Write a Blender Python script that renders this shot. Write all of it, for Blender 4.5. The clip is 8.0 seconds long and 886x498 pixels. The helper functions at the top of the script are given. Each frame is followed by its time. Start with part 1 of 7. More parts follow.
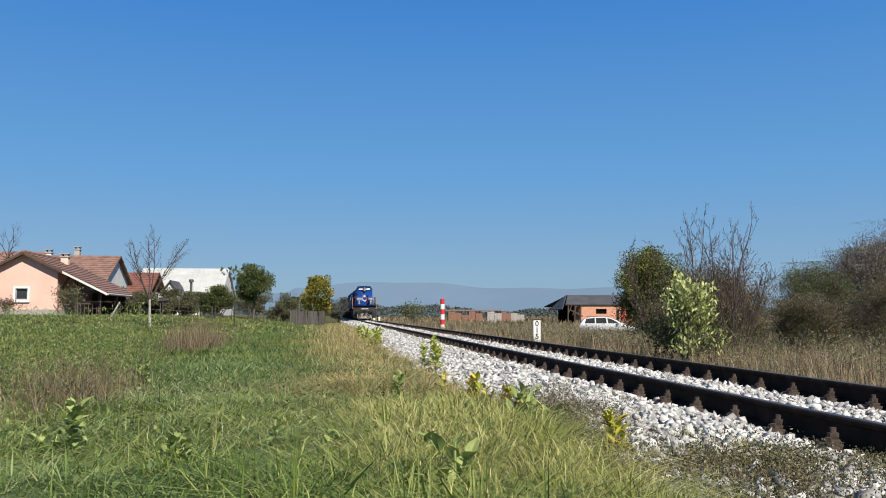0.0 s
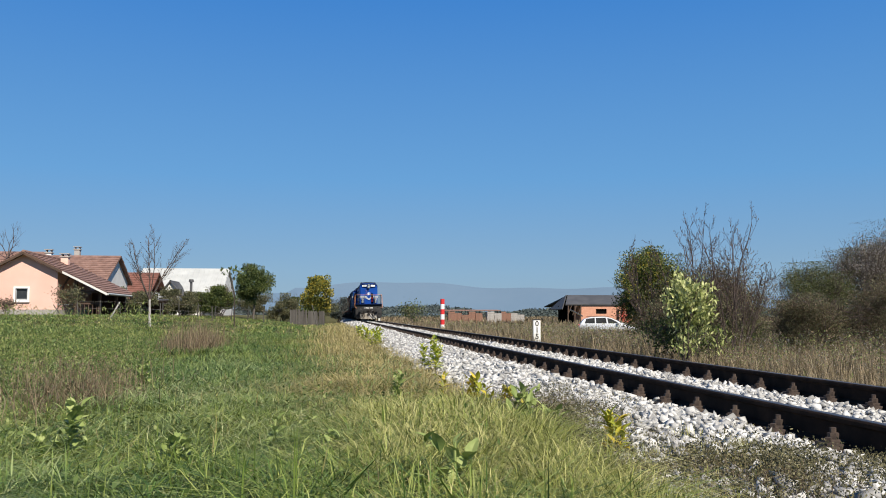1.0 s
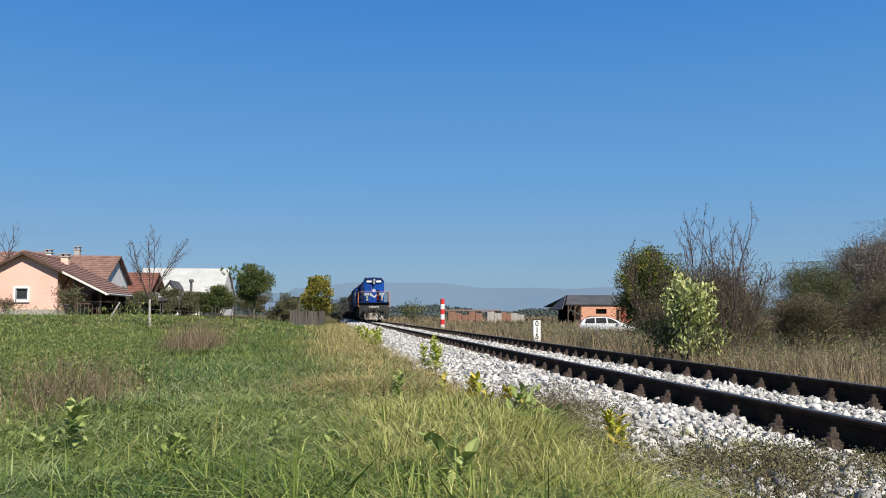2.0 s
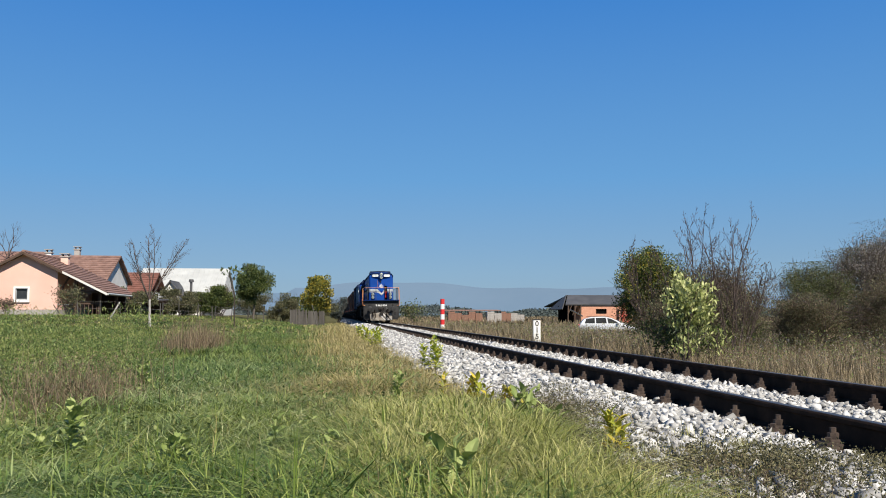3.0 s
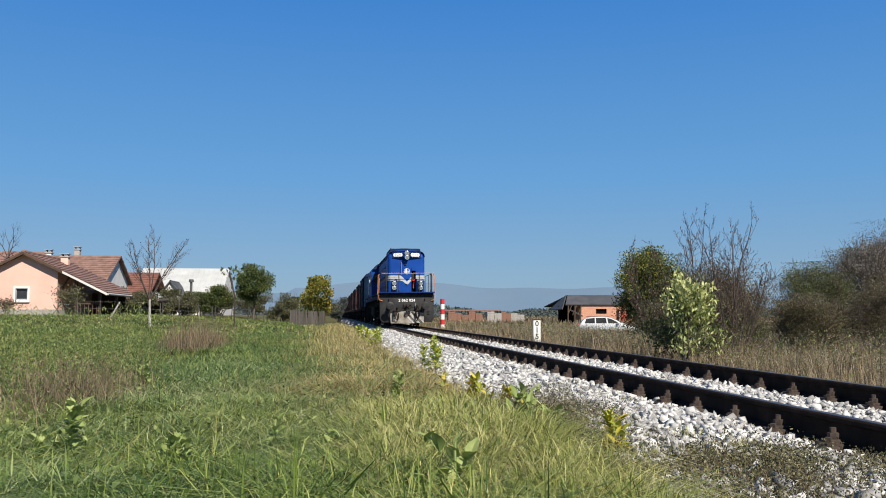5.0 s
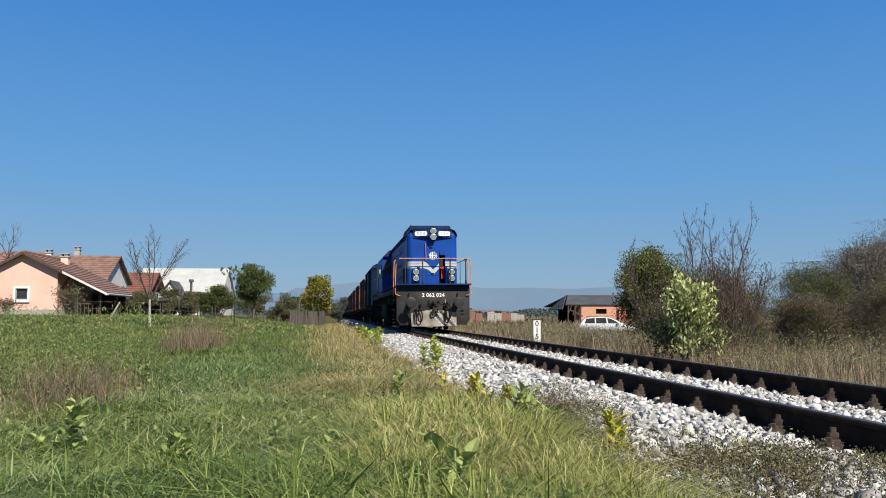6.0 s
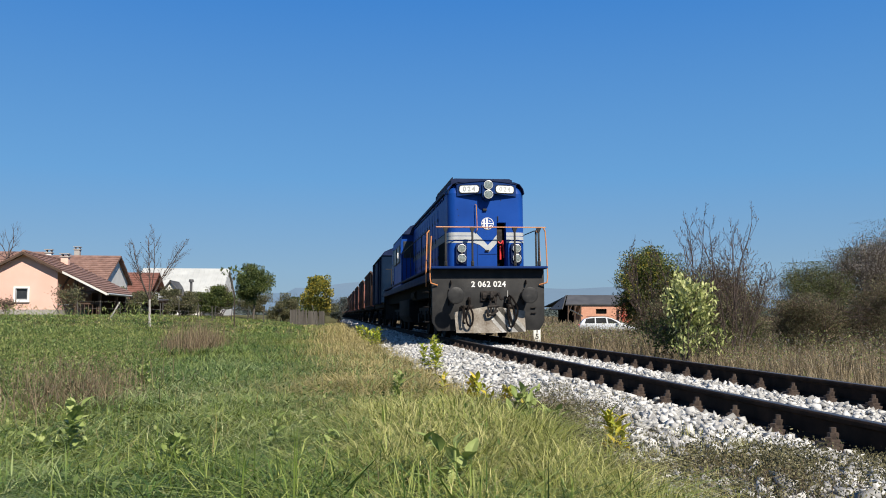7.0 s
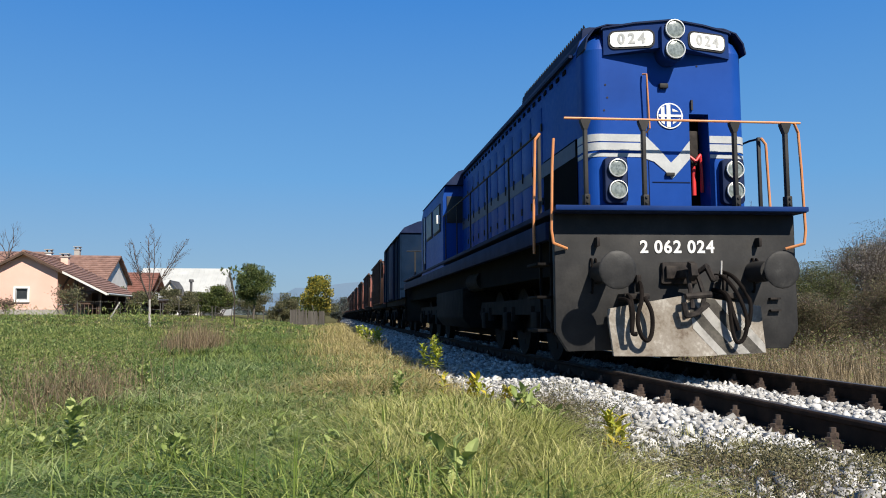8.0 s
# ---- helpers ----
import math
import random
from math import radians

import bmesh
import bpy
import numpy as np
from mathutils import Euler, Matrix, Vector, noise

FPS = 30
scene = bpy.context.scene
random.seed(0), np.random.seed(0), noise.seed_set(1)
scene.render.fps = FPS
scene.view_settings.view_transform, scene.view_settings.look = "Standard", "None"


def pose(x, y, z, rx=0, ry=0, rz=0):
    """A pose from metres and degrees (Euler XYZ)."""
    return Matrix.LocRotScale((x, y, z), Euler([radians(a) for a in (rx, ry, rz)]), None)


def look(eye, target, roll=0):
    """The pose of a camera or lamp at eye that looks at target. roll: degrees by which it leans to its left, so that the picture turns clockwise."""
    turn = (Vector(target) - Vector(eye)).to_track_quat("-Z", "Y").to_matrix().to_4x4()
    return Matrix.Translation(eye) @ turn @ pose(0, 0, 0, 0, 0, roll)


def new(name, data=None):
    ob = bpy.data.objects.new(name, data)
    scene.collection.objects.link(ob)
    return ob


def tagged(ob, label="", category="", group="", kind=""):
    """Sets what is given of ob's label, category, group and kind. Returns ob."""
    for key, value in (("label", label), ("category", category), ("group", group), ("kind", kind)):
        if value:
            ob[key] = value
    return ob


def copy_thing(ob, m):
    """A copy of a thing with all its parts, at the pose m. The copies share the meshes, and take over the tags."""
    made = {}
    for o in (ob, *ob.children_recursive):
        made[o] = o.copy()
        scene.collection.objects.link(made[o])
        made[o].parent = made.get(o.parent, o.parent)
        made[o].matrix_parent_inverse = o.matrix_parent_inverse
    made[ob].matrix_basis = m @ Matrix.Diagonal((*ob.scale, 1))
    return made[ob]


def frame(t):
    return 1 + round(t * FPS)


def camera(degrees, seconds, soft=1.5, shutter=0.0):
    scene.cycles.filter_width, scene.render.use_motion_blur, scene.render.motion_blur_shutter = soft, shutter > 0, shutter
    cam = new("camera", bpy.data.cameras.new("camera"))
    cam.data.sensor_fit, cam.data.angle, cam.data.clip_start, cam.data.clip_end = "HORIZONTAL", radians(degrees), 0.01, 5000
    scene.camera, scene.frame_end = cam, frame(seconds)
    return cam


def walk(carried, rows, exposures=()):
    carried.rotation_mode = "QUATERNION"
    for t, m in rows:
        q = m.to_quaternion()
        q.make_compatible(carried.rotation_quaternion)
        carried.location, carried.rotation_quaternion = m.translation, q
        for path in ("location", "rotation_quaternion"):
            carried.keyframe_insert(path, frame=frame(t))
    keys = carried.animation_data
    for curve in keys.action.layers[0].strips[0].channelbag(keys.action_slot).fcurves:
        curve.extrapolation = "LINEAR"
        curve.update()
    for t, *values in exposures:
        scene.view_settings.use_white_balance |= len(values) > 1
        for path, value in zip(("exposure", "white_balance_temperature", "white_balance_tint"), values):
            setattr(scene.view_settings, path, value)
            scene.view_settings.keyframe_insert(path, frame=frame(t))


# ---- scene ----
# camera: a phone on a low stand in the grass beside the line
cam = camera(55.8, 8.0, soft=1.0)
EYE_Z = 0.85
walk(cam, [(0.0, pose(0, 0, EYE_Z, 94.5, 0, -7.47)), (8.0, pose(0, 0, EYE_Z, 94.5, 0, -7.47))],
     exposures=[(0.0, 0.6), (7.5, 0.6), (8.0, 0.7)])

# daylight: clear sky, sun behind the camera and to its right
SKY_GAIN = 9.2
SUN_EL, SUN_AZ = 43.0, 158.0      # azimuth clockwise from +y
world = bpy.data.worlds.new("sky")
scene.world = world
world.use_nodes = True
wn = world.node_tree.nodes
sky = wn.new("ShaderNodeTexSky")
sky.sky_type = 'NISHITA'
sky.sun_disc = False
sky.sun_elevation, sky.sun_rotation = radians(SUN_EL), radians(SUN_AZ)
sky.altitude, sky.air_density, sky.dust_density, sky.ozone_density = 120.0, 0.7, 0.0, 5.0
# clear autumn sky: deep blue above, paler towards the horizon all round
where = wn.new("ShaderNodeTexCoord")
sep = wn.new("ShaderNodeSeparateXYZ")
deep = wn.new("ShaderNodeValToRGB")
for k, (at, c) in enumerate(((0.0, (0.225, 0.325, 0.425)), (0.05, (0.208, 0.350, 0.500)), (0.16, (0.118, 0.318, 0.600)), (0.36, (0.045, 0.212, 0.575)), (0.75, (0.035, 0.085, 0.20)))):
    el = deep.color_ramp.elements[k] if k < 2 else deep.color_ramp.elements.new(at)
    el.position, el.color = at, (*c, 1)
gain = wn.new("ShaderNodeVectorMath")
gain.operation = 'SCALE'
gain.inputs["Scale"].default_value = SKY_GAIN
mixed = wn.new("ShaderNodeMix")
mixed.data_type = 'RGBA'
mixed.inputs["Factor"].default_value = 0.9
ln = world.node_tree.links.new
ln(where.outputs["Generated"], sep.inputs[0])
ln(sep.outputs["Z"], deep.inputs["Fac"])
ln(deep.outputs["Color"], gain.inputs[0])
ln(sky.outputs[0], mixed.inputs["A"])
ln(gain.outputs[0], mixed.inputs["B"])
ln(mixed.outputs["Result"], wn["Background"].inputs["Color"])
wn["Background"].inputs["Strength"].default_value = 0.08
sun_data = bpy.data.lights.new("sun", 'SUN')
sun_data.energy, sun_data.angle, sun_data.color = 4.6, radians(0.55), (1.0, 0.915, 0.78)
sun = new("sun", sun_data)
a, e = radians(SUN_AZ), radians(SUN_EL)
sun.matrix_world = look((60 * math.sin(a) * math.cos(e), 60 * math.cos(a) * math.cos(e), 60 * math.sin(e)), (0, 0, 0))

# the line: rails run along +y, the field lies at z = 0
TRACK_X, RAIL_Z, HALF_GAUGE = 3.72, 0.26, 0.7535
BED_Z = 0.06
rng = np.random.default_rng(7)


# ------------------------------------------------------------ materials
def mat(name, colours, rough=0.7, metal=0.0, scale=6.0, fine=60.0, bump=0.2, vary="", spread=0.25, coord="Object", stretch=(1, 1, 1), spec=0.5, clear=0.0, fleck=0.35):
    """Procedural surface: two or three colours mixed by coarse and fine noise, with relief and a spread of roughness."""
    m = bpy.data.materials.new(name)
    m.use_nodes = True
    nt = m.node_tree
    n, link = nt.nodes, nt.links.new
    b = n["Principled BSDF"]
    tc = n.new("ShaderNodeTexCoord")
    mp = n.new("ShaderNodeMapping")
    mp.inputs["Scale"].default_value = stretch
    link(tc.outputs[coord], mp.inputs["Vector"])
    def noise_tex(s, d=4.0):
        t = n.new("ShaderNodeTexNoise")
        t.inputs["Scale"].default_value, t.inputs["Detail"].default_value = s, d
        link(mp.outputs[0], t.inputs["Vector"])
        return t
    big, small = noise_tex(scale), noise_tex(fine, 3.0)
    ramp = n.new("ShaderNodeValToRGB")
    els = ramp.color_ramp.elements
    while len(els) < len(colours):
        els.new(0.5)
    for i, c in enumerate(colours):
        els[i].position = 0.3 + 0.4 * i / max(1, len(colours) - 1)
        els[i].color = (*c, 1)
    fac = n.new("ShaderNodeMath")
    fac.operation = 'ADD'
    sm = n.new("ShaderNodeMath")
    sm.operation = 'MULTIPLY_ADD'
    link(small.outputs["Fac"], sm.inputs[0])
    sm.inputs[1].default_value, sm.inputs[2].default_value = fleck, -fleck / 2
    link(big.outputs["Fac"], fac.inputs[0])
    link(sm.outputs[0], fac.inputs[1])
    out = fac.outputs[0]
    if vary:
        src = n.new("ShaderNodeNewGeometry").outputs["Random Per Island"] if vary == "island" else n.new("ShaderNodeObjectInfo").outputs["Random"]
        v = n.new("ShaderNodeMath")
        v.operation = 'MULTIPLY_ADD'
        link(src, v.inputs[0])
        v.inputs[1].default_value, v.inputs[2].default_value = spread * 2, -spread
        ad = n.new("ShaderNodeMath")
        ad.operation = 'ADD'
        link(out, ad.inputs[0])
        link(v.outputs[0], ad.inputs[1])
        out = ad.outputs[0]
    link(out, ramp.inputs["Fac"])
    link(ramp.outputs["Color"], b.inputs["Base Color"])
    b.inputs["Metallic"].default_value = metal
    b.inputs["Specular IOR Level"].default_value = spec
    b.inputs["Coat Weight"].default_value = clear
    rr = n.new("ShaderNodeMapRange")
    rr.inputs["To Min"].default_value, rr.inputs["To Max"].default_value = max(0.03, rough - 0.12), min(1.0, rough + 0.12)
    link(small.outputs["Fac"], rr.inputs["Value"])
    link(rr.outputs[0], b.inputs["Roughness"])
    if bump:
        bp = n.new("ShaderNodeBump")
        bp.inputs["Strength"].default_value, bp.inputs["Distance"].default_value = bump, 0.3 / fine
        link(small.outputs["Fac"], bp.inputs["Height"])
        link(bp.outputs[0], b.inputs["Normal"])
    return m


def leafy(name, colours, scale=1.2, spread=0.3, through_light=0.2, rough=0.55, vary="island"):
    """Leaf or blade: colour by island and by patch, with light passing through."""
    m = mat(name, colours, rough=rough, scale=scale, fine=scale * 9, bump=0, vary=vary, spread=spread, spec=0.3)
    nt = m.node_tree
    b = nt.nodes["Principled BSDF"]
    tr = nt.nodes.new("ShaderNodeBsdfTranslucent")
    mx = nt.nodes.new("ShaderNodeMixShader")
    mx.inputs[0].default_value = through_light
    col = b.inputs["Base Color"].links[0].from_socket
    nt.links.new(col, tr.inputs["Color"])
    nt.links.new(b.outputs[0], mx.inputs[1])
    nt.links.new(tr.outputs[0], mx.inputs[2])
    nt.links.new(mx.outputs[0], nt.nodes["Material Output"].inputs["Surface"])
    return m


M = dict(
    soil=mat("soil", [(0.05, 0.055, 0.02), (0.09, 0.085, 0.035), (0.13, 0.11, 0.05)], 0.95, scale=0.35, fine=9, bump=0.5, spec=0.1),
    stone=mat("limestone ballast", [(0.27, 0.268, 0.265), (0.45, 0.447, 0.437), (0.60, 0.595, 0.585)], 0.9, scale=5, fine=50, bump=0.3, vary="island", spread=0.3, spec=0.2),
    stone_one=mat("limestone piece", [(0.27, 0.268, 0.265), (0.45, 0.447, 0.437), (0.60, 0.595, 0.585)], 0.9, scale=5, fine=50, bump=0.3, vary="object", spread=0.3, spec=0.2),
    # bed darkened in colour so gaps between the lit stones look shaded
    bed=mat("ballast bed with gap shade", [(0.06, 0.058, 0.055), (0.15, 0.148, 0.14), (0.30, 0.295, 0.285)], 0.95, scale=14, fine=40, bump=0.9, spec=0.1, fleck=0.9),
    rail=mat("rusted rail steel", [(0.014, 0.009, 0.007), (0.024, 0.015, 0.011), (0.04, 0.025, 0.017)], 0.9, 0.0, scale=7, fine=90, bump=0.25, spec=0.12),
    rail_top=mat("worn rail head", [(0.10, 0.085, 0.08), (0.16, 0.14, 0.13)], 0.45, 0.8, scale=4, fine=60, bump=0.05, stretch=(6, 0.3, 1)),
    fasten=mat("rusty fastening", [(0.04, 0.028, 0.023), (0.065, 0.046, 0.037), (0.10, 0.073, 0.058)], 0.85, 0.2, scale=20, fine=140, bump=0.4, vary="object", spread=0.1),
    sleeper=mat("weathered sleeper", [(0.12, 0.105, 0.09), (0.2, 0.18, 0.16), (0.27, 0.25, 0.23)], 0.9, scale=5, fine=60, bump=0.5, vary="object", stretch=(0.4, 4, 4)),
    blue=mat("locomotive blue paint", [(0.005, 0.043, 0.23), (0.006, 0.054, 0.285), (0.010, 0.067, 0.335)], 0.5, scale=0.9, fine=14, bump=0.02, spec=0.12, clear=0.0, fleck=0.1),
    navy=mat("dusty dark blue roof", [(0.006, 0.013, 0.045), (0.010, 0.02, 0.062), (0.02, 0.03, 0.075)], 0.7, spec=0.12, scale=2, fine=22, bump=0.06),
    grey_stripe=mat("grey stripe paint", [(0.36, 0.38, 0.40), (0.45, 0.47, 0.48)], 0.5, scale=5, fine=40, bump=0.03),
    black=mat("sooty black frame", [(0.012, 0.012, 0.013), (0.020, 0.020, 0.021), (0.034, 0.033, 0.033)], 0.65, scale=3, fine=35, bump=0.1, spec=0.3),
    # near-black for openings and the underside, their shade given as colour
    dark=mat("black shade fill", [(0.003, 0.003, 0.003), (0.006, 0.006, 0.006)], 0.95, spec=0.05, scale=4, fine=30, bump=0.05),
    # soot, blackened further to hold the shade under the frames
    soot=mat("soot-covered running gear with shade in its black", [(0.005, 0.005, 0.005), (0.010, 0.009, 0.009), (0.018, 0.016, 0.015)], 0.85, scale=5, fine=40, bump=0.2, spec=0.1),
    plough=mat("scuffed white paint", [(0.10, 0.072, 0.05), (0.18, 0.155, 0.125), (0.225, 0.20, 0.17), (0.34, 0.32, 0.285)], 0.75, scale=2.6, fine=28, bump=0.2, fleck=0.5),
    white=mat("white paint", [(0.66, 0.66, 0.64), (0.78, 0.78, 0.77)], 0.5, scale=4, fine=40, bump=0.03),
    glow=mat("number box glass", [(0.72, 0.74, 0.74), (0.85, 0.87, 0.86)], 0.35, scale=6, fine=40, bump=0.0),
    chrome=mat("lamp ring", [(0.62, 0.64, 0.65), (0.8, 0.82, 0.82)], 0.35, 0.2, scale=8, fine=60, bump=0),
    lens=mat("lamp lens", [(0.13, 0.155, 0.15), (0.30, 0.34, 0.33)], 0.2, 0.2, scale=30, fine=120, bump=0.3),
    orange=mat("orange handrail paint", [(0.50, 0.19, 0.07), (0.62, 0.27, 0.11)], 0.5, scale=6, fine=60, bump=0.05),
    red=mat("red paint", [(0.50, 0.02, 0.025), (0.62, 0.03, 0.03)], 0.5, scale=5, fine=50, bump=0.03),
    rubber=mat("dirty rubber hose", [(0.005, 0.004, 0.004), (0.013, 0.010, 0.009)], 0.85, spec=0.1, scale=9, fine=80, bump=0.2),
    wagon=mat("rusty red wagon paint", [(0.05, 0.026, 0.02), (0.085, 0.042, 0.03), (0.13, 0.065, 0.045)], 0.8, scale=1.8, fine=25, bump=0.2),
    wheel=mat("wheel steel", [(0.010, 0.008, 0.007), (0.018, 0.015, 0.013)], 0.85, 0.0, spec=0.1, scale=6, fine=60, bump=0.1),
    pink=mat("salmon render wall", [(0.68, 0.42, 0.345), (0.75, 0.475, 0.40)], 0.9, scale=0.8, fine=18, bump=0.1),
    plinth=mat("grey plinth", [(0.28, 0.26, 0.25), (0.38, 0.36, 0.34)], 0.9, scale=2, fine=20, bump=0.2),
    tiles=mat("clay roof", [(0.15, 0.087, 0.069), (0.215, 0.127, 0.103), (0.285, 0.172, 0.141)], 0.85, scale=2.0, fine=20, bump=0.2),
    wood=mat("brown timber", [(0.05, 0.03, 0.02), (0.10, 0.06, 0.04)], 0.8, scale=3, fine=40, bump=0.3, stretch=(1, 1, 0.2)),
    old_wood=mat("grey weathered timber", [(0.05, 0.046, 0.042), (0.095, 0.088, 0.08)], 0.9, scale=3, fine=40, bump=0.3, vary="object", stretch=(1, 1, 0.2)),
    render_white=mat("white render", [(0.58, 0.57, 0.55), (0.70, 0.69, 0.67)], 0.9, scale=0.7, fine=15, bump=0.1),
    sheet=mat("pale metal roofing", [(0.41, 0.42, 0.41), (0.52, 0.53, 0.52)], 0.5, scale=0.6, fine=10, bump=0.05),
    window_dark=mat("window pane", [(0.02, 0.024, 0.03), (0.04, 0.045, 0.05)], 0.4, scale=1, fine=5, bump=0.0, spec=0.25),
    brick=mat("hollow clay brick", [(0.47, 0.225, 0.145), (0.57, 0.30, 0.205)], 0.9, scale=4, fine=30, bump=0.2, vary="object", spread=0.15),
    slate=mat("dark roof sheet", [(0.05, 0.05, 0.055), (0.085, 0.085, 0.09)], 0.7, scale=0.8, fine=12, bump=0.1),
    bark=mat("grey brown bark", [(0.06, 0.05, 0.042), (0.11, 0.095, 0.08), (0.16, 0.14, 0.12)], 0.9, scale=9, fine=60, bump=0.5, stretch=(1, 1, 0.25)),
    lime=mat("limewashed bark", [(0.26, 0.25, 0.24), (0.42, 0.40, 0.38)], 0.9, scale=7, fine=50, bump=0.3),
    twig=mat("dark twigs", [(0.05, 0.035, 0.032), (0.09, 0.065, 0.055)], 0.9, scale=5, fine=40, bump=0.2),
    car_paint=mat("silver car paint", [(0.62, 0.64, 0.66), (0.70, 0.72, 0.74)], 0.25, 0.25, scale=1, fine=10, bump=0, clear=0.5),
    # living things
    grass=leafy("meadow grass", [(0.060, 0.10, 0.016), (0.153, 0.22, 0.040), (0.335, 0.375, 0.115)], 0.6, 0.3),
    grass_blue=leafy("lush grass", [(0.042, 0.09, 0.020), (0.107, 0.185, 0.044), (0.235, 0.31, 0.097)], 0.6, 0.3),
    dry=leafy("dry grass", [(0.20, 0.19, 0.065), (0.36, 0.30, 0.12), (0.52, 0.43, 0.22)], 0.5, 0.3),
    brown=leafy("withered weeds", [(0.10, 0.075, 0.045), (0.19, 0.145, 0.09), (0.31, 0.245, 0.155)], 0.5, 0.3, 0.2),
    straw=leafy("bleached straw", [(0.20, 0.16, 0.09), (0.33, 0.265, 0.16), (0.47, 0.39, 0.25)], 0.5, 0.3, 0.25),
    purple=leafy("withered purple weeds", [(0.11, 0.08, 0.05), (0.19, 0.14, 0.09), (0.29, 0.225, 0.145)], 0.7, 0.3, 0.2),
    weed=leafy("broad weed leaf", [(0.20, 0.26, 0.075), (0.29, 0.355, 0.12), (0.40, 0.45, 0.18)], 3, 0.25, 0.25, vary="object"),
    bright=leafy("pale green sapling leaf", [(0.22, 0.26, 0.08), (0.36, 0.40, 0.15), (0.52, 0.54, 0.25)], 1.5, 0.3, 0.2),
    yellow_leaf=leafy("yellowed weed leaf", [(0.26, 0.28, 0.03), (0.48, 0.42, 0.05), (0.64, 0.46, 0.06)], 3, 0.3, 0.2, vary="object"),
    yellow=leafy("yellowing leaf", [(0.16, 0.16, 0.025), (0.32, 0.28, 0.04), (0.46, 0.36, 0.06)], 0.7, 0.3, 0.25),
    green=leafy("tree leaf", [(0.04, 0.065, 0.018), (0.08, 0.11, 0.028), (0.14, 0.16, 0.045)], 0.4, 0.3, 0.2),
    olive=leafy("autumn hedge leaf", [(0.095, 0.105, 0.055), (0.15, 0.15, 0.08), (0.22, 0.21, 0.115)], 0.3, 0.3, 0.45),
    rusty=leafy("brown autumn leaf", [(0.105, 0.08, 0.055), (0.16, 0.12, 0.08), (0.23, 0.18, 0.12)], 0.4, 0.3, 0.45),
    grey_leaf=leafy("pale grey seed fluff", [(0.17, 0.15, 0.13), (0.27, 0.245, 0.215), (0.40, 0.37, 0.34)], 0.6, 0.3, 0.45),
    # leaf colour greyed and blued to carry the distance haze
    far=leafy("distant wood tinted for haze", [(0.065, 0.085, 0.085), (0.085, 0.105, 0.10), (0.105, 0.125, 0.115)], 0.05, 0.25, 0.2),
)


# ------------------------------------------------------------ mesh helpers
def part(name, bm, material, parent=None, label=""):
    me = bpy.data.meshes.new(name)
    bm.to_mesh(me)
    bm.free()
    me.polygons.foreach_set("use_smooth", np.ones(len(me.polygons), dtype=bool))
    me.set_sharp_from_angle(angle=radians(33))
    me.materials.append(material)
    ob = new(name, me)
    if parent is not None:
        ob.parent = parent
    if label:
        ob["label"] = label
    return ob


def share(name, ob, parent, m):
    """Another object on the mesh of ob."""
    o = new(name, ob.data)
    o.parent = parent
    o.matrix_basis = m
    return o


def empty(name, m, label, category, group="", kind=""):
    o = new(name)
    o.empty_display_size = 0.2
    o.matrix_basis = m
    return tagged(o, label, category, group, kind)


def box(bm, x0, x1, y0, y1, z0, z1, bevel=0.0, m=None):
    r = bmesh.ops.create_cube(bm, size=1.0)
    vs = r["verts"]
    for v in vs:
        v.co = Vector(((x0 + x1) / 2 + v.co.x * (x1 - x0), (y0 + y1) / 2 + v.co.y * (y1 - y0), (z0 + z1) / 2 + v.co.z * (z1 - z0)))
    if m is not None:
        bmesh.ops.transform(bm, matrix=m, verts=vs)
    if bevel:
        es = list({e for v in vs for e in v.link_edges})
        bmesh.ops.bevel(bm, geom=es, offset=bevel, segments=2, affect='EDGES', profile=0.5)
    return bm


def cyl(bm, p0, p1, r0, r1=None, seg=12):
    p0, p1 = Vector(p0), Vector(p1)
    d = p1 - p0
    m = Matrix.Translation((p0 + p1) / 2) @ d.to_track_quat("Z", "Y").to_matrix().to_4x4()
    bmesh.ops.create_cone(bm, cap_ends=True, segments=seg, radius1=r0, radius2=r0 if r1 is None else r1, depth=d.length, matrix=m)
    return bm


def tube(bm, pts, r, seg=8):
    for p, q in zip(pts, pts[1:]):
        cyl(bm, p, q, r, seg=seg)
    for p in pts[1:-1]:
        bmesh.ops.create_icosphere(bm, subdivisions=1, radius=r * 1.02, matrix=Matrix.Translation(p))
    return bm


def prism(bm, outline, axis, a0, a1, bevel=0.0):
    """Outline of 2D points drawn out along x, y or z from a0 to a1."""
    def at(p, s):
        return {"x": (s, p[0], p[1]), "y": (p[0], s, p[1]), "z": (p[0], p[1], s)}[axis]
    lo = [bm.verts.new(at(p, a0)) for p in outline]
    hi = [bm.verts.new(at(p, a1)) for p in outline]
    k = len(outline)
    fs = [bm.faces.new(lo), bm.faces.new(hi[::-1])]
    for i in range(k):
        fs.append(bm.faces.new((lo[i], hi[i], hi[(i + 1) % k], lo[(i + 1) % k])))
    bmesh.ops.recalc_face_normals(bm, faces=fs)
    if bevel:
        bmesh.ops.bevel(bm, geom=list({e for f in fs for e in f.edges}), offset=bevel, segments=2, affect='EDGES', profile=0.5)
    return bm


def B():
    return bmesh.new()


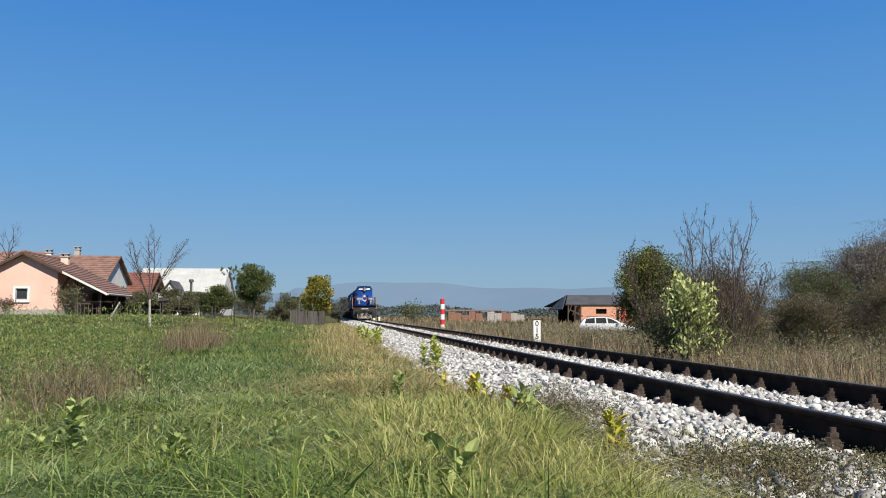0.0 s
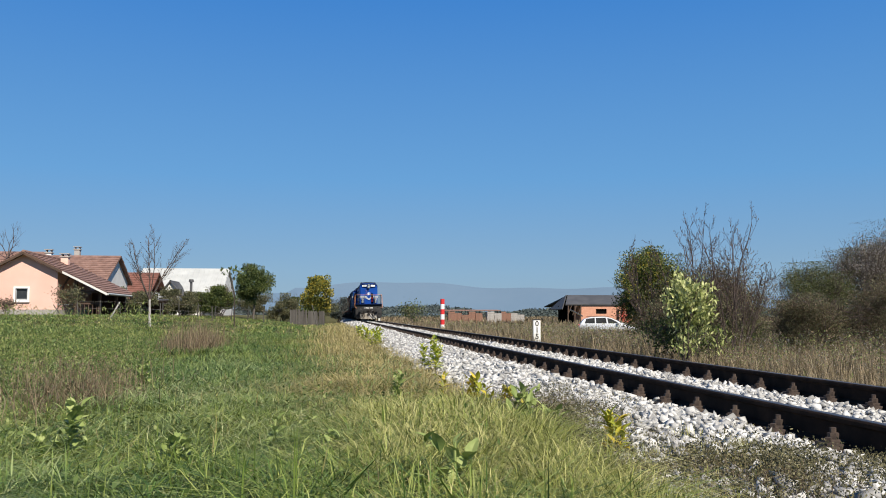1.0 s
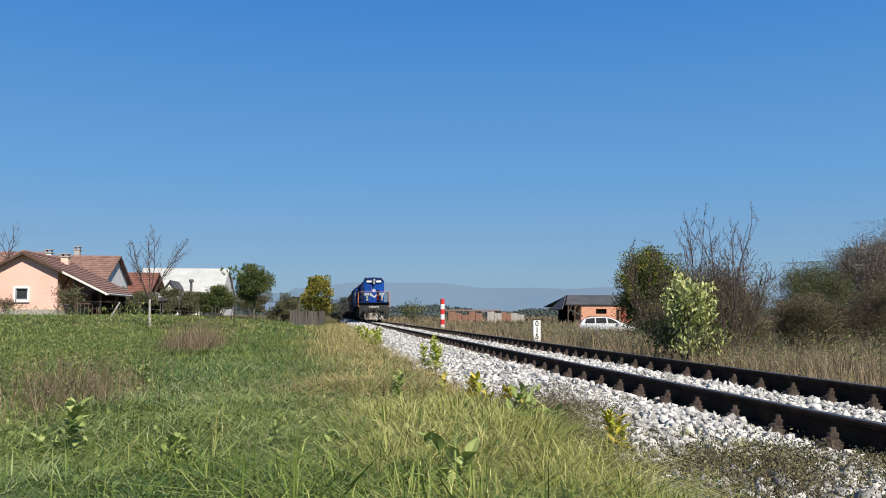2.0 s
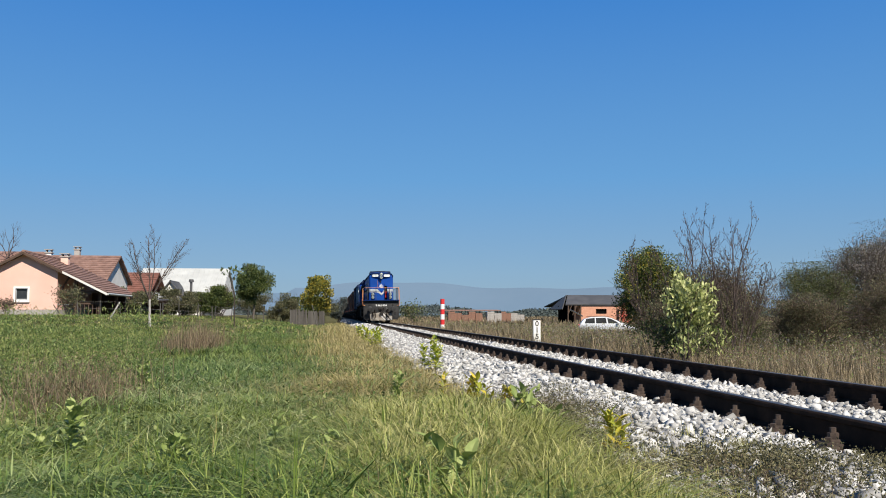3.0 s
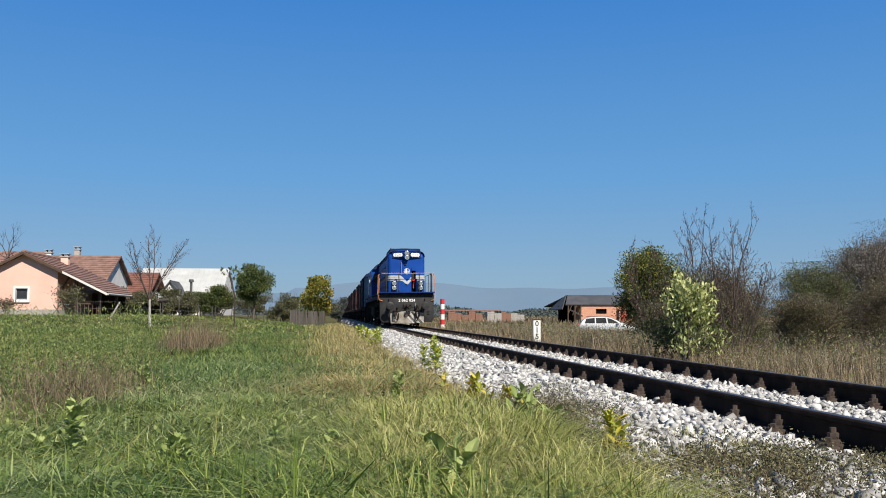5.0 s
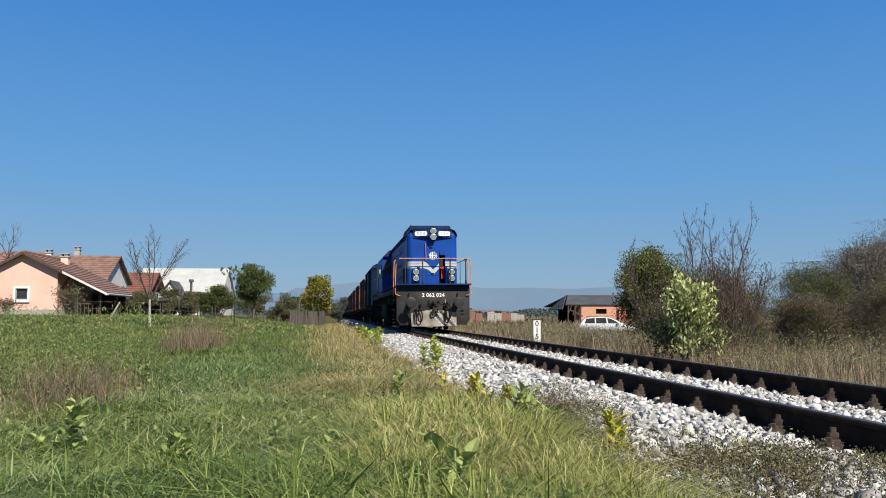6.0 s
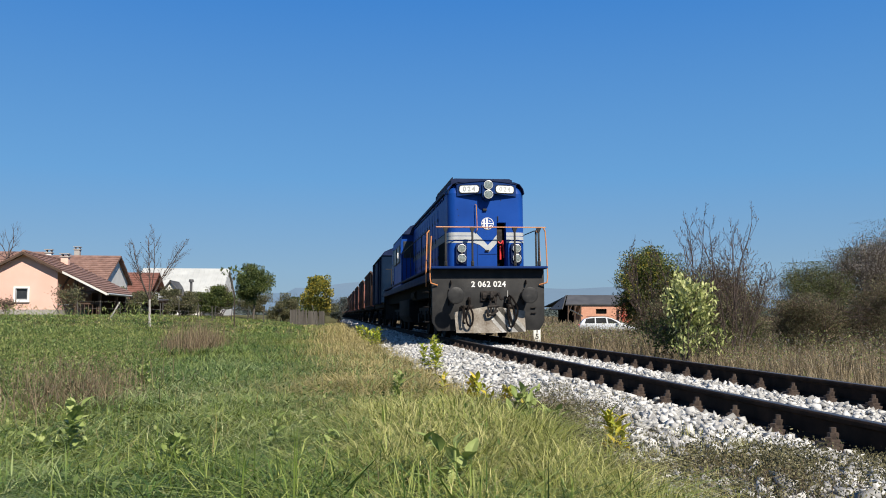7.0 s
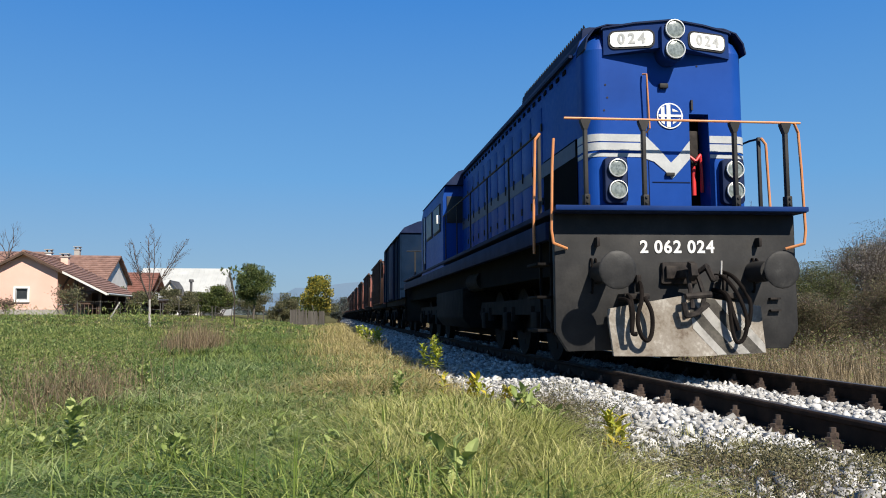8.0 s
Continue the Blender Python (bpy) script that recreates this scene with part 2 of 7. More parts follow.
def raw_mesh(name, co, faces, material, parent=None):
    """Mesh from arrays: co (n, 3); faces a list of index arrays (m, 3) or (m, 4)."""
    me = bpy.data.meshes.new(name)
    me.vertices.add(len(co))
    me.vertices.foreach_set("co", np.ascontiguousarray(co, dtype=np.float32).ravel())
    idx = np.concatenate([f.ravel() for f in faces]).astype(np.int32)
    sizes = np.concatenate([np.full(len(f), f.shape[1]) for f in faces])
    start = np.concatenate([[0], np.cumsum(sizes)[:-1]]).astype(np.int32)
    me.loops.add(len(idx))
    me.loops.foreach_set("vertex_index", idx)
    me.polygons.add(len(start))
    me.polygons.foreach_set("loop_start", start)
    me.update(calc_edges=True)
    me.materials.append(material)
    ob = new(name, me)
    if parent is not None:
        ob.parent = parent
    return ob


def smooth(t):
    t = np.clip(t, 0, 1)
    return t * t * (3 - 2 * t)


def ground_z(x, y):
    """Height of the land: level by the line, rising a little towards the houses, lower beyond the line."""
    x, y = np.asarray(x, float), np.asarray(y, float)
    r = np.hypot(x, y)
    z = 0.78 * smooth((r - 14) / 42) * smooth((-x + 1) / 14)
    z = z - 0.42 * smooth((x - 5.6) / 3.5)
    z = z + 0.025 * np.sin(x * 1.7 + 0.6 * np.sin(y)) * np.cos(y * 1.3) * smooth((r - 1) / 3)
    return z


# ------------------------------------------------------------ land and line
def land():
    def steps(lo, hi, fine_lo, fine_hi, fine):
        inner = np.arange(fine_lo, fine_hi + 1e-6, fine)
        out_hi = fine_hi + np.cumsum(fine * 1.28 ** np.arange(1, 60))
        out_lo = fine_lo - np.cumsum(fine * 1.28 ** np.arange(1, 60))
        v = np.concatenate([out_lo[out_lo > lo][::-1], inner, out_hi[out_hi < hi]])
        return np.concatenate([[lo], v, [hi]])
    xs, ys = steps(-2500, 2500, -24, 24, 0.6), steps(-2500, 4000, -4, 70, 0.8)
    X, Y = np.meshgrid(xs, ys)
    Z = ground_z(X, Y)
    n = len(xs)
    i = (np.arange(len(ys) - 1)[:, None] * n + np.arange(n - 1)[None, :]).ravel()
    f = np.stack([i, i + 1, i + n + 1, i + n], 1)
    g = raw_mesh("ground", np.stack([X.ravel(), Y.ravel(), Z.ravel()], 1), [f], M["soil"])
    tagged(g, "grassy soil of the flat meadow beside the line", "ground", kind="structure")


land()
LINE_0, LINE_1 = -20.0, 480.0


def bed():
    c = TRACK_X
    prof = [(c - 3.1, -0.12), (c - 1.75, BED_Z - 0.02), (c + 1.75, BED_Z - 0.02), (c + 3.0, -0.25), (c + 3.0, -0.6), (c - 3.1, -0.6)]
    ob = part("ballast_bed", prism(B(), prof, "y", LINE_0, LINE_1), M["bed"])
    return tagged(ob, "bed of pale crushed limestone under the track", "ballast", kind="structure")


ballast = bed()


def bed_z(x):
    dx = np.abs(np.asarray(x) - TRACK_X)
    return np.where(dx < 1.75, BED_Z - 0.02, BED_Z - 0.02 - (dx - 1.75) * 0.105)


def rail(side):
    x = TRACK_X + side * HALF_GAUGE
    prof = [(-0.07, 0), (-0.07, 0.012), (-0.012, 0.03), (-0.009, 0.125), (-0.034, 0.137), (-0.036, 0.160), (-0.028, 0.170),
            (0.028, 0.170), (0.036, 0.160), (0.034, 0.137), (0.009, 0.125), (0.012, 0.03), (0.07, 0.012), (0.07, 0)]
    top = empty("rail", pose(x, 0, RAIL_Z - 0.172), "dark rusted steel rail with a worn running surface", "rail", "rails of the line")
    part("rail_web", prism(B(), prof, "y", LINE_0, LINE_1), M["rail"], top)
    part("running_surface", prism(B(), [(-0.026, 0.1695), (0.028, 0.1695), (0.024, 0.1722), (-0.022, 0.1722)], "y", LINE_0, LINE_1), M["rail_top"], top, "worn dull steel running surface")
    return top


rail(-1), rail(1)
PITCH = 0.605


def sleepers():
    z = RAIL_Z - 0.172 - 0.02
    first = empty("sleeper", pose(TRACK_X, 0, z), "weathered sleeper with rusty rail plates, half buried in ballast", "sleeper", "sleepers under the rails")
    part("beam", box(B(), -1.28, 1.28, -0.12, 0.12, -0.15, 0, 0.012), M["sleeper"], first)
    for s in (-1, 1):
        bm = box(B(), -0.19, 0.19, -0.10, 0.10, 0.0, 0.022, 0.004)
        for e in (-1, 1):
            box(bm, e * 0.12 - 0.045, e * 0.12 + 0.045, -0.085, 0.085, 0.02, 0.05, 0.006)
        p = part("base_plate", bm, M["fasten"], first)
        p.location = (s * HALF_GAUGE, 0, 0)
        for e in (-1, 1):
            bm = B()
            box(bm, -0.05, 0.05, -0.045, 0.045, 0.045, 0.07, 0.005)
            cyl(bm, (0, 0, 0.07), (0, 0, 0.105), 0.032, seg=6)
            cyl(bm, (0, 0, 0.105), (0, 0, 0.135), 0.018, seg=6)
            c = part("clip_bolt", bm, M["fasten"], first)
            c.location = (s * HALF_GAUGE + e * 0.098, 0, 0)
            bm = box(B(), -0.045, 0.045, -0.04, 0.04, 0.018, 0.04, 0.004)
            cyl(bm, (0, 0, 0.035), (0, 0, 0.062), 0.034, seg=8)
            cyl(bm, (0, 0, 0.06), (0, 0, 0.088), 0.022, seg=4)
            c = part("screw_spike", bm, M["fasten"], first)
            c.location = (s * HALF_GAUGE + e * 0.165, 0.06 * e, 0)
    y0 = 1.53
    first.location.y = y0
    for i in [*range(-14, 0), *range(1, 110)]:
        copy_thing(first, pose(TRACK_X + rng.normal(0, 0.008), y0 + i * PITCH + rng.normal(0, 0.008), z, 0, 0, rng.normal(0, 0.5)))
    bm = B()
    for i in range(110, 640):
        y = y0 + i * PITCH
        box(bm, TRACK_X - 1.28, TRACK_X + 1.28, y - 0.12, y + 0.12, z - 0.15, z)
    tagged(part("far_sleepers", bm, M["sleeper"]), "distant row of weathered sleepers in the ballast", "sleepers", kind="stuff")


sleepers()


# ------------------------------------------------------------ rolling stock
def loft(bm, rows):
    """Skin between closed rings of equal length, capped at both ends."""
    rings = [[bm.verts.new(p) for p in r] for r in rows]
    k = len(rings[0])
    for a, b in zip(rings, rings[1:]):
        for i in range(k):
            bm.faces.new((a[i], a[(i + 1) % k], b[(i + 1) % k], b[i]))
    bm.faces.new(rings[0][::-1])
    bm.faces.new(rings[-1])
    bmesh.ops.recalc_face_normals(bm, faces=bm.faces[:])
    return bm


WHEELS = []          # (wheelset, radius, place in its thing)


def wheelset(parent, y, r=0.5):
    ob = empty("wheelset", pose(0, y, r), "", "")
    ob.parent = parent
    bm = cyl(B(), (-0.75, 0, 0), (0.75, 0, 0), 0.08, seg=10)
    part("axle", bm, M["wheel"], ob)
    for s in (-1, 1):
        bm = B()
        cyl(bm, (s * 0.685, 0, 0), (s * 0.715, 0, 0), r + 0.028, seg=28)
        cyl(bm, (s * 0.715, 0, 0), (s * 0.82, 0, 0), r, seg=28)
        cyl(bm, (s * 0.815, 0, 0), (s * 0.85, 0, 0), r * 0.35, seg=12)
        for k in range(4):
            a = k * math.pi / 2
            cyl(bm, (s * 0.815, r * 0.62 * math.cos(a), r * 0.62 * math.sin(a)), (s * 0.828, r * 0.62 * math.cos(a), r * 0.62 * math.sin(a)), 0.05, seg=8)
        part("wheel", bm, M["wheel"], ob)
    WHEELS.append((ob, r, (0, y, r)))


def bogie(parent, y0, axles, gap, r):
    L = gap * (axles - 1)
    bm = B()
    for s in (-1, 1):
        prism(bm, [(y0 - 0.75, 0.62), (y0 - 0.55, 0.82), (y0 + L + 0.55, 0.82), (y0 + L + 0.75, 0.62), (y0 + L + 0.6, 0.5), (y0 + L + 0.35, 0.6), (y0 - 0.35, 0.6), (y0 - 0.6, 0.5)],
              "x", s * 0.98 - 0.06, s * 0.98 + 0.06)
        for i in range(axles):
            box(bm, s * 0.98 - 0.14, s * 0.98 + 0.14, y0 + i * gap - 0.17, y0 + i * gap + 0.17, 0.36, 0.64, 0.03)
            for e in (-0.3, 0.3):
                cyl(bm, (s * 1.0, y0 + i * gap + e, 0.5), (s * 1.0, y0 + i * gap + e, 0.72), 0.08, seg=10)
    box(bm, -0.98, 0.98, y0 + L / 2 - 0.3, y0 + L / 2 + 0.3, 0.5, 0.75, 0.03)
    part("bogie_frame", bm, M["soot"], parent)
    for i in range(axles):
        wheelset(parent, y0 + i * gap, r)


def lettering(text, size, m, material, parent, name="number", extrude=0.004, align='CENTER'):
    cu = bpy.data.curves.new(name, 'FONT')
    cu.body, cu.size, cu.extrude, cu.align_x, cu.align_y = text, size, extrude, align, 'CENTER'
    cu.space_character = 1.12
    cu.offset = 0.005
    tmp = new("lettering_curve", cu)
    me = bpy.data.meshes.new_from_object(tmp)
    bpy.data.objects.remove(tmp)
    me.materials.clear()
    me.materials.append(material)
    ob = new(name, me)
    ob.parent = parent
    ob.matrix_basis = m
    return ob


def numerals(text, size, step, gap, m, material, parent, name="digit"):
    """A row of single digits, centred; spaces are gaps."""
    total = sum(gap if ch == " " else step for ch in text)
    at = -total / 2
    for ch in text:
        if ch == " ":
            at += gap
            continue
        lettering(ch, size, m @ Matrix.Translation((at + step / 2, 0, 0)), material, parent, name)
        at += step


def handrail(parent, pts, r=0.019, material="orange", name="handrail"):
    return part(name, tube(B(), [Vector(p) for p in pts], r), M[material], parent)


def lamp(parent, x, y, z, r, name="headlamp"):
    bm = cyl(B(), (x, y + 0.12, z), (x, y, z), r * 1.08, seg=28)
    h = part(name, bm, M["black"], parent)
    ring = B()
    bmesh.ops.create_circle(ring, segments=28, radius=r)
    vs = ring.verts[:]
    pts = [v.co.copy() for v in vs]
    ring.clear()
    loops = []
    for rad, dy in ((1.05, 0.0), (1.05, -0.02), (0.95, -0.024), (0.91, 0.004)):
        loops.append([ring.verts.new((x + p.x * rad, y + dy, z + p.y * rad)) for p in pts])
    for a, b in zip(loops, loops[1:]):
        for i in range(28):
            ring.faces.new((a[i], a[(i + 1) % 28], b[(i + 1) % 28], b[i]))
    part("rim", ring, M["chrome"], h, "bright metal lamp rim")
    bm = B()
    bmesh.ops.create_uvsphere(bm, u_segments=20, v_segments=10, radius=r * 0.92)
    for v in bm.verts:
        v.co = Vector((x + v.co.x, y - 0.004 + v.co.y * 0.12, z + v.co.z))
    for f in bm.faces:
        f.smooth = True
    part("lens", bm, M["lens"], h, "greyish glass lens")
    return h


def buffer(parent, x, z=1.05, y=-0.62, back=0.0):
    s = 1 if y < back else -1
    bm = cyl(B(), (x, back, z), (x, y + s * 0.26, z), 0.12, 0.11, seg=18)
    cyl(bm, (x, y + s * 0.28, z), (x, y + s * 0.03, z), 0.075, seg=14)
    b = part("buffer", bm, M["black"], parent)
    bm = B()
    bmesh.ops.create_uvsphere(bm, u_segments=28, v_segments=10, radius=0.198)
    for v in bm.verts:
        v.co = Vector((x + v.co.x, y + s * 0.02 + v.co.y * (0.14 if v.co.y * s < 0 else 0.08), z + v.co.z))
    for f in bm.faces:
        f.smooth = True
    part("buffer_head", bm, M["buffer"], b, "greasy dark grey buffer head")


def hose(parent, pts, r=0.025, name="brake_hose"):
    pts = [Vector(p) for p in pts]
    fine = []
    for i in range(len(pts) - 1):
        p0, p1, p2, p3 = pts[max(0, i - 1)], pts[i], pts[i + 1], pts[min(len(pts) - 1, i + 2)]
        for k in range(5):
            t = k / 5
            fine.append(0.5 * ((2 * p1) + (p2 - p0) * t + (2 * p0 - 5 * p1 + 4 * p2 - p3) * t * t + (3 * p1 - p0 - 3 * p2 + p3) * t ** 3))
    fine.append(pts[-1])
    # one tube swept along the curve
    bm, rings = B(), []
    side = None
    for i, p in enumerate(fine):
        d = (fine[min(i + 1, len(fine) - 1)] - fine[max(0, i - 1)]).normalized()
        if side is None:
            side = d.orthogonal()
        side = (side - d * side.dot(d)).normalized()
        up = d.cross(side)
        rings.append([bm.verts.new(p + (side * math.cos(k * math.pi / 4) + up * math.sin(k * math.pi / 4)) * r) for k in range(8)])
    for a, b in zip(rings, rings[1:]):
        for k in range(8):
            bm.faces.new((a[k], a[(k + 1) % 8], b[(k + 1) % 8], b[k]))
    bm.faces.new(rings[0][::-1])
    bm.faces.new(rings[-1])
    return part(name, bm, M["rubber"], parent)


M["buffer"] = mat("greasy buffer steel", [(0.016, 0.016, 0.017), (0.030, 0.030, 0.031), (0.075, 0.074, 0.073)], 0.6, 0.0, spec=0.25, scale=4, fine=45, bump=0.15, fleck=0.2)
LOCO_LEN = 18.9


def lower_top(thing, base, k, done):
    """Press the upper works before the long hood down towards the height base by the factor k."""
    for ob in thing.children:
        if ob.name.startswith("long_hood"):
            continue
        if ob.matrix_basis == Matrix.Identity(4):
            if ob.data is not None and ob.data.name not in done:
                done.add(ob.data.name)
                for v in ob.data.vertices:
                    if v.co.z > base:
                        v.co.z = base + (v.co.z - base) * k
            lower_top(ob, base, k, done)
        elif ob.location.z > base:
            ob.location.z = base + (ob.location.z - base) * k


def locomotive():
    L = empty("locomotive", pose(TRACK_X, 8.72, RAIL_Z), "blue diesel locomotive with black frame and grey chevron", "locomotive", "")
    hw, z0, f, dk = 0.95, 1.70, 0.15, 0.48
    # hood: front with an open door, rounded upright corners, sloping roof edges
    def plan(x0, x1, rl, rr, y1=dk, inset=0.0):
        pts = [(x0 + inset, y1)]
        r = 0.19
        if rl:
            pts += [(x0 + inset + r - r * math.cos(a), f + inset + r - r * math.sin(a)) for a in np.linspace(0, math.pi / 2, 13)]
        else:
            pts.append((x0, f))
        if rr:
            pts += [(x1 - inset - r + r * math.sin(a), f + inset + r - r * math.cos(a)) for a in np.linspace(0, math.pi / 2, 13)]
        else:
            pts.append((x1, f))
        return pts + [(x1 - inset, y1)]
    bm = B()
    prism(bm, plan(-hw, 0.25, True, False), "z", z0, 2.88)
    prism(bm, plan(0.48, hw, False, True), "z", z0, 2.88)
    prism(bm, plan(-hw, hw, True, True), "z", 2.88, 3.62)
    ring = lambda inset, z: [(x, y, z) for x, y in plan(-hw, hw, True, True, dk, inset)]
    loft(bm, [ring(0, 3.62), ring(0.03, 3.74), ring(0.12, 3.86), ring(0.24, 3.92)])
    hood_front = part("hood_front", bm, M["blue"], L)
    for fa in hood_front.data.polygons:
        fa.use_smooth = False
    # black sheet behind the doorway, the recess's shade put into its colour
    part("door_recess", box(B(), 0.2, 0.55, dk - 0.06, dk + 0.004, z0, 2.95), M["dark"], hood_front, "black sheet that darkens the open doorway")
    sec = [(-hw, z0), (-hw, 3.62), (-hw + 0.05, 3.76), (-hw + 0.16, 3.86), (-0.4, 3.92), (0.4, 3.92), (hw - 0.16, 3.86), (hw - 0.05, 3.76), (hw, 3.62), (hw, z0)]
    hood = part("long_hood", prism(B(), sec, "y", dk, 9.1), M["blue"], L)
    part("roof_skin", prism(B(), [(-hw - 0.004, 3.60), (-hw + 0.045, 3.77), (-hw + 0.155, 3.868), (-0.4, 3.928), (0.4, 3.928), (hw - 0.155, 3.868), (hw - 0.045, 3.77), (hw + 0.004, 3.60)], "y", 0.5, 9.08), M["navy"], hood, "dusty dark blue hood roof")
    # raised radiator section with a mesh guard along its edge
    part("radiator_housing", prism(B(), [(-0.8, 3.80), (-0.78, 4.0), (-0.7, 4.03), (0.7, 4.03), (0.78, 4.0), (0.8, 3.80)], "y", 0.75, 3.95), M["navy"], hood)
    bm = B()
    for i in range(34):
        y = 0.78 + i * 0.094
        cyl(bm, (-0.74, y, 4.02), (-0.74, y + 0.05, 4.075), 0.008, seg=4)
        cyl(bm, (-0.74, y + 0.05, 4.075), (-0.74, y + 0.094, 4.02), 0.008, seg=4)
    part("roof_guard", bm, M["black"], hood)
    for y in (1.6, 2.9):
        bm = cyl(B(), (0, y, 4.0), (0, y, 4.07), 0.5, seg=28)
        part("fan_grille", bm, M["black"], hood)
    # exhaust and clutter along the roof
    for y, h in ((5.2, 0.16), (6.6, 0.12)):
        part("exhaust_stack", box(B(), -0.22, 0.22, y - 0.3, y + 0.3, 3.9, 3.92 + h, 0.02), M["black"], hood)
    # doors along the hood
    bm = box(B(), -0.008, 0.008, -0.29, 0.29, 0, 1.52, 0.006)
    door = part("hood_door", bm, M["blue"], hood)
    door.location = (-hw, 2.39, 1.86)
    han = part("latch", box(B(), -0.03, 0.0, 0.2, 0.23, 0.66, 0.80, 0.004), M["black"], door)
    hin = part("hinge", box(B(), -0.022, 0.0, -0.31, -0.26, 0.2, 0.3, 0.004), M["black"], door)
    share("hinge", hin, door, pose(0, 0, 1.0))
    # added black sheet, standing for the dark space between hood and handrail
    part("intake_grille", box(B(), -hw - 0.012, -hw + 0.01, 0.5, 2.02, 1.74, 2.62), M["dark"], hood, "black sheet for the dark space behind the handrail")
    for i in range(3, 13):
        d = share("hood_door", door, hood, pose(-hw, 1.15 + 0.62 * i, 1.86))
        share("latch", han, d, pose(0, 0, 0))
        share("hinge", hin, d, pose(0, 0, 0))
        share("hinge", hin, d, pose(0, 0, 1.0))
    for i in range(13):
        share("hood_door", door, hood, pose(hw, 1.15 + 0.62 * i, 1.86))
    bm = B()
    for i in range(26):
        y = 0.9 + i * 0.31
        part("vent", box(B(), -hw - 0.012, -hw + 0.01, y, y + 0.13, 3.50, 3.55), M["dark"], hood)
    part("drip_rail", box(B(), -hw - 0.05, -hw, 0.6, 9.08, 3.60, 3.63), M["navy"], hood)
    # the nose's grey stripe carried on, side shade put into its colour
    part("grey_side_stripe", box(B(), -hw - 0.014, -hw - 0.006, 0.55, 9.05, 2.42, 2.60), M["stripe_shade"], hood, "grey stripe along the hood, darkened as in shade")
    # number boxes, swept back from the middle, with twin lamps between them
    sweep = 0.25
    bm, vis = B(), B()
    for s in (-1, 1):
        half = [(0, 3.60), (s * 0.15, 3.60), (s * 0.74, 3.54), (s * 0.74, 3.85), (s * 0.4, 3.89), (0, 3.905)]
        cap = [(0, 3.905), (s * 0.4, 3.89), (s * 0.74, 3.85), (s * 0.765, 3.83), (s * 0.765, 3.85), (s * 0.74, 3.87), (s * 0.4, 3.91), (0, 3.925)]
        prism(bm, half, "y", -0.06, 0.16)
        prism(vis, cap, "y", -0.08, 0.25)
    for m in (bm, vis):
        for v in m.verts:
            v.co.y += sweep * abs(v.co.x)
    nb = part("number_box", bm, M["blue_dim"], L)
    part("visor", vis, M["navy"], nb)
    rim = [(-0.957, 3.61), (-0.93, 3.74), (-0.845, 3.86), (-0.7, 3.912), (0, 3.945), (0.7, 3.912), (0.845, 3.86), (0.93, 3.74), (0.957, 3.61)]
    part("roof_rim", prism(B(), rim + [(x * 0.985, z - 0.012) for x, z in rim[::-1]], "y", 0.13, 0.46), M["navy"], hood_front)
    def rounded(x0, x1, zz0, zz1, r):
        out = []
        for cx, cz, a0 in ((x1 - r, zz1 - r, 0), (x0 + r, zz1 - r, 90), (x0 + r, zz0 + r, 180), (x1 - r, zz0 + r, 270)):
            out += [(cx + r * math.cos(radians(a0 + k * 22.5)), cz + r * math.sin(radians(a0 + k * 22.5))) for k in range(5)]
        return out
    for s in (-1, 1):
        at = pose(s * 0.44, -0.06 + sweep * 0.44, 3.71, 0, 0, s * 14)
        for name, w, hh, r, y, mt, lab in (("number_frame", 0.255, 0.105, 0.07, -0.012, "black", ""), ("number_glass", 0.235, 0.085, 0.06, -0.02, "glow", "milky white number glass")):
            o = part(name, prism(B(), rounded(-w, w, -hh, hh, r), "y", y, 0.02), M[mt], nb, lab)
            o.matrix_basis = at
        numerals("024", 0.16, 0.112, 0.05, at @ pose(0, -0.02, 0, 90), M["digit"], nb)
    part("lamp_housing", prism(B(), [(0.135 * math.cos(t), 3.56 + 0.135 * math.sin(t)) for t in np.linspace(math.pi, 2 * math.pi, 12)] + [(0.135, 3.84), (-0.135, 3.84)], "y", -0.075, 0.3), M["blue_dim"], nb)
    lamp(L, 0.01, -0.09, 3.80, 0.106, "top_lamp")
    lamp(L, 0.01, -0.09, 3.565, 0.106, "top_lamp")
    for s in (-1, 1):
        part("lamp_panel", prism(B(), rounded(s * 0.68 - 0.095, s * 0.68 + 0.165, 1.82, 2.34, 0.05), "y", 0.06, 0.2, 0.01), M["navy"], L)
        for z in (2.21, 1.965):
            lamp(L, s * 0.68 + 0.04, 0.035, z, 0.098)
    # chevron and bands
    st = 0.146
    def decal(name, pts, material, y=None, d=0.006):
        y = st if y is None else y
        return part(name, prism(B(), pts, "y", y - d, y + 0.01), M[material], hood_front)
    def wrap(name, x0, x1, zz0, zz1, material):
        """A painted band that follows the nose and its rounded corners from x0 to x1."""
        def line(inset):
            pts = [p for p in plan(-hw, hw, True, True, dk, inset) if x0 <= p[0] <= x1]
            left = [] if x0 < -hw else [(x0, f + inset)]
            return left + pts + ([] if x1 > hw else [(x1, f + inset)])
        return part(name, prism(B(), line(-0.005) + line(0.008)[::-1], "z", zz0, zz1), M[material], hood_front)
    for zz0, zz1 in ((2.54, 2.625), (2.435, 2.525), (2.36, 2.405)):
        wrap("grey_band", -2, -0.33, zz0, zz1, "grey_stripe")
        wrap("grey_band", 0.485, 2, zz0, zz1, "grey_stripe")
    decal("chevron", [(-0.33, 2.625), (-0.26, 2.60), (-0.12, 2.46), (0.02, 2.30), (0.03, 2.11), (-0.05, 2.20), (-0.18, 2.31), (-0.33, 2.36)], "grey_stripe")
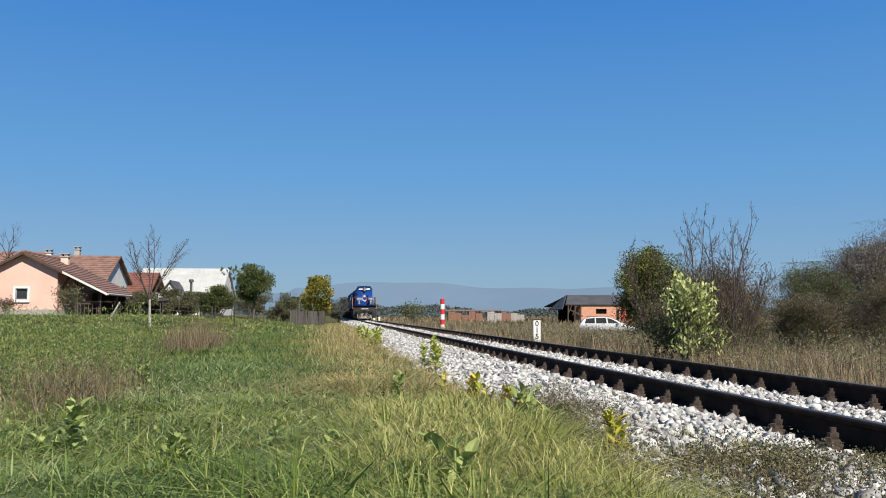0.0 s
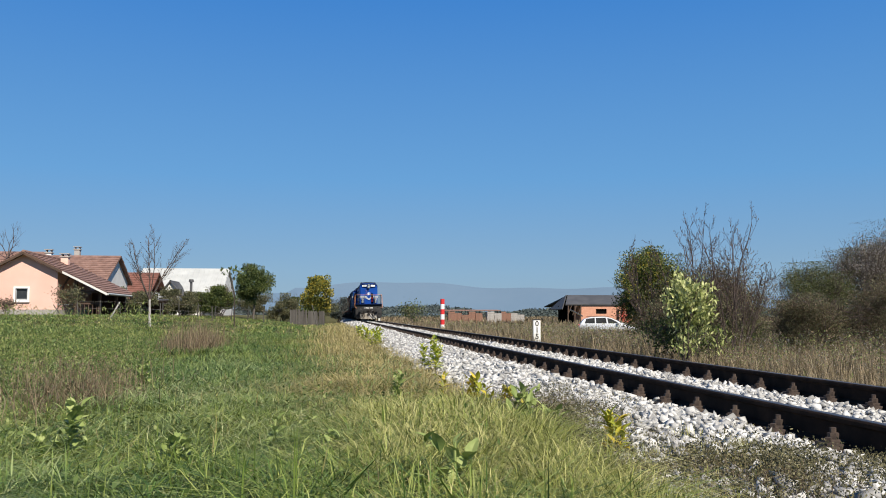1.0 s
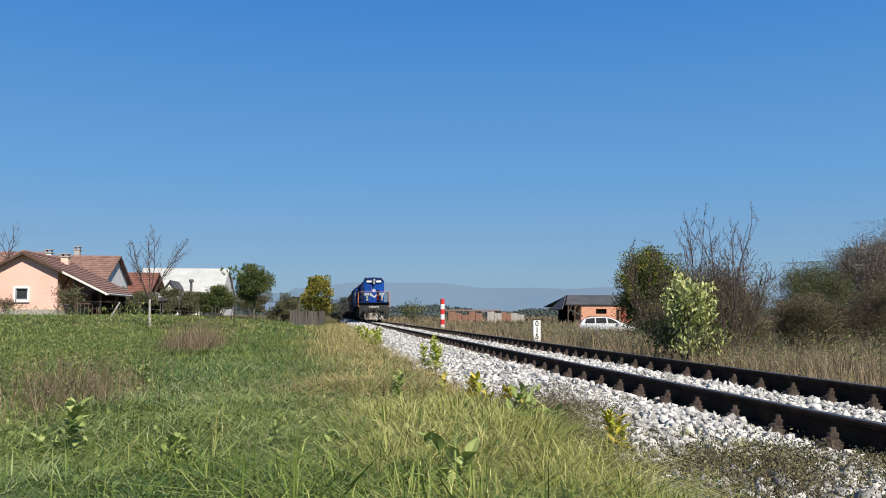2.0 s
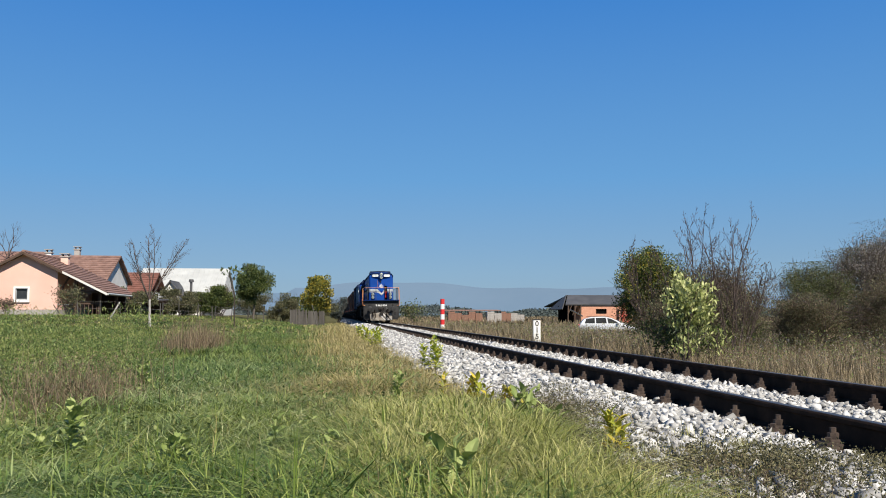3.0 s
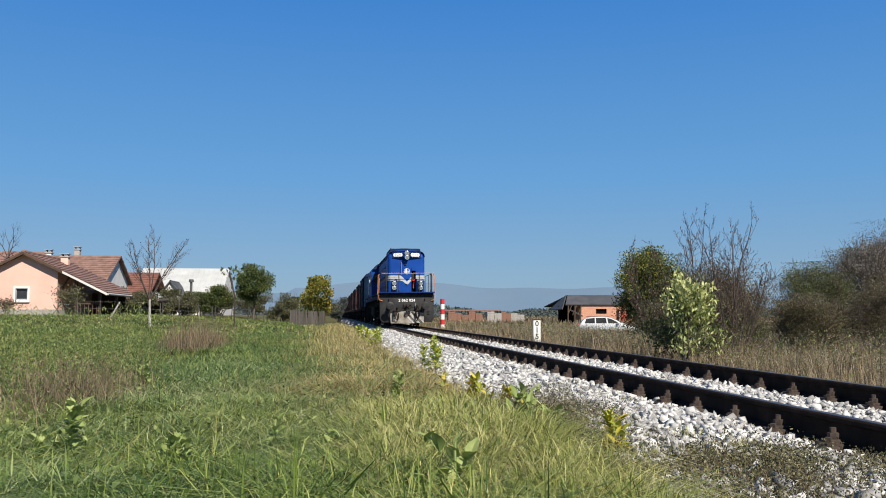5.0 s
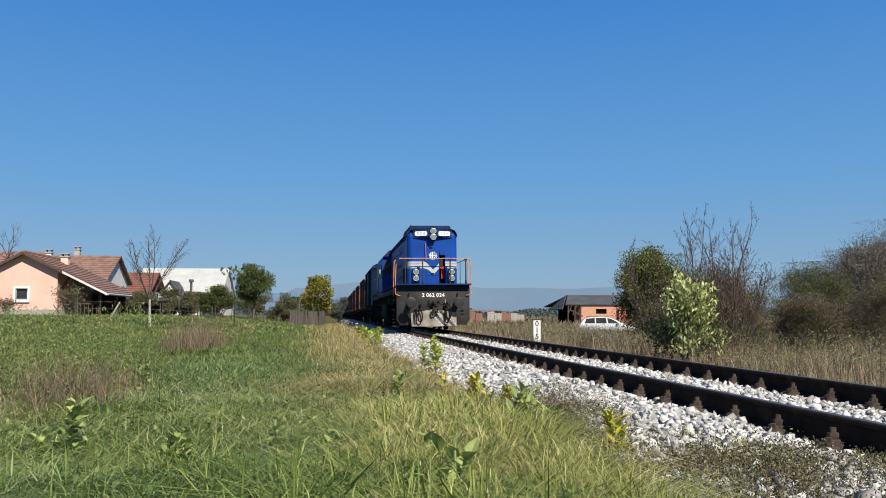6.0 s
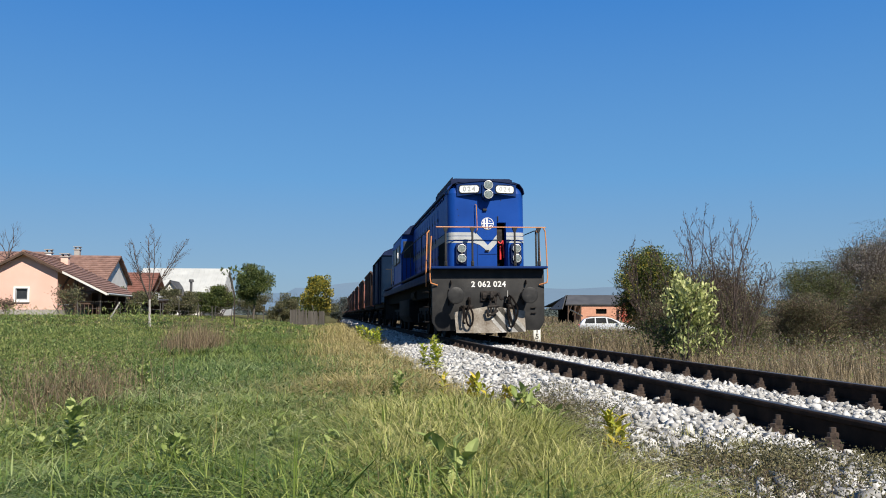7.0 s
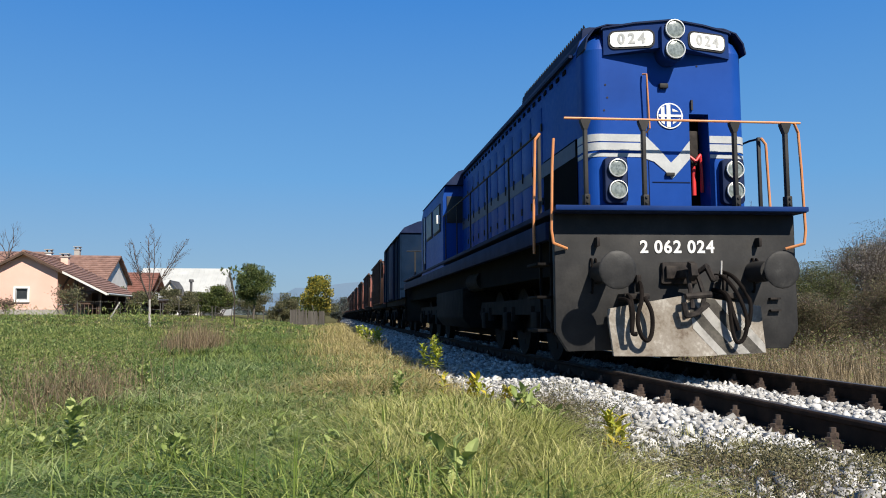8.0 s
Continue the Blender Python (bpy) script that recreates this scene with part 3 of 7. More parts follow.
    decal("chevron", [(0.02, 2.30), (0.12, 2.40), (0.245, 2.56), (0.245, 2.35), (0.14, 2.23), (0.03, 2.11)], "grey_stripe")
    # round emblem: a white ring with plain slanting bars on blue
    disc = part("emblem", cyl(B(), (0.02, st + 0.004, 2.85), (0.02, st - 0.010, 2.85), 0.152, seg=36), M["white"], hood_front, "round white emblem with blue fields")
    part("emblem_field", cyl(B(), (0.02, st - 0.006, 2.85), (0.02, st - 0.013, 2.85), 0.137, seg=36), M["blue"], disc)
    for k, pts in enumerate(([(-0.085, 2.77), (-0.045, 2.745), (-0.045, 2.96), (-0.085, 2.94)], [(-0.02, 2.72), (0.025, 2.715), (0.025, 2.98), (-0.02, 2.985)], [(-0.115, 2.835), (0.15, 2.835), (0.15, 2.862), (-0.115, 2.862)],
                             [(0.05, 2.935), (0.085, 2.92), (0.12, 2.90), (0.05, 2.90)], [(0.05, 2.75), (0.115, 2.79), (0.135, 2.82), (0.05, 2.79)])):
        part("emblem_bar", prism(B(), pts, "y", st - 0.017 - 0.003 * (k == 2), st - 0.011), M["white"], disc)
    # front fittings
    handrail(L, [(-0.29, 0.13, 3.33), (-0.27, 0.06, 3.31), (-0.25, 0.06, 2.68), (-0.27, 0.13, 2.64)], 0.010, "orange", "grab_iron")
    part("hood_step", box(B(), -0.10, 0.0, 0.10, 0.16, 3.17, 3.225, 0.008), M["black"], L)
    for x, z in ((-0.72, 3.2), (-0.70, 3.05), (0.36, 3.45), (-0.74, 2.9)):
        part("paint_chip", cyl(B(), (x, 0.151, z), (x, 0.146, z), 0.012, seg=7), M["coupler"], hood_front)
    part("hood_clip", box(B(), 0.27, 0.29, 0.12, 0.16, 2.92, 3.04), M["black"], L)
    part("nose_panel_seam", box(B(), -0.2, 0.24, 0.142, 0.152, 2.068, 2.076), M["navy"], L)
    part("nose_panel_seam", box(B(), -0.242, -0.236, 0.142, 0.152, 1.72, 3.3), M["navy"], L)
    part("door_sill_box", box(B(), 0.26, 0.42, 0.30, 0.44, 2.3, 2.72, 0.02), M["coupler"], L)
    part("hose_reel", tube(B(), [Vector((0.30, 0.27, 2.40)), Vector((0.36, 0.25, 2.34)), Vector((0.42, 0.26, 2.42)), Vector((0.44, 0.28, 2.2)), Vector((0.45, 0.3, 1.98))], 0.018, 8), M["red"], L)
    part("nose_catch", box(B(), -0.05, 0.05, 0.11, 0.15, 2.14, 2.18, 0.006), M["black"], L)
    part("fire_bottle", cyl(B(), (0.37, 0.34, 1.95), (0.37, 0.34, 2.4), 0.026, seg=14), M["red"], L, "red tube inside the open doorway")
    part("white_jar", box(B(), 0.30, 0.39, 0.32, 0.40, 2.50, 2.60, 0.02), M["white"], L, "white box inside the open doorway")
    # deck, beam, plough
    deck = part("deck", box(B(), -1.41, 1.41, -0.22, LOCO_LEN + 0.2, 1.69, 1.75, 0.01), M["navy"], L)
    part("deck_edge", box(B(), -1.42, 1.42, -0.24, -0.215, 1.70, 1.755, 0.008), M["blue_dim"], deck)
    part("side_sill", box(B(), -1.425, -1.33, 0.2, LOCO_LEN - 0.2, 1.42, 1.62, 0.01), M["navy"], deck)
    part("side_sill", box(B(), 1.33, 1.425, 0.2, LOCO_LEN - 0.2, 1.42, 1.62, 0.01), M["navy"], deck)
    beam = part("end_beam", prism(B(), [(-1.38, 0.42), (-1.25, 0.21), (-0.6, 0.22), (-0.6, 0.5), (0.6, 0.5), (0.6, 0.22), (1.25, 0.21), (1.38, 0.42), (1.38, 1.69), (-1.38, 1.69)], "y", 0.0, 0.09, 0.012), M["black"], L)
    numerals("2 062 024", 0.19, 0.108, 0.055, pose(0, -0.004, 1.325, 90), M["white"], beam)
    # black boxes added to close the underside, its shade put into the colour
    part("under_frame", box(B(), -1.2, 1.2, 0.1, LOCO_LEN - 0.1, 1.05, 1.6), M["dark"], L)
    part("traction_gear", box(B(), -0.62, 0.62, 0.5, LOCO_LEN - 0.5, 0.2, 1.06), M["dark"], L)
    pl = part("snow_plough", loft(B(), [[(x, y, z) for x, y, z in r] for r in (
        [(-0.84, -0.28, 0.17), (0.0, -0.42, 0.16), (0.84, -0.28, 0.18), (0.84, -0.24, 0.18), (0.0, -0.37, 0.16), (-0.84, -0.24, 0.17)],
        [(-0.86, -0.23, 0.45), (0.0, -0.34, 0.45), (0.84, -0.23, 0.45), (0.84, -0.19, 0.45), (0.0, -0.29, 0.45), (-0.86, -0.19, 0.45)],
        [(-0.87, -0.20, 0.66), (-0.02, -0.28, 0.80), (0.84, -0.20, 0.68), (0.84, -0.17, 0.68), (-0.02, -0.24, 0.80), (-0.87, -0.17, 0.66)])]), M["plough"], L, "scuffed white snow plough with dark diagonal stripes")
    for s in (-0.6, -0.2, 0.2, 0.6):
        part("plough_bracket", box(B(), s - 0.02, s + 0.02, -0.22, 0.02, 0.45, 0.62), M["soot"], pl)
    def face(u, w):
        """A place on the plough's right face: u from the middle outwards, w from the bottom (0) over the crease (1) to the top (2)."""
        rows = (((0, -0.42, 0.16), (0.84, -0.28, 0.18)), ((0, -0.34, 0.45), (0.84, -0.23, 0.45)), ((-0.02, -0.28, 0.80), (0.84, -0.20, 0.68)))
        k = min(int(w), 1)
        p = [Vector(a).lerp(Vector(b), u) for a, b in rows]
        return p[k].lerp(p[k + 1], w - k) + Vector((0, -0.006, 0))
    for u0, w, mt in ((-0.30, 0.13, "plough_white"), (-0.17, 0.17, "stripe_dark"), (0.0, 0.17, "plough_white"), (0.17, 0.19, "stripe_dark"), (0.36, 0.14, "plough_white")):
        bm = B()
        vs = []
        for k in range(13):
            t = 0.02 + 1.96 * k / 12
            u = max(0.0, u0 + (2 - t) * 0.30)
            vs.append((bm.verts.new(face(min(u, 0.97), t)), bm.verts.new(face(min(max(0.004, u0 + (2 - t) * 0.30 + w), 0.985), t))))
        for p, q in zip(vs, vs[1:]):
            bm.faces.new((p[0], p[1], q[1], q[0]))
        bmesh.ops.solidify(bm, geom=bm.faces[:], thickness=0.003)
        part("plough_stripe", bm, M[mt], pl)
    for s in (-1, 1):
        buffer(L, s * 0.885, 1.05, -0.60)
        buffer(L, s * 0.875, 1.05, LOCO_LEN + 0.62, LOCO_LEN)
    # coupling
    bm = box(B(), -0.2, 0.2, -0.06, 0.02, 0.92, 1.16, 0.02)
    box(bm, -0.06, 0.06, -0.34, 0.0, 0.98, 1.07, 0.02)
    prism(bm, [(-0.34, 0.94), (-0.44, 1.00), (-0.42, 1.12), (-0.34, 1.15), (-0.30, 1.10), (-0.36, 1.06), (-0.30, 0.99)], "x", -0.035, 0.035)
    part("draw_hook", bm, M["coupler"], L)
    bm = B()
    for s in (-1, 1):
        tube(bm, [(s * 0.05 + 0.03, -0.3, 1.02), (s * 0.07 + 0.04, -0.40, 0.78), (s * 0.05 + 0.02, -0.42, 0.66)], 0.024, 6)
    cyl(bm, (-0.1, -0.41, 0.78), (0.18, -0.41, 0.80), 0.034, seg=8)
    tube(bm, [(-0.12, -0.41, 0.72), (-0.10, -0.42, 0.58), (0.0, -0.44, 0.60), (0.14, -0.42, 0.70)], 0.03, 6)
    tube(bm, [(0.08, -0.2, 1.0), (0.18, -0.32, 1.10), (0.24, -0.34, 0.96), (0.30, -0.30, 0.98)], 0.032, 6)
    part("screw_coupling", bm, M["coupler"], L)
    part("socket_box", box(B(), -0.17, -0.03, -0.10, 0.0, 0.98, 1.12, 0.01), M["coupler"], L)
    part("socket_loop", tube(B(), [Vector((-0.18, -0.02, 1.14)), Vector((-0.2, -0.04, 0.94)), Vector((-0.06, -0.04, 0.93))], 0.012, 6), M["coupler"], L)
    # brake hoses: a loop on one side, a heavier bundle on the other
    hose(L, [(-0.50, 0.0, 0.98), (-0.49, -0.16, 0.92), (-0.55, -0.34, 0.76), (-0.62, -0.40, 0.56), (-0.60, -0.42, 0.40), (-0.53, -0.42, 0.33), (-0.47, -0.40, 0.42), (-0.46, -0.38, 0.62), (-0.52, -0.34, 0.78)], 0.023)
    hose(L, [(-0.64, 0.0, 0.80), (-0.66, -0.30, 0.78), (-0.67, -0.40, 0.6), (-0.69, -0.42, 0.42), (-0.64, -0.42, 0.40)], 0.024)
    hose(L, [(-0.74, -0.2, 0.76), (-0.70, -0.40, 0.72), (-0.69, -0.42, 0.45)], 0.022)
    hose(L, [(0.42, 0.0, 1.02), (0.44, -0.2, 0.98), (0.50, -0.36, 0.80), (0.56, -0.42, 0.55), (0.52, -0.44, 0.36), (0.44, -0.44, 0.30), (0.40, -0.42, 0.42), (0.39, -0.38, 0.72)], 0.021)
    hose(L, [(0.50, 0.0, 1.06), (0.54, -0.22, 0.98), (0.62, -0.38, 0.74), (0.59, -0.42, 0.52), (0.53, -0.42, 0.42)], 0.022)
    hose(L, [(0.40, 0.0, 0.86), (0.42, -0.26, 0.80), (0.42, -0.40, 0.6), (0.46, -0.43, 0.42)], 0.026)
    part("cock_handle", tube(B(), [Vector((0.44, -0.12, 1.02)), Vector((0.44, -0.14, 1.17))], 0.009, 6), M["plough_white"], L, "worn pale cock handle")
    for s in (-1, 1):
        part("air_cock", box(B(), s * 0.55 - 0.14, s * 0.55 + 0.14, -0.22, 0.0, 0.76, 0.82, 0.01), M["coupler"], L)
        part("hose_joint", cyl(B(), (s * 0.49, -0.1, 0.84), (s * 0.49, -0.1, 1.02), 0.035, seg=8), M["coupler"], L)
        for k in (0, 1):
            hose(L, [(s * 0.98 + k * 0.05 - 0.12 * (s > 0), 0.0, 1.2), (s * 0.98 + k * 0.05 - 0.12 * (s > 0), -0.04, 1.16), (s * 0.98 + k * 0.05 - 0.12 * (s > 0), -0.04, 0.86 + 0.1 * k), (s * 0.98 + k * 0.05 - 0.12 * (s > 0), 0.0, 0.84 + 0.1 * k)], 0.012, "grab_iron")
        part("tow_lug", box(B(), s * 0.92 - 0.018, s * 0.92 + 0.018, -0.1, 0.0, 1.33, 1.43, 0.008), M["coupler"], L)
    for k in range(2):
        part("end_step", box(B(), 1.04, 1.16, -0.05, 0.0, 0.62 + 0.13 * k, 0.64 + 0.13 * k), M["coupler"], L)
    # handrails of the front platform
    posts = (-1.06, -0.41, 0.63, 1.225)
    for x in posts:
        bm = box(B(), x - 0.021, x + 0.021, -0.18, -0.12, 1.75, 2.70, 0.008)
        prism(bm, [(x - 0.021, 2.60), (x + 0.021, 2.60), (x + 0.055, 2.69), (x + 0.055, 2.715), (x - 0.055, 2.715), (x - 0.055, 2.69)], "y", -0.185, -0.115)
        box(bm, x - 0.032, x + 0.032, -0.20, -0.10, 1.75, 1.88, 0.01)
        for zz in (1.79, 1.85):
            cyl(bm, (x, -0.20, zz), (x, -0.215, zz), 0.014, seg=6)
        part("rail_post", bm, M["black"], L)
    handrail(L, [(-1.29, -0.15, 2.725), (0.5, -0.15, 2.725), (1.41, -0.15, 2.725)], 0.014, "orange", "front_handrail")
    for s in (-1, 1):
        handrail(L, ([(1.34, -0.15, 2.72)] if s > 0 else []) + [(s * 1.40, -0.12, 2.5 if s < 0 else 2.62), (s * 1.42, -0.12, 2.2), (s * 1.44, -0.12, 1.5), (s * 1.42, -0.12, 1.36), (s * 1.25, -0.03, 1.31)], 0.016)
        handrail(L, [(s * 1.36, 0.62, 2.72), (s * 1.42, 0.62, 2.64), (s * 1.45, 0.62, 1.7), (s * 1.45, 0.62, 1.30)], 0.017)
        part("rail_post", box(B(), s * 1.36 - 0.02, s * 1.36 + 0.02, 0.66, 0.70, 1.7, 2.74, 0.006), M["black"], L)
        handrail(L, [(s * 1.36, 0.68, 2.72), (s * 1.36, 0.9, 2.74), (s * 1.38, 9.05, 2.74)], 0.014, "black", "walkway_rail")
        for k in range(1, 6):
            part("rail_post", cyl(B(), (s * 1.38, 0.68 + 1.6 * k, 1.7), (s * 1.38, 0.68 + 1.6 * k, 2.74), 0.014, seg=6), M["black"], L)
        # steps at the corners
        for yy in (0.15, LOCO_LEN - 0.65):
            bm = B()
            for zz in (0.42, 0.78, 1.14):
                box(bm, s * 1.38 - 0.16, s * 1.38 + 0.03, yy, yy + 0.48, zz, zz + 0.03, 0.005)
            for e in (0.0, 0.46):
                box(bm, s * 1.38 - 0.01, s * 1.38 + 0.02, yy + e, yy + e + 0.025, 0.4, 1.6)
            part("corner_steps", bm, M["soot"], L)
    # cab
    cw = 1.38
    arch = [(-cw, 1.62), (-cw, 3.15), (-cw + 0.05, 3.42), (-1.05, 3.72), (-0.55, 3.9), (0, 3.95), (0.55, 3.9), (1.05, 3.72), (cw - 0.05, 3.42), (cw, 3.15), (cw, 1.62)]
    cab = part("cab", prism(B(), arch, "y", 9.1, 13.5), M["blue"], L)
    part("cab_roof", prism(B(), [(x * 1.012, z + 0.02) for x, z in arch[2:-2]], "y", 8.95, 13.65), M["navy"], cab)
    for s in (-1, 1):
        for y0, y1 in ((9.5, 10.7), (11.0, 12.2)):
            w = part("cab_window", box(B(), s * cw - 0.02, s * cw + 0.02, y0, y1, 2.45, 3.1, 0.015), M["black"], cab)
            part("pane", box(B(), s * cw - 0.028, s * cw + 0.028, y0 + 0.05, y1 - 0.05, 2.5, 3.05), M["window_dark"], w)
        part("cab_door", box(B(), s * cw - 0.02, s * cw + 0.02, 12.5, 13.1, 1.75, 3.15, 0.01), M["navy"], cab)
        part("cab_grab", tube(B(), [Vector((s * 1.42, 12.4, 1.9)), Vector((s * 1.42, 12.4, 3.1))], 0.015), M["white"], cab)
        w = part("front_cab_window", box(B(), s * 1.12 - 0.18, s * 1.12 + 0.18, 9.08, 9.12, 2.6, 3.2, 0.01), M["window_dark"], cab)
        part("mirror", box(B(), s * 1.46 - 0.04, s * 1.46 + 0.04, 9.3, 9.33, 2.6, 2.8, 0.01), M["white"], cab)
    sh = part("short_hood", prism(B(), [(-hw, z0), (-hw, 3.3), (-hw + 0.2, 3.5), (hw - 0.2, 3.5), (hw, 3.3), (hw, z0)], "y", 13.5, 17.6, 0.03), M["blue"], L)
    for i in range(4):
        share("hood_door", door, sh, pose(-hw, 14.2 + 0.8 * i, 1.86))
    part("end_beam", box(B(), -1.38, 1.38, LOCO_LEN - 0.08, LOCO_LEN, 0.4, 1.6, 0.012), M["black"], L)
    for x in (-1.02, -0.35, 0.35, 1.02):
        part("rail_post", box(B(), x - 0.025, x + 0.025, LOCO_LEN + 0.1, LOCO_LEN + 0.15, 1.7, 2.72), M["black"], L)
    handrail(L, [(-1.3, LOCO_LEN + 0.12, 2.74), (1.3, LOCO_LEN + 0.12, 2.74)], 0.018, "black")
    # underside
    tank = part("fuel_tank", prism(B(), [(-1.15, 0.35), (-1.3, 0.55), (-1.3, 1.1), (1.3, 1.1), (1.3, 0.55), (1.15, 0.35)], "y", 7.0, 11.0, 0.03), M["soot"], L)
    for s in (-1, 1):
        part("air_reservoir", cyl(B(), (s * 1.1, 5.6, 1.2), (s * 1.1, 6.8, 1.2), 0.17, seg=16), M["soot"], L)
    bogie(L, 2.1, 3, 1.85, 0.5)
    bogie(L, 12.6, 3, 1.85, 0.5)
    lower_top(L, 2.0, 0.968, set())
    return L


# shaded copy of the grey stripe paint for the hood side
M["stripe_shade"] = mat("grey stripe in shade tone", [(0.05, 0.065, 0.11), (0.075, 0.09, 0.14)], 0.6, scale=4, fine=30, bump=0.03)
M["plough_white"] = mat("worn white stripe", [(0.38, 0.37, 0.35), (0.54, 0.53, 0.51), (0.62, 0.61, 0.59)], 0.7, scale=4, fine=30, bump=0.1)
M["stripe_dark"] = mat("worn dark stripe", [(0.055, 0.05, 0.044), (0.10, 0.092, 0.08), (0.17, 0.155, 0.135)], 0.7, scale=6, fine=40, bump=0.1)
M["blue_dim"] = mat("dusty blue deck edge", [(0.005, 0.024, 0.11), (0.008, 0.034, 0.15)], 0.7, spec=0.12, scale=3, fine=25, bump=0.05)
M["digit"] = mat("grey digit", [(0.34, 0.35, 0.35), (0.42, 0.43, 0.43)], 0.6, scale=6, fine=40, bump=0)
M["coupler"] = mat("greasy coupling steel", [(0.010, 0.009, 0.009), (0.025, 0.021, 0.02), (0.04, 0.034, 0.03)], 0.75, 0.0, spec=0.2, scale=12, fine=70, bump=0.3)
# red paint of the end frames, brightened in colour as if lit
M["wagon_red"] = mat("red wagon end in a lit tone", [(0.24, 0.085, 0.065), (0.36, 0.145, 0.115)], 0.8, scale=3, fine=30, bump=0.1)
TRAIN = []           # (thing, distance of its front behind the front of the train)
WAGON_LEN = 14.0


def wagon():
    w = empty("hopper_wagon", pose(TRACK_X, 60, RAIL_Z), "rusty brown high-sided goods wagon with ribbed sides", "goods wagon", "goods wagons of the train")
    n = WAGON_LEN - 1.3
    part("underframe", box(B(), -1.25, 1.25, 0, n, 0.95, 1.18, 0.01), M["soot"], w)
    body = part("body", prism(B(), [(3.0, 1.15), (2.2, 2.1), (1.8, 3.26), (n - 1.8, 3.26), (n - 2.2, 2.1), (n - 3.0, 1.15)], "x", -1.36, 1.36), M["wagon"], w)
    rib = part("rib", box(B(), -0.05, 0.05, -0.05, 0.05, 1.2, 3.26, 0.008), M["wagon"], body)
    rib.location = (-1.40, 3.05, 0)
    for s in (-1, 1):
        for k in range(9):
            if s == 1 or k:
                share("rib", rib, body, pose(s * 1.40, 3.05 + k * (n - 6.1) / 8, 0))
        part("top_rail", box(B(), s * 1.39 - 0.06, s * 1.39 + 0.06, 1.75, n - 1.75, 3.23, 3.33, 0.01), M["wagon"], body)
        for y in (0.06, n - 0.06):
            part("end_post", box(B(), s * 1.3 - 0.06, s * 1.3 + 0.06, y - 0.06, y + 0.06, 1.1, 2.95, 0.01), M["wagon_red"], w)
            part("end_brace", tube(B(), [Vector((s * 1.3, y, 2.9)), Vector((s * 1.3, 1.85 if y < 1 else n - 1.85, 3.2))], 0.05, 6), M["wagon"], w)
            buffer(w, s * 0.875, 1.05, -0.6 if y < 1 else n + 0.6, 0 if y < 1 else n)
    for y in (0.06, n - 0.06):
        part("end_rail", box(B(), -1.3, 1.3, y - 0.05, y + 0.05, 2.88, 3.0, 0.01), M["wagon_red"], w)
        part("end_step", box(B(), -0.3, 0.3, y - 0.05, y + 0.3 if y < 1 else y + 0.05, 1.9, 1.96), M["wagon_red"], w)
    part("load", loft(B(), [[(-1.25, 1.3, 3.22), (1.25, 1.3, 3.22), (1.25, 2.0, 2.8), (-1.25, 2.0, 2.8)], [(-0.8, n / 2, 3.2), (0.8, n / 2, 3.2), (0.8, n / 2, 2.8), (-0.8, n / 2, 2.8)], [(-1.25, n - 1.3, 3.22), (1.25, n - 1.3, 3.22), (1.25, n - 2.0, 2.8), (-1.25, n - 2.0, 2.8)]]), M["soot"], w)
    bogie(w, 1.5, 2, 1.8, 0.5)
    bogie(w, n - 3.3, 2, 1.8, 0.5)
    return w


M["van_blue"] = mat("dull dark blue van paint", [(0.004, 0.012, 0.03), (0.007, 0.019, 0.045), (0.013, 0.023, 0.042)], 0.8, scale=1.6, fine=20, bump=0.08, spec=0.05)


def van():
    v = empty("covered_van", pose(TRACK_X, 40, RAIL_Z), "dark blue covered goods van with an arched roof", "goods van")
    n = 9.6
    part("underframe", box(B(), -1.25, 1.25, 0, n, 0.95, 1.2, 0.01), M["soot"], v)
    body = part("body", box(B(), -1.38, 1.38, 0.1, n - 0.1, 1.15, 3.48, 0.02), M["van_blue"], v)
    part("roof", prism(B(), [(-1.42, 3.44), (-1.3, 3.62), (-0.8, 3.84), (0, 3.92), (0.8, 3.84), (1.3, 3.62), (1.42, 3.44)], "y", 0.04, n - 0.04), M["navy"], v)
    for s in (-1, 1):
        part("sliding_door", box(B(), s * 1.40 - 0.03, s * 1.40 + 0.03, n / 2 - 1.2, n / 2 + 1.2, 1.2, 3.38, 0.01), M["navy"], body)
        part("door_rail", box(B(), s * 1.45 - 0.02, s * 1.45 + 0.02, 1.2, n - 1.2, 3.36, 3.42), M["soot"], body)
        for k in range(7):
            part("post", box(B(), s * 1.40 - 0.02, s * 1.40 + 0.02, 0.14 + k * (n - 0.3) / 6 - 0.04, 0.14 + k * (n - 0.3) / 6 + 0.04, 1.15, 3.46), M["van_blue"], body)
        for y in (0, n):
            buffer(v, s * 0.875, 1.05, -0.6 if y < 1 else n + 0.6, 0 if y < 1 else n)
    bogie(v, 0.9, 2, 1.8, 0.5)
    bogie(v, n - 2.7, 2, 1.8, 0.5)
    return v


def copy_rolling(ob, m):
    """A copy of a vehicle, its wheelsets listed for turning."""
    c = copy_thing(ob, m)
    for o in c.children:
        if o.name.startswith("wheelset"):
            WHEELS.append((o, 0.5, tuple(o.location)))
    return c


def train():
    loco = locomotive()
    TRAIN.append((loco, 0.0))
    back = LOCO_LEN + 1.24
    TRAIN.append((van(), back))
    back += 9.6 + 1.24
    w = wagon()
    TRAIN.append((w, back))
    for i in range(1, 21):
        back += WAGON_LEN
        TRAIN.append((copy_rolling(w, pose(TRACK_X, 60 + back, RAIL_Z)), back))


train()


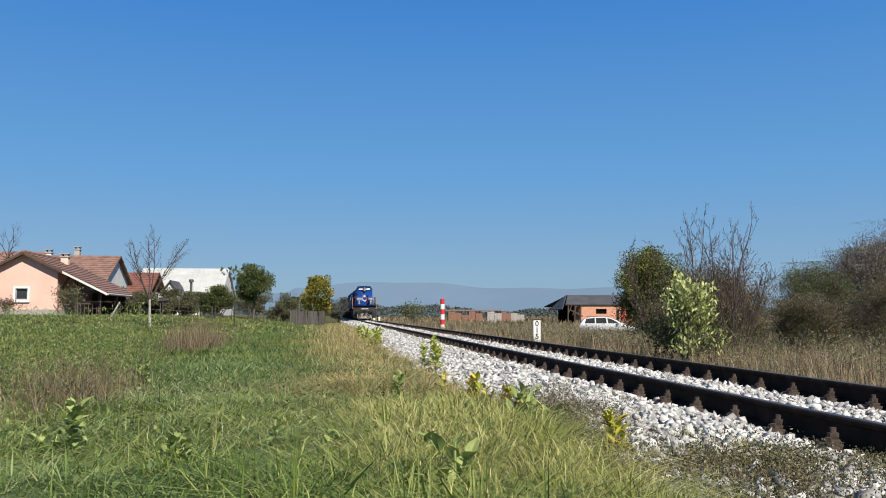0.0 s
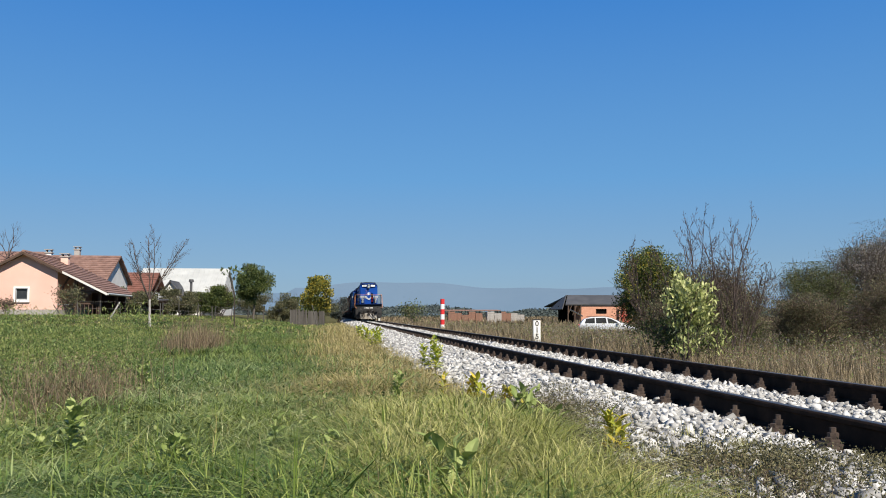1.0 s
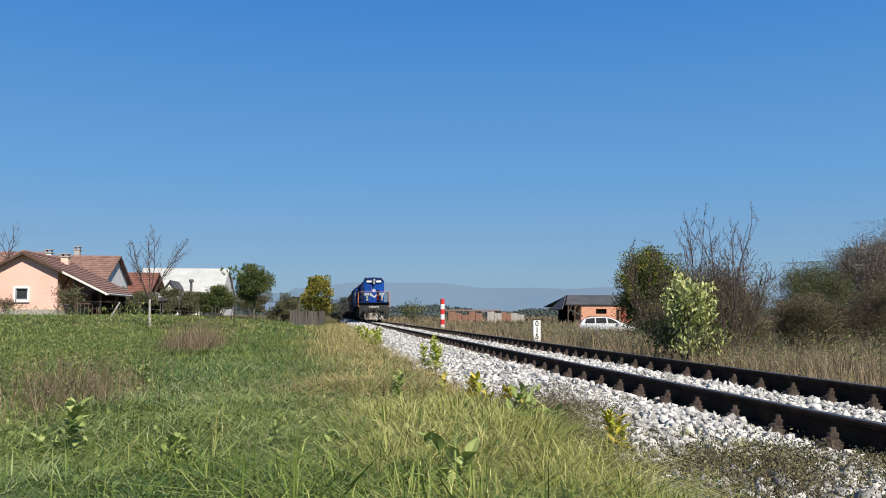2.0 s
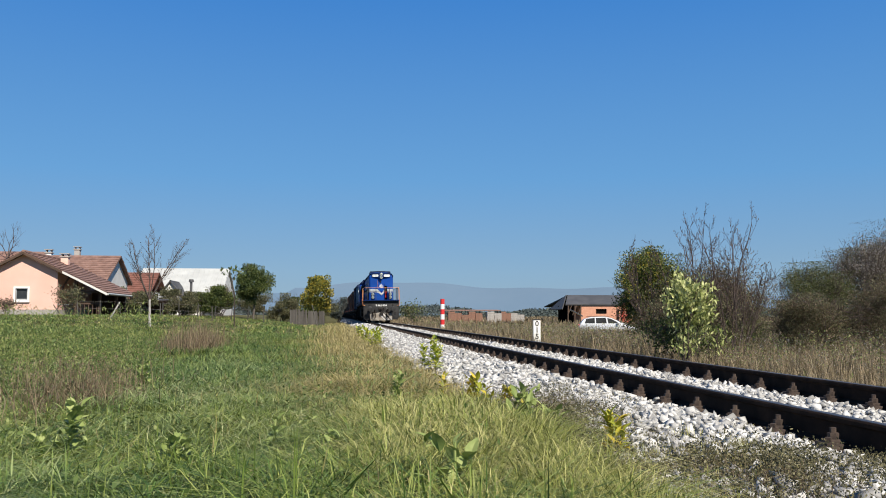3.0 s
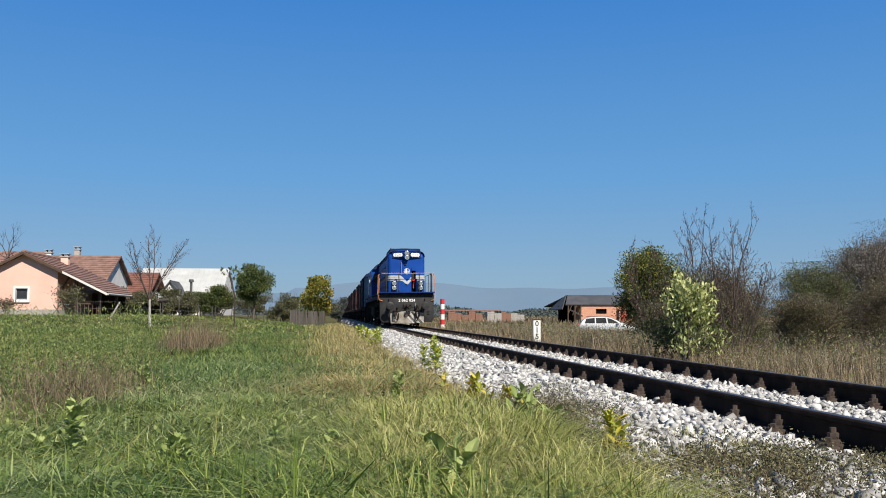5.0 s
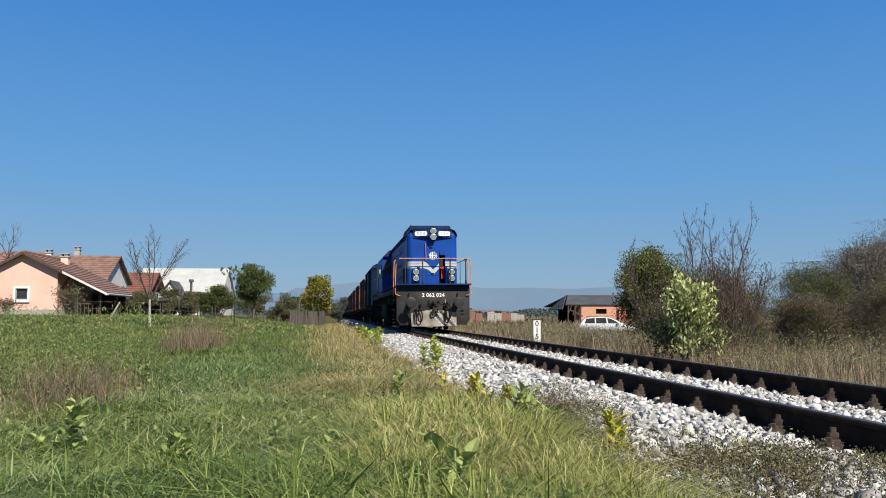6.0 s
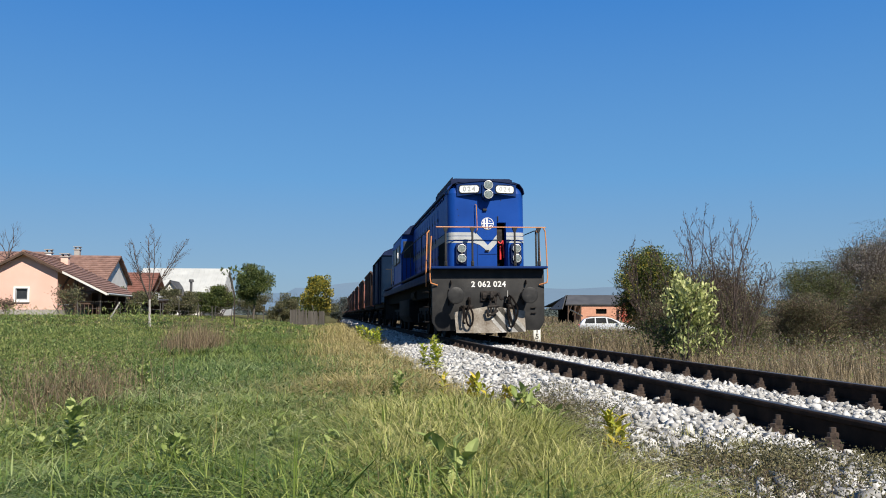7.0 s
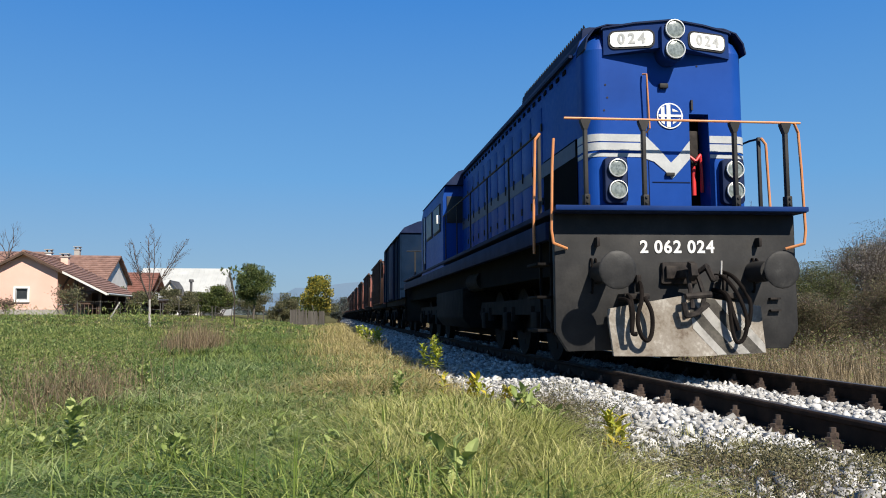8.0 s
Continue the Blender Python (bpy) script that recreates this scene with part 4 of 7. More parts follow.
# ------------------------------------------------------------ plants: builders
def blades(name, x, y, h, w, material, lean=0.35, label="", category="grass", parent=None, z=None, way=None, bend=None):
    """Bent grass blades, each of two quads and a tip, rooted on the land."""
    n = len(x)
    z = ground_z(x, y) if z is None else z
    a = rng.uniform(0, 2 * np.pi, n) if way is None else way
    face = a + rng.normal(0, 0.6, n) + np.pi / 2
    bend = (np.abs(rng.normal(0.2, lean, n)) if bend is None else bend) * h
    dx, dy = np.cos(a) * bend, np.sin(a) * bend
    wx, wy = np.cos(face) * w / 2, np.sin(face) * w / 2
    base = np.stack([x, y, z - 0.02], 1)
    def at(t):
        return base + np.stack([dx * t ** 2, dy * t ** 2, h * (t - 0.36 * t ** 3 * np.minimum(1.3, bend / h))], 1)
    half = np.stack([wx, wy, 0 * wx], 1)
    tip = base + np.stack([dx * 1.1, dy * 1.1, h * (1 - 0.5 * np.minimum(1.3, bend / h))], 1)
    close = np.hypot(x, y) < 8.5
    rows = [(at(0.0) - half, at(0.0) + half, at(0.45) - half * 0.85, at(0.45) + half * 0.85, at(0.8) - half * 0.5, at(0.8) + half * 0.5, tip),
            (at(0.0) - half, at(0.0) + half, at(0.6) - half * 0.75, at(0.6) + half * 0.75, tip)]
    near_co, far_co = np.stack(rows[0], 1)[close], np.stack(rows[1], 1)[~close]
    i = np.arange(len(near_co))[:, None] * 7
    j = len(near_co) * 7 + np.arange(len(far_co))[:, None] * 5
    quads = np.concatenate([i + np.array([0, 1, 3, 2]), i + np.array([2, 3, 5, 4]), j + np.array([0, 1, 3, 2])])
    tris = np.concatenate([i + np.array([4, 5, 6]), j + np.array([2, 3, 4])])
    ob = raw_mesh(name, np.concatenate([near_co.reshape(-1, 3), far_co.reshape(-1, 3)]), [quads, tris], material, parent)
    if label:
        tagged(ob, label, category, kind="stuff")
    return ob


def leaf_cloud(name, c, nrm, size, material, parent, slim=0.5, fold=0.25):
    """Leaves as small folded rhombs at the places c."""
    n = len(c)
    d = rng.normal(0, 1, (n, 3)) * 0.7 + nrm
    d /= np.linalg.norm(d, axis=1)[:, None] + 1e-9
    r = rng.normal(0, 1, (n, 3))
    s = np.cross(d, r)
    s /= np.linalg.norm(s, axis=1)[:, None] + 1e-9
    up = np.cross(s, d)
    L = (size * rng.uniform(0.6, 1.3, n))[:, None]
    co = np.empty((n, 4, 3))
    co[:, 0] = c
    co[:, 1] = c + d * L * 0.5 + s * L * slim * 0.5 + up * L * fold * 0.3
    co[:, 2] = c + d * L
    co[:, 3] = c + d * L * 0.5 - s * L * slim * 0.5 + up * L * fold * 0.3
    i = np.arange(n)[:, None] * 4
    return raw_mesh(name, co.reshape(-1, 3), [np.concatenate([i + np.array([0, 1, 2]), i + np.array([0, 2, 3])])] if fold > 0.5 else [i + np.array([0, 1, 2, 3])], material, parent)


def branch_mesh(name, segs, material, parent, sides=5, thin=0.0042):
    s = np.array([[*p, *q, a, b] for p, q, a, b in segs])
    p, q, ra, rb = s[:, 0:3], s[:, 3:6], np.maximum(s[:, 6], thin), np.maximum(s[:, 7], thin)
    d = q - p
    d /= np.linalg.norm(d, axis=1)[:, None] + 1e-9
    ref = np.where(np.abs(d[:, 2:3]) > 0.9, np.array([[1.0, 0, 0]]), np.array([[0, 0, 1.0]]))
    u = np.cross(d, ref)
    u /= np.linalg.norm(u, axis=1)[:, None]
    v = np.cross(d, u)
    n = len(s)
    co = np.empty((n, 2 * sides, 3))
    for k in range(sides):
        a = 2 * np.pi * k / sides
        o = u * np.cos(a) + v * np.sin(a)
        co[:, k] = p + o * ra[:, None]
        co[:, sides + k] = q + o * rb[:, None]
    i = np.arange(n)[:, None] * 2 * sides
    f = np.concatenate([i + np.array([k, (k + 1) % sides, sides + (k + 1) % sides, sides + k]) for k in range(sides)])
    ob = raw_mesh(name, co.reshape(-1, 3), [f], material, parent)
    ob.data.polygons.foreach_set("use_smooth", np.ones(len(f), dtype=bool))
    return ob


def grow(p, d, length, r, depth, segs, tips, split=3, spread=0.6, up=0.15, ratio=0.72, wob=0.19, steps=4):
    """A limb that bends on its way and divides; fills segs and tips."""
    p, d = np.array(p, float), np.array(d, float)
    for k in range(steps):
        d = d + rng.normal(0, wob, 3) + np.array([0, 0, up * 0.3])
        d /= np.linalg.norm(d)
        q = p + d * length / steps
        r2 = r * (1 - 0.45 / steps)
        segs.append((tuple(p), tuple(q), r, r2))
        p, r = q, r2
        if depth <= 2:
            tips.append((tuple(p), tuple(d)))
        if depth > 0 and k >= 1:
            for _ in range(rng.integers(0, 2) + (1 if k == steps - 1 else 0) * (split - 2)):
                e = d + rng.normal(0, spread, 3) + np.array([0, 0, up])
                e /= np.linalg.norm(e)
                grow(p, e, length * ratio * rng.uniform(0.7, 1.15), r * 0.6, depth - 1, segs, tips, split, spread, up, ratio, wob, max(2, steps - 1))
    if depth > 0:
        for _ in range(2):
            e = d + rng.normal(0, spread * 0.8, 3) + np.array([0, 0, up])
            e /= np.linalg.norm(e)
            grow(p, e, length * ratio * rng.uniform(0.7, 1.1), r * 0.75, depth - 1, segs, tips, split, spread, up, ratio, wob, max(2, steps - 1))


def tree(name, x, y, height, label, category="tree", leaves=2500, leaf=0.09, material="green", bark="bark", stems=1, trunk=0.3, r0=0.06, depth=3, spread=0.55, up=0.2,
         scatter=0.12, width=None, lean=(0, 0), z=None, group="", second=None, slim=0.55, lime=False, droop=0.0, fill=None):
    """A tree or shrub: tapering trunk and limbs, and leaves gathered round the twigs, fitted to its height and width."""
    z = float(ground_z(x, y)) if z is None else z
    T = empty(name, pose(x, y, z - 0.05), label, category, group)
    segs, tips = [], []
    for s in range(stems):
        d = np.array([lean[0] + rng.normal(0, 0.28 if stems > 1 else 0.05), lean[1] + rng.normal(0, 0.28 if stems > 1 else 0.05), 1.0])
        d /= np.linalg.norm(d)
        o = rng.normal(0, 0.12 * (stems > 1), 3) * np.array([1, 1, 0])
        if trunk:
            q = o + d * trunk * height
            m = (o + q) / 2 + rng.normal(0, 0.02, 3)
            segs += [(tuple(o), tuple(m), r0 * 1.25, r0 * 1.05), (tuple(m), tuple(q), r0 * 1.05, r0)]
        else:
            q = o
        grow(q, d, height * (1 - trunk) * 0.45, r0, depth, segs, tips, 3, spread, up)
    P = np.array([t[0] for t in tips])
    D = np.array([t[1] for t in tips])
    top = max(P[:, 2].max(), 0.1)
    kz = height / top
    half = np.percentile(np.abs(P[:, :2]), 94)
    kx = kz if width is None else width / 2 / half
    K = np.array([kx, kx, kz])
    segs = [(np.array(p) * K, np.array(q) * K, a, b) for p, q, a, b in segs]
    P = P * K
    if lime:
        low = [s for s in segs if s[1][2] < lime]
        segs = [s for s in segs if s[1][2] >= lime]
        branch_mesh("trunk", low, M["lime"], T, 8)["label"] = "limewashed white trunk"
        branch_mesh("limb", segs, M[bark], T, 5)
    else:
        branch_mesh("trunk", segs, M[bark], T, 5)
    if leaves:
        if fill:
            # leaves gathered in uneven clumps through the crown
            k, low = fill
            u = rng.normal(0, 1, (k, 3))
            u /= np.linalg.norm(u, axis=1)[:, None]
            u = u * rng.uniform(0.25, 1.0, (k, 1)) ** 0.5
            half_w, half_h = (width or height * 0.6) / 2, height * (1 - low) / 2
            P = u * np.array([half_w * 0.82, half_w * 0.82, half_h * 0.84]) + np.array([lean[0] * height, lean[1] * height, height - half_h])
            D = u
            cr = rng.uniform(0.10, 0.21, k) * min(half_w, half_h) * 1.6
            i = rng.integers(0, k, leaves)
            c = P[i] + np.clip(rng.normal(0, 0.9, (leaves, 3)), -1.25, 1.25) * cr[i][:, None] * np.array([1, 1, 0.75])
        else:
            i = rng.integers(0, len(P), leaves)
        c = c if fill else P[i] + rng.normal(0, scatter, (leaves, 3)) * np.array([1, 1, 0.8])
        c[:, 2] = np.maximum(c[:, 2], 0.05)
        nr = D[i] * 0.6 + np.array([0, 0, 0.2 - droop])
        if second:
            k = rng.random(leaves) < second[1]
            leaf_cloud("crown", c[~k], nr[~k], leaf, M[material], T, slim)
            leaf_cloud("crown", c[k], nr[k], leaf, M[second[0]], T, slim)
        else:
            leaf_cloud("crown", c, nr, leaf, M[material], T, slim)
    return T


def fan_shrub(x, y, height, width, stems, label, leaves=300, lean=0.0, name="bare_shrub", category="shrub", group="bare shrubs beyond the line", base=0.0, r0=0.017):
    """A nearly bare shrub: slender rods fanning out of one root, each with fine side twigs and a few leaves at the tips."""
    z = float(ground_z(x, y))
    T = empty(name, pose(x, y, z - 0.05), label, category, group)
    segs, tips = [], []
    g = np.random.default_rng(int(x * 100 + 5000))
    def rod(p, d, length, r, level):
        steps = (9, 5, 3)[level]
        for k in range(steps):
            d = d + g.normal(0, 0.07 + 0.03 * level, 3) + np.array([0, 0, 0.05])
            d /= np.linalg.norm(d)
            q = p + d * length / steps
            r2 = r * (1 - 0.75 / steps)
            segs.append((p, q, r, r2))
            p, r = q, r2
            if level < 2 and k >= (2 if level == 0 else 0):
                for _ in range(2 if g.random() < 0.55 else 1):
                    e = g.normal(0, 1, 3)
                    e -= d * e.dot(d)
                    e = d * 0.9 + e / np.linalg.norm(e) * g.uniform(0.45, 0.8) + np.array([0, 0, 0.12])
                    left = 1 - (k + 1) / steps
                    rod(p, e / np.linalg.norm(e), length * (0.14 + 0.30 * left) * g.uniform(0.6, 1.2), max(0.0042, r * 0.5), level + 1)
            if level:
                tips.append((p, d))
    for k in range(stems):
        u = (k + 0.5) / stems * 2 - 1
        a = np.array([u * width / 2 + lean, g.normal(0, width / 4), (height - base) * (1 - 0.28 * abs(u)) * g.uniform(0.88, 1.02)])
        n = np.linalg.norm(a)
        rod(g.normal(0, 0.05, 3) * np.array([1, 1, 0]) * (base == 0) + np.array([0, 0, base]), a / n, n * 0.98, r0 * g.uniform(0.8, 1.25), 0)
    branch_mesh("limb" if base else "trunk", segs, M["twig"], T, 4, 0.0036)
    if base:
        part("trunk", cyl(B(), (0.03, 0, -0.05), (0, 0, base + 0.03), r0 * 2.0, r0 * 1.5, 10), M["lime"], T, "limewashed white trunk")
    i = g.integers(0, len(tips), leaves)
    P = np.array([tips[k][0] for k in i]) + g.normal(0, 0.02, (leaves, 3))
    leaf_cloud("crown", P, np.array([tips[k][1] for k in i]), 0.05, M["rusty"], T, 0.5)
    return T


def leaf_blade(length, width, curl=0.4):
    """One broad leaf with a midrib fold, a pointed tip and a downward curl, along +y."""
    bm = B()
    rows = []
    for t, s in ((0, 0.06), (0.15, 0.55), (0.4, 1.0), (0.65, 0.85), (0.88, 0.4), (1.0, 0.02)):
        yy, zz = t * length, -curl * length * t * t
        rows.append([bm.verts.new((e * s * width / 2, yy, zz + abs(e) * 0.18 * width * s)) for e in (-1, 0, 1)])
    for a, b in zip(rows, rows[1:]):
        for k in range(2):
            bm.faces.new((a[k], a[k + 1], b[k + 1], b[k]))
    for f in bm.faces:
        f.smooth = True
    return bm


LEAVES = {}


def weed_plant(x, y, height, n, leaf, material, label, wide=0.45, z=None, spread=1.0, name="weed", low=0.1):
    z = float(ground_z(x, y)) if z is None else z
    W = empty(name, pose(x, y, z - 0.02, 0, 0, rng.uniform(0, 360)), label, "plant", "broad-leaved weeds")
    bm = B()
    top = np.array([rng.normal(0, 0.04), rng.normal(0, 0.04), height])
    tube(bm, [Vector((0, 0, 0)), Vector(top * 0.5 + rng.normal(0, 0.01, 3)), Vector(top)], 0.006, 6)
    part("stem", bm, M["weed"], W)
    key = (material, leaf, wide)
    for i in range(n):
        t = low + (1 - low) * (i + 0.5) / n
        a = i * 137.5 + rng.uniform(-20, 20)
        lift = 22 + 42 * t + rng.uniform(-20, 20)
        k = (1.1 - 0.35 * t) * rng.uniform(0.6, 1.15)
        off = rng.normal(0, leaf * 0.3 * min(1, 3 * t), 2)
        m = pose(top[0] * t + off[0], top[1] * t + off[1], top[2] * t, 0, 0, a) @ pose(0, 0, 0, lift, 0, 0) @ Matrix.Diagonal((k * spread, k, k, 1))
        if key not in LEAVES:
            LEAVES[key] = part("leaf", leaf_blade(leaf, leaf * wide), M[material], W)
            LEAVES[key].matrix_basis = m
        else:
            share("leaf", LEAVES[key], W, m)
    return W


# ------------------------------------------------------------ ballast stones
ICO = None


def stone_shapes(n, size):
    """Angular stones as squashed, uneven twelve-faced blocks: (n, 8, 3) and the faces."""
    global ICO
    if ICO is None:
        bm = B()
        bmesh.ops.create_cube(bm, size=1.35)
        bmesh.ops.triangulate(bm, faces=bm.faces[:])
        bm.verts.ensure_lookup_table()
        ICO = np.array([v.co[:] for v in bm.verts]), np.array([[v.index for v in f.verts] for f in bm.faces])
        bm.free()
    v, f = ICO
    co = v[None] * rng.uniform(0.45, 1.25, (n, 8, 1)) * rng.uniform(0.6, 1.35, (n, 8, 3))
    co = co * np.stack([rng.uniform(0.8, 1.75, n), rng.uniform(0.6, 1.15, n), rng.uniform(0.35, 0.85, n)], 1)[:, None]
    ax, ay, az = rng.uniform(-0.7, 0.7, n), rng.uniform(-0.7, 0.7, n), rng.uniform(0, 6.28, n)
    c, s = np.cos(az)[:, None], np.sin(az)[:, None]
    X = co[..., 0] * c - co[..., 1] * s
    Y = co[..., 0] * s + co[..., 1] * c
    Z = co[..., 2]
    c, s = np.cos(ax)[:, None], np.sin(ax)[:, None]
    Y, Z = Y * c - Z * s, Y * s + Z * c
    c, s = np.cos(ay)[:, None], np.sin(ay)[:, None]
    X, Z = X * c + Z * s, -X * s + Z * c
    return np.stack([X, Y, Z], 2) * size[:, None, None], f


def pile_z(x, y, n):
    """Top of the stones across the bed: heaped on the shoulder and in the cribs, low at the fastenings."""
    dx = np.abs(x - TRACK_X)
    near_rail = np.exp(-((dx - HALF_GAUGE) / 0.2) ** 2)
    top = np.where(dx < 1.8, BED_Z + 0.035, BED_Z + 0.035 - (dx - 1.8) * 0.12)
    top = top + 0.03 * np.exp(-((dx - 1.3) / 0.3) ** 2) * (1 + np.sin(y * 2.1 + x))
    ph = np.abs(((y - 1.53) / PITCH + 0.5) % 1 - 0.5) * PITCH
    top = top - 0.085 * near_rail * np.where(ph < 0.15, 1.0, 0.45)
    top = top - 0.09 * smooth((x - TRACK_X - 0.95) / 0.5)
    return top + rng.normal(0, 0.014, n)


def stones():
    for y0, y1, per, s0, obs in ((-7, 1.5, 110, 0.05, False), (1.5, 9, 640, 0.0315, True), (9, 20, 400, 0.036, False), (20, 45, 170, 0.048, False), (45, 130, 34, 0.085, False)):
        n = int((y1 - y0) * 5.3 * per)
        x, y = rng.uniform(TRACK_X - 2.75, TRACK_X + 2.55, n), rng.uniform(y0, y1, n)
        size = s0 * rng.uniform(0.42, 1.5, n)
        keep = (np.abs(np.abs(x - TRACK_X) - HALF_GAUGE) > 0.085) | (rng.random(n) < 0.0)
        fringe = smooth((x - (TRACK_X - 2.75)) / 0.7)
        keep &= rng.random(n) < 0.15 + 0.85 * fringe
        x, y, size = x[keep], y[keep], size[keep]
        z = pile_z(x, y, len(x)) - size * 0.25
        single = np.zeros(len(x), bool)
        if obs:
            pick = np.where((x > 1.35) & (x < 2.75) & (y > 3.9) & (y < 6.2))[0][:300]
            single[pick] = True
        co, f = stone_shapes(len(x), size)
        for k in np.where(single)[0]:
            me = bpy.data.meshes.new("stone")
            me.from_pydata(co[k].tolist(), [], f.tolist())
            me.materials.append(M["stone_one"])
            o = new("stone", me)
            o.location = (x[k], y[k], z[k])
            o.parent = ballast
        co, x, y, z = co[~single], x[~single], y[~single], z[~single]
        co = co + np.stack([x, y, z], 1)[:, None]
        F = (np.arange(len(x))[:, None, None] * 8 + f[None]).reshape(-1, 3)
        o = raw_mesh("ballast_stones", co.reshape(-1, 3), [F], M["stone"], ballast)
        o["kind"] = "stuff"


# ------------------------------------------------------------ the meadow
def patch(x, y, s, k):
    """Soft uneven patches over the land, 0 to 1."""
    return 0.5 + 0.25 * (np.sin(x * s + 1.3 * np.sin(y * s * 0.7 + k)) + np.cos(y * s * 1.1 + k * 2 + 1.7 * np.sin(x * s * 0.6)))


EDGE = 1.28          # where the meadow meets the stones


def tufts(n_tufts, per, y0, y1, h0, w0, power, keep=None):
    """Tufts of blades leaning out of common roots: columns x, y, height, width, lean direction, lean."""
    y = y0 + (y1 - y0) * rng.random(n_tufts) ** power
    left = -0.75 * y - 1.5
    x = left + (EDGE + 0.08 - left) * rng.random(n_tufts)
    big = rng.uniform(0.45, 1.25, n_tufts) * (0.3 + 0.85 * patch(x, y, 1.9, 3) + 0.5 * patch(x, y, 5.3, 7))
    comb = rng.uniform(0, 2 * np.pi, n_tufts)
    k = np.repeat(np.arange(n_tufts), per)
    n = len(k)
    a = rng.uniform(0, 2 * np.pi, n)
    r = (0.015 + 0.004 * y[k]) * rng.random(n)
    a2 = np.where(rng.random(n) < 0.5, comb[k] + rng.normal(0, 0.5, n), a)
    return x[k] + np.cos(a) * r, y[k] + np.sin(a) * r, h0 * big[k] * rng.uniform(0.6, 1.15, n), w0 * rng.uniform(0.6, 1.3, n), a2, np.abs(rng.normal(1.6, 0.75, n)), k


def meadow():
    sets = {"grass": [], "grass_blue": [], "dry": [], "brown": []}
    for nt, per, y0, y1, hs, ws, power in ((8500, 13, 1.7, 5.5, 0.29, 0.0085, 1.0), (18000, 13, 5, 14, 0.215, 0.0075, 0.9), (20000, 9, 13, 34, 0.22, 0.0105, 1.0), (9000, 7, 30, 75, 0.22, 0.036, 1.0)):
        x, y, h, w, a, lean, k = tufts(nt, per, y0, y1, hs, ws, power)
        n = len(x)
        strip = smooth((x + 1.35 + 0.35 * np.sin(y * 0.8) + 0.7 * (patch(x, y, 2.7, 6) - 0.5)) / 2.1)
        drier = strip * smooth((y - 4.2) / 4) * 0.8 + 0.10 * patch(x, y, 0.9, 1) + 0.16 * smooth((y - 13) / 15)
        brn = 0.45 * np.exp(-(((x + 2.25) / 0.5) ** 2 + ((y - 7.6) / 1.0) ** 2)) + 0.2 * np.exp(-(((x + 3.3) / 0.8) ** 2 + ((y - 9.3) / 1.4) ** 2)) + 0.05
        u = 0.5 * rng.random(n) + 0.5 * rng.random(k.max() + 1)[k]
        h = h * (0.9 + 0.35 * strip * smooth((y - 4) / 4)) * np.where(x > EDGE - 0.3, 0.65, 1.0)
        v = rng.random(k.max() + 1)[k]
        kind = np.where(u < drier, 2, np.where(u < drier + brn * (1 - drier), 3, np.where(v < 1.5 * patch(x, y, 0.55, 5) - 0.25, 0, 1)))
        for q, key in enumerate(sets):
            m = kind == q
            sets[key].append(np.stack([x[m], y[m], h[m], w[m] * (1 if q != 3 else 0.8), a[m], lean[m]], 1))
    names = {"grass": ("meadow_grass", "uneven green meadow grass beside the line"), "grass_blue": ("lush_grass", "dense dark green grass in the meadow"),
             "dry": ("dry_grass", "yellowed grass along the edge of the ballast"), "brown": ("withered_grass", "brown withered stalks in the meadow")}
    for key, rows in sets.items():
        c = np.concatenate(rows)
        blades(names[key][0], c[:, 0], c[:, 1], c[:, 2], c[:, 3], M[key], 0.45, names[key][1], way=c[:, 4], bend=c[:, 5])
    # the rest of the meadow round about, thinner
    n = 36000
    x, y = rng.uniform(-60, EDGE, n), rng.uniform(-12, 76, n)
    m = (x < -0.75 * y - 1.2) | (y < 1.8)
    x, y = x[m], y[m]
    near = rng.uniform(-7, EDGE, 26000), rng.uniform(-7, 1.75, 26000)
    x, y = np.concatenate([x, near[0]]), np.concatenate([y, near[1]])
    r = np.hypot(x, y)
    m = r > 0.5
    x, y, r = x[m], y[m], r[m]
    blades("outer_meadow_grass", x, y, rng.uniform(0.12, 0.3, len(x)), 0.008 + 0.0012 * r, M["grass"], 0.8, "green meadow grass round about")
    # long yellow-green tufts close to the stones
    n = 24000
    c = rng.integers(0, 190, n)
    cx, cy = EDGE - 0.10 - 0.95 * rng.random(190) ** 1.4, 2.2 + 4.6 * rng.random(190) ** 1.4
    x, y = cx[c] + rng.normal(0, 0.06, n), cy[c] + rng.normal(0, 0.06, n)
    blades("grass_tufts", x, y, rng.uniform(0.18, 0.42, n), (0.004 + 0.0004 * y) * rng.uniform(0.6, 1.4, n), M["tuft"], bend=rng.uniform(0.3, 1.8, n), label= "long yellow-green grass tufts beside the ballast")
    # thin long blades lying over one another
    n = 42000
    y = 1.8 + 13 * rng.random(n) ** 1.15
    x = (-0.74 * y - 1) + (EDGE - 0.25 + 0.74 * y + 1) * rng.random(n)
    blades("tangled_grass", x, y, rng.uniform(0.045, 0.15, n), (0.0034 + 0.00045 * y) * rng.uniform(0.6, 1.4, n), M["tangle"], 1.25, "long thin tangled blue-green grass blades", bend=rng.uniform(1.2, 3.6, n), z=ground_z(x, y) + rng.uniform(0, 0.16, n) * patch(x, y, 3.1, 4) * 1.5)
    n = 6000
    y = 1.9 + 8 * rng.random(n) ** 1.2
    x = (-0.72 * y - 1) + (EDGE - 0.2 + 0.72 * y + 1) * rng.random(n)
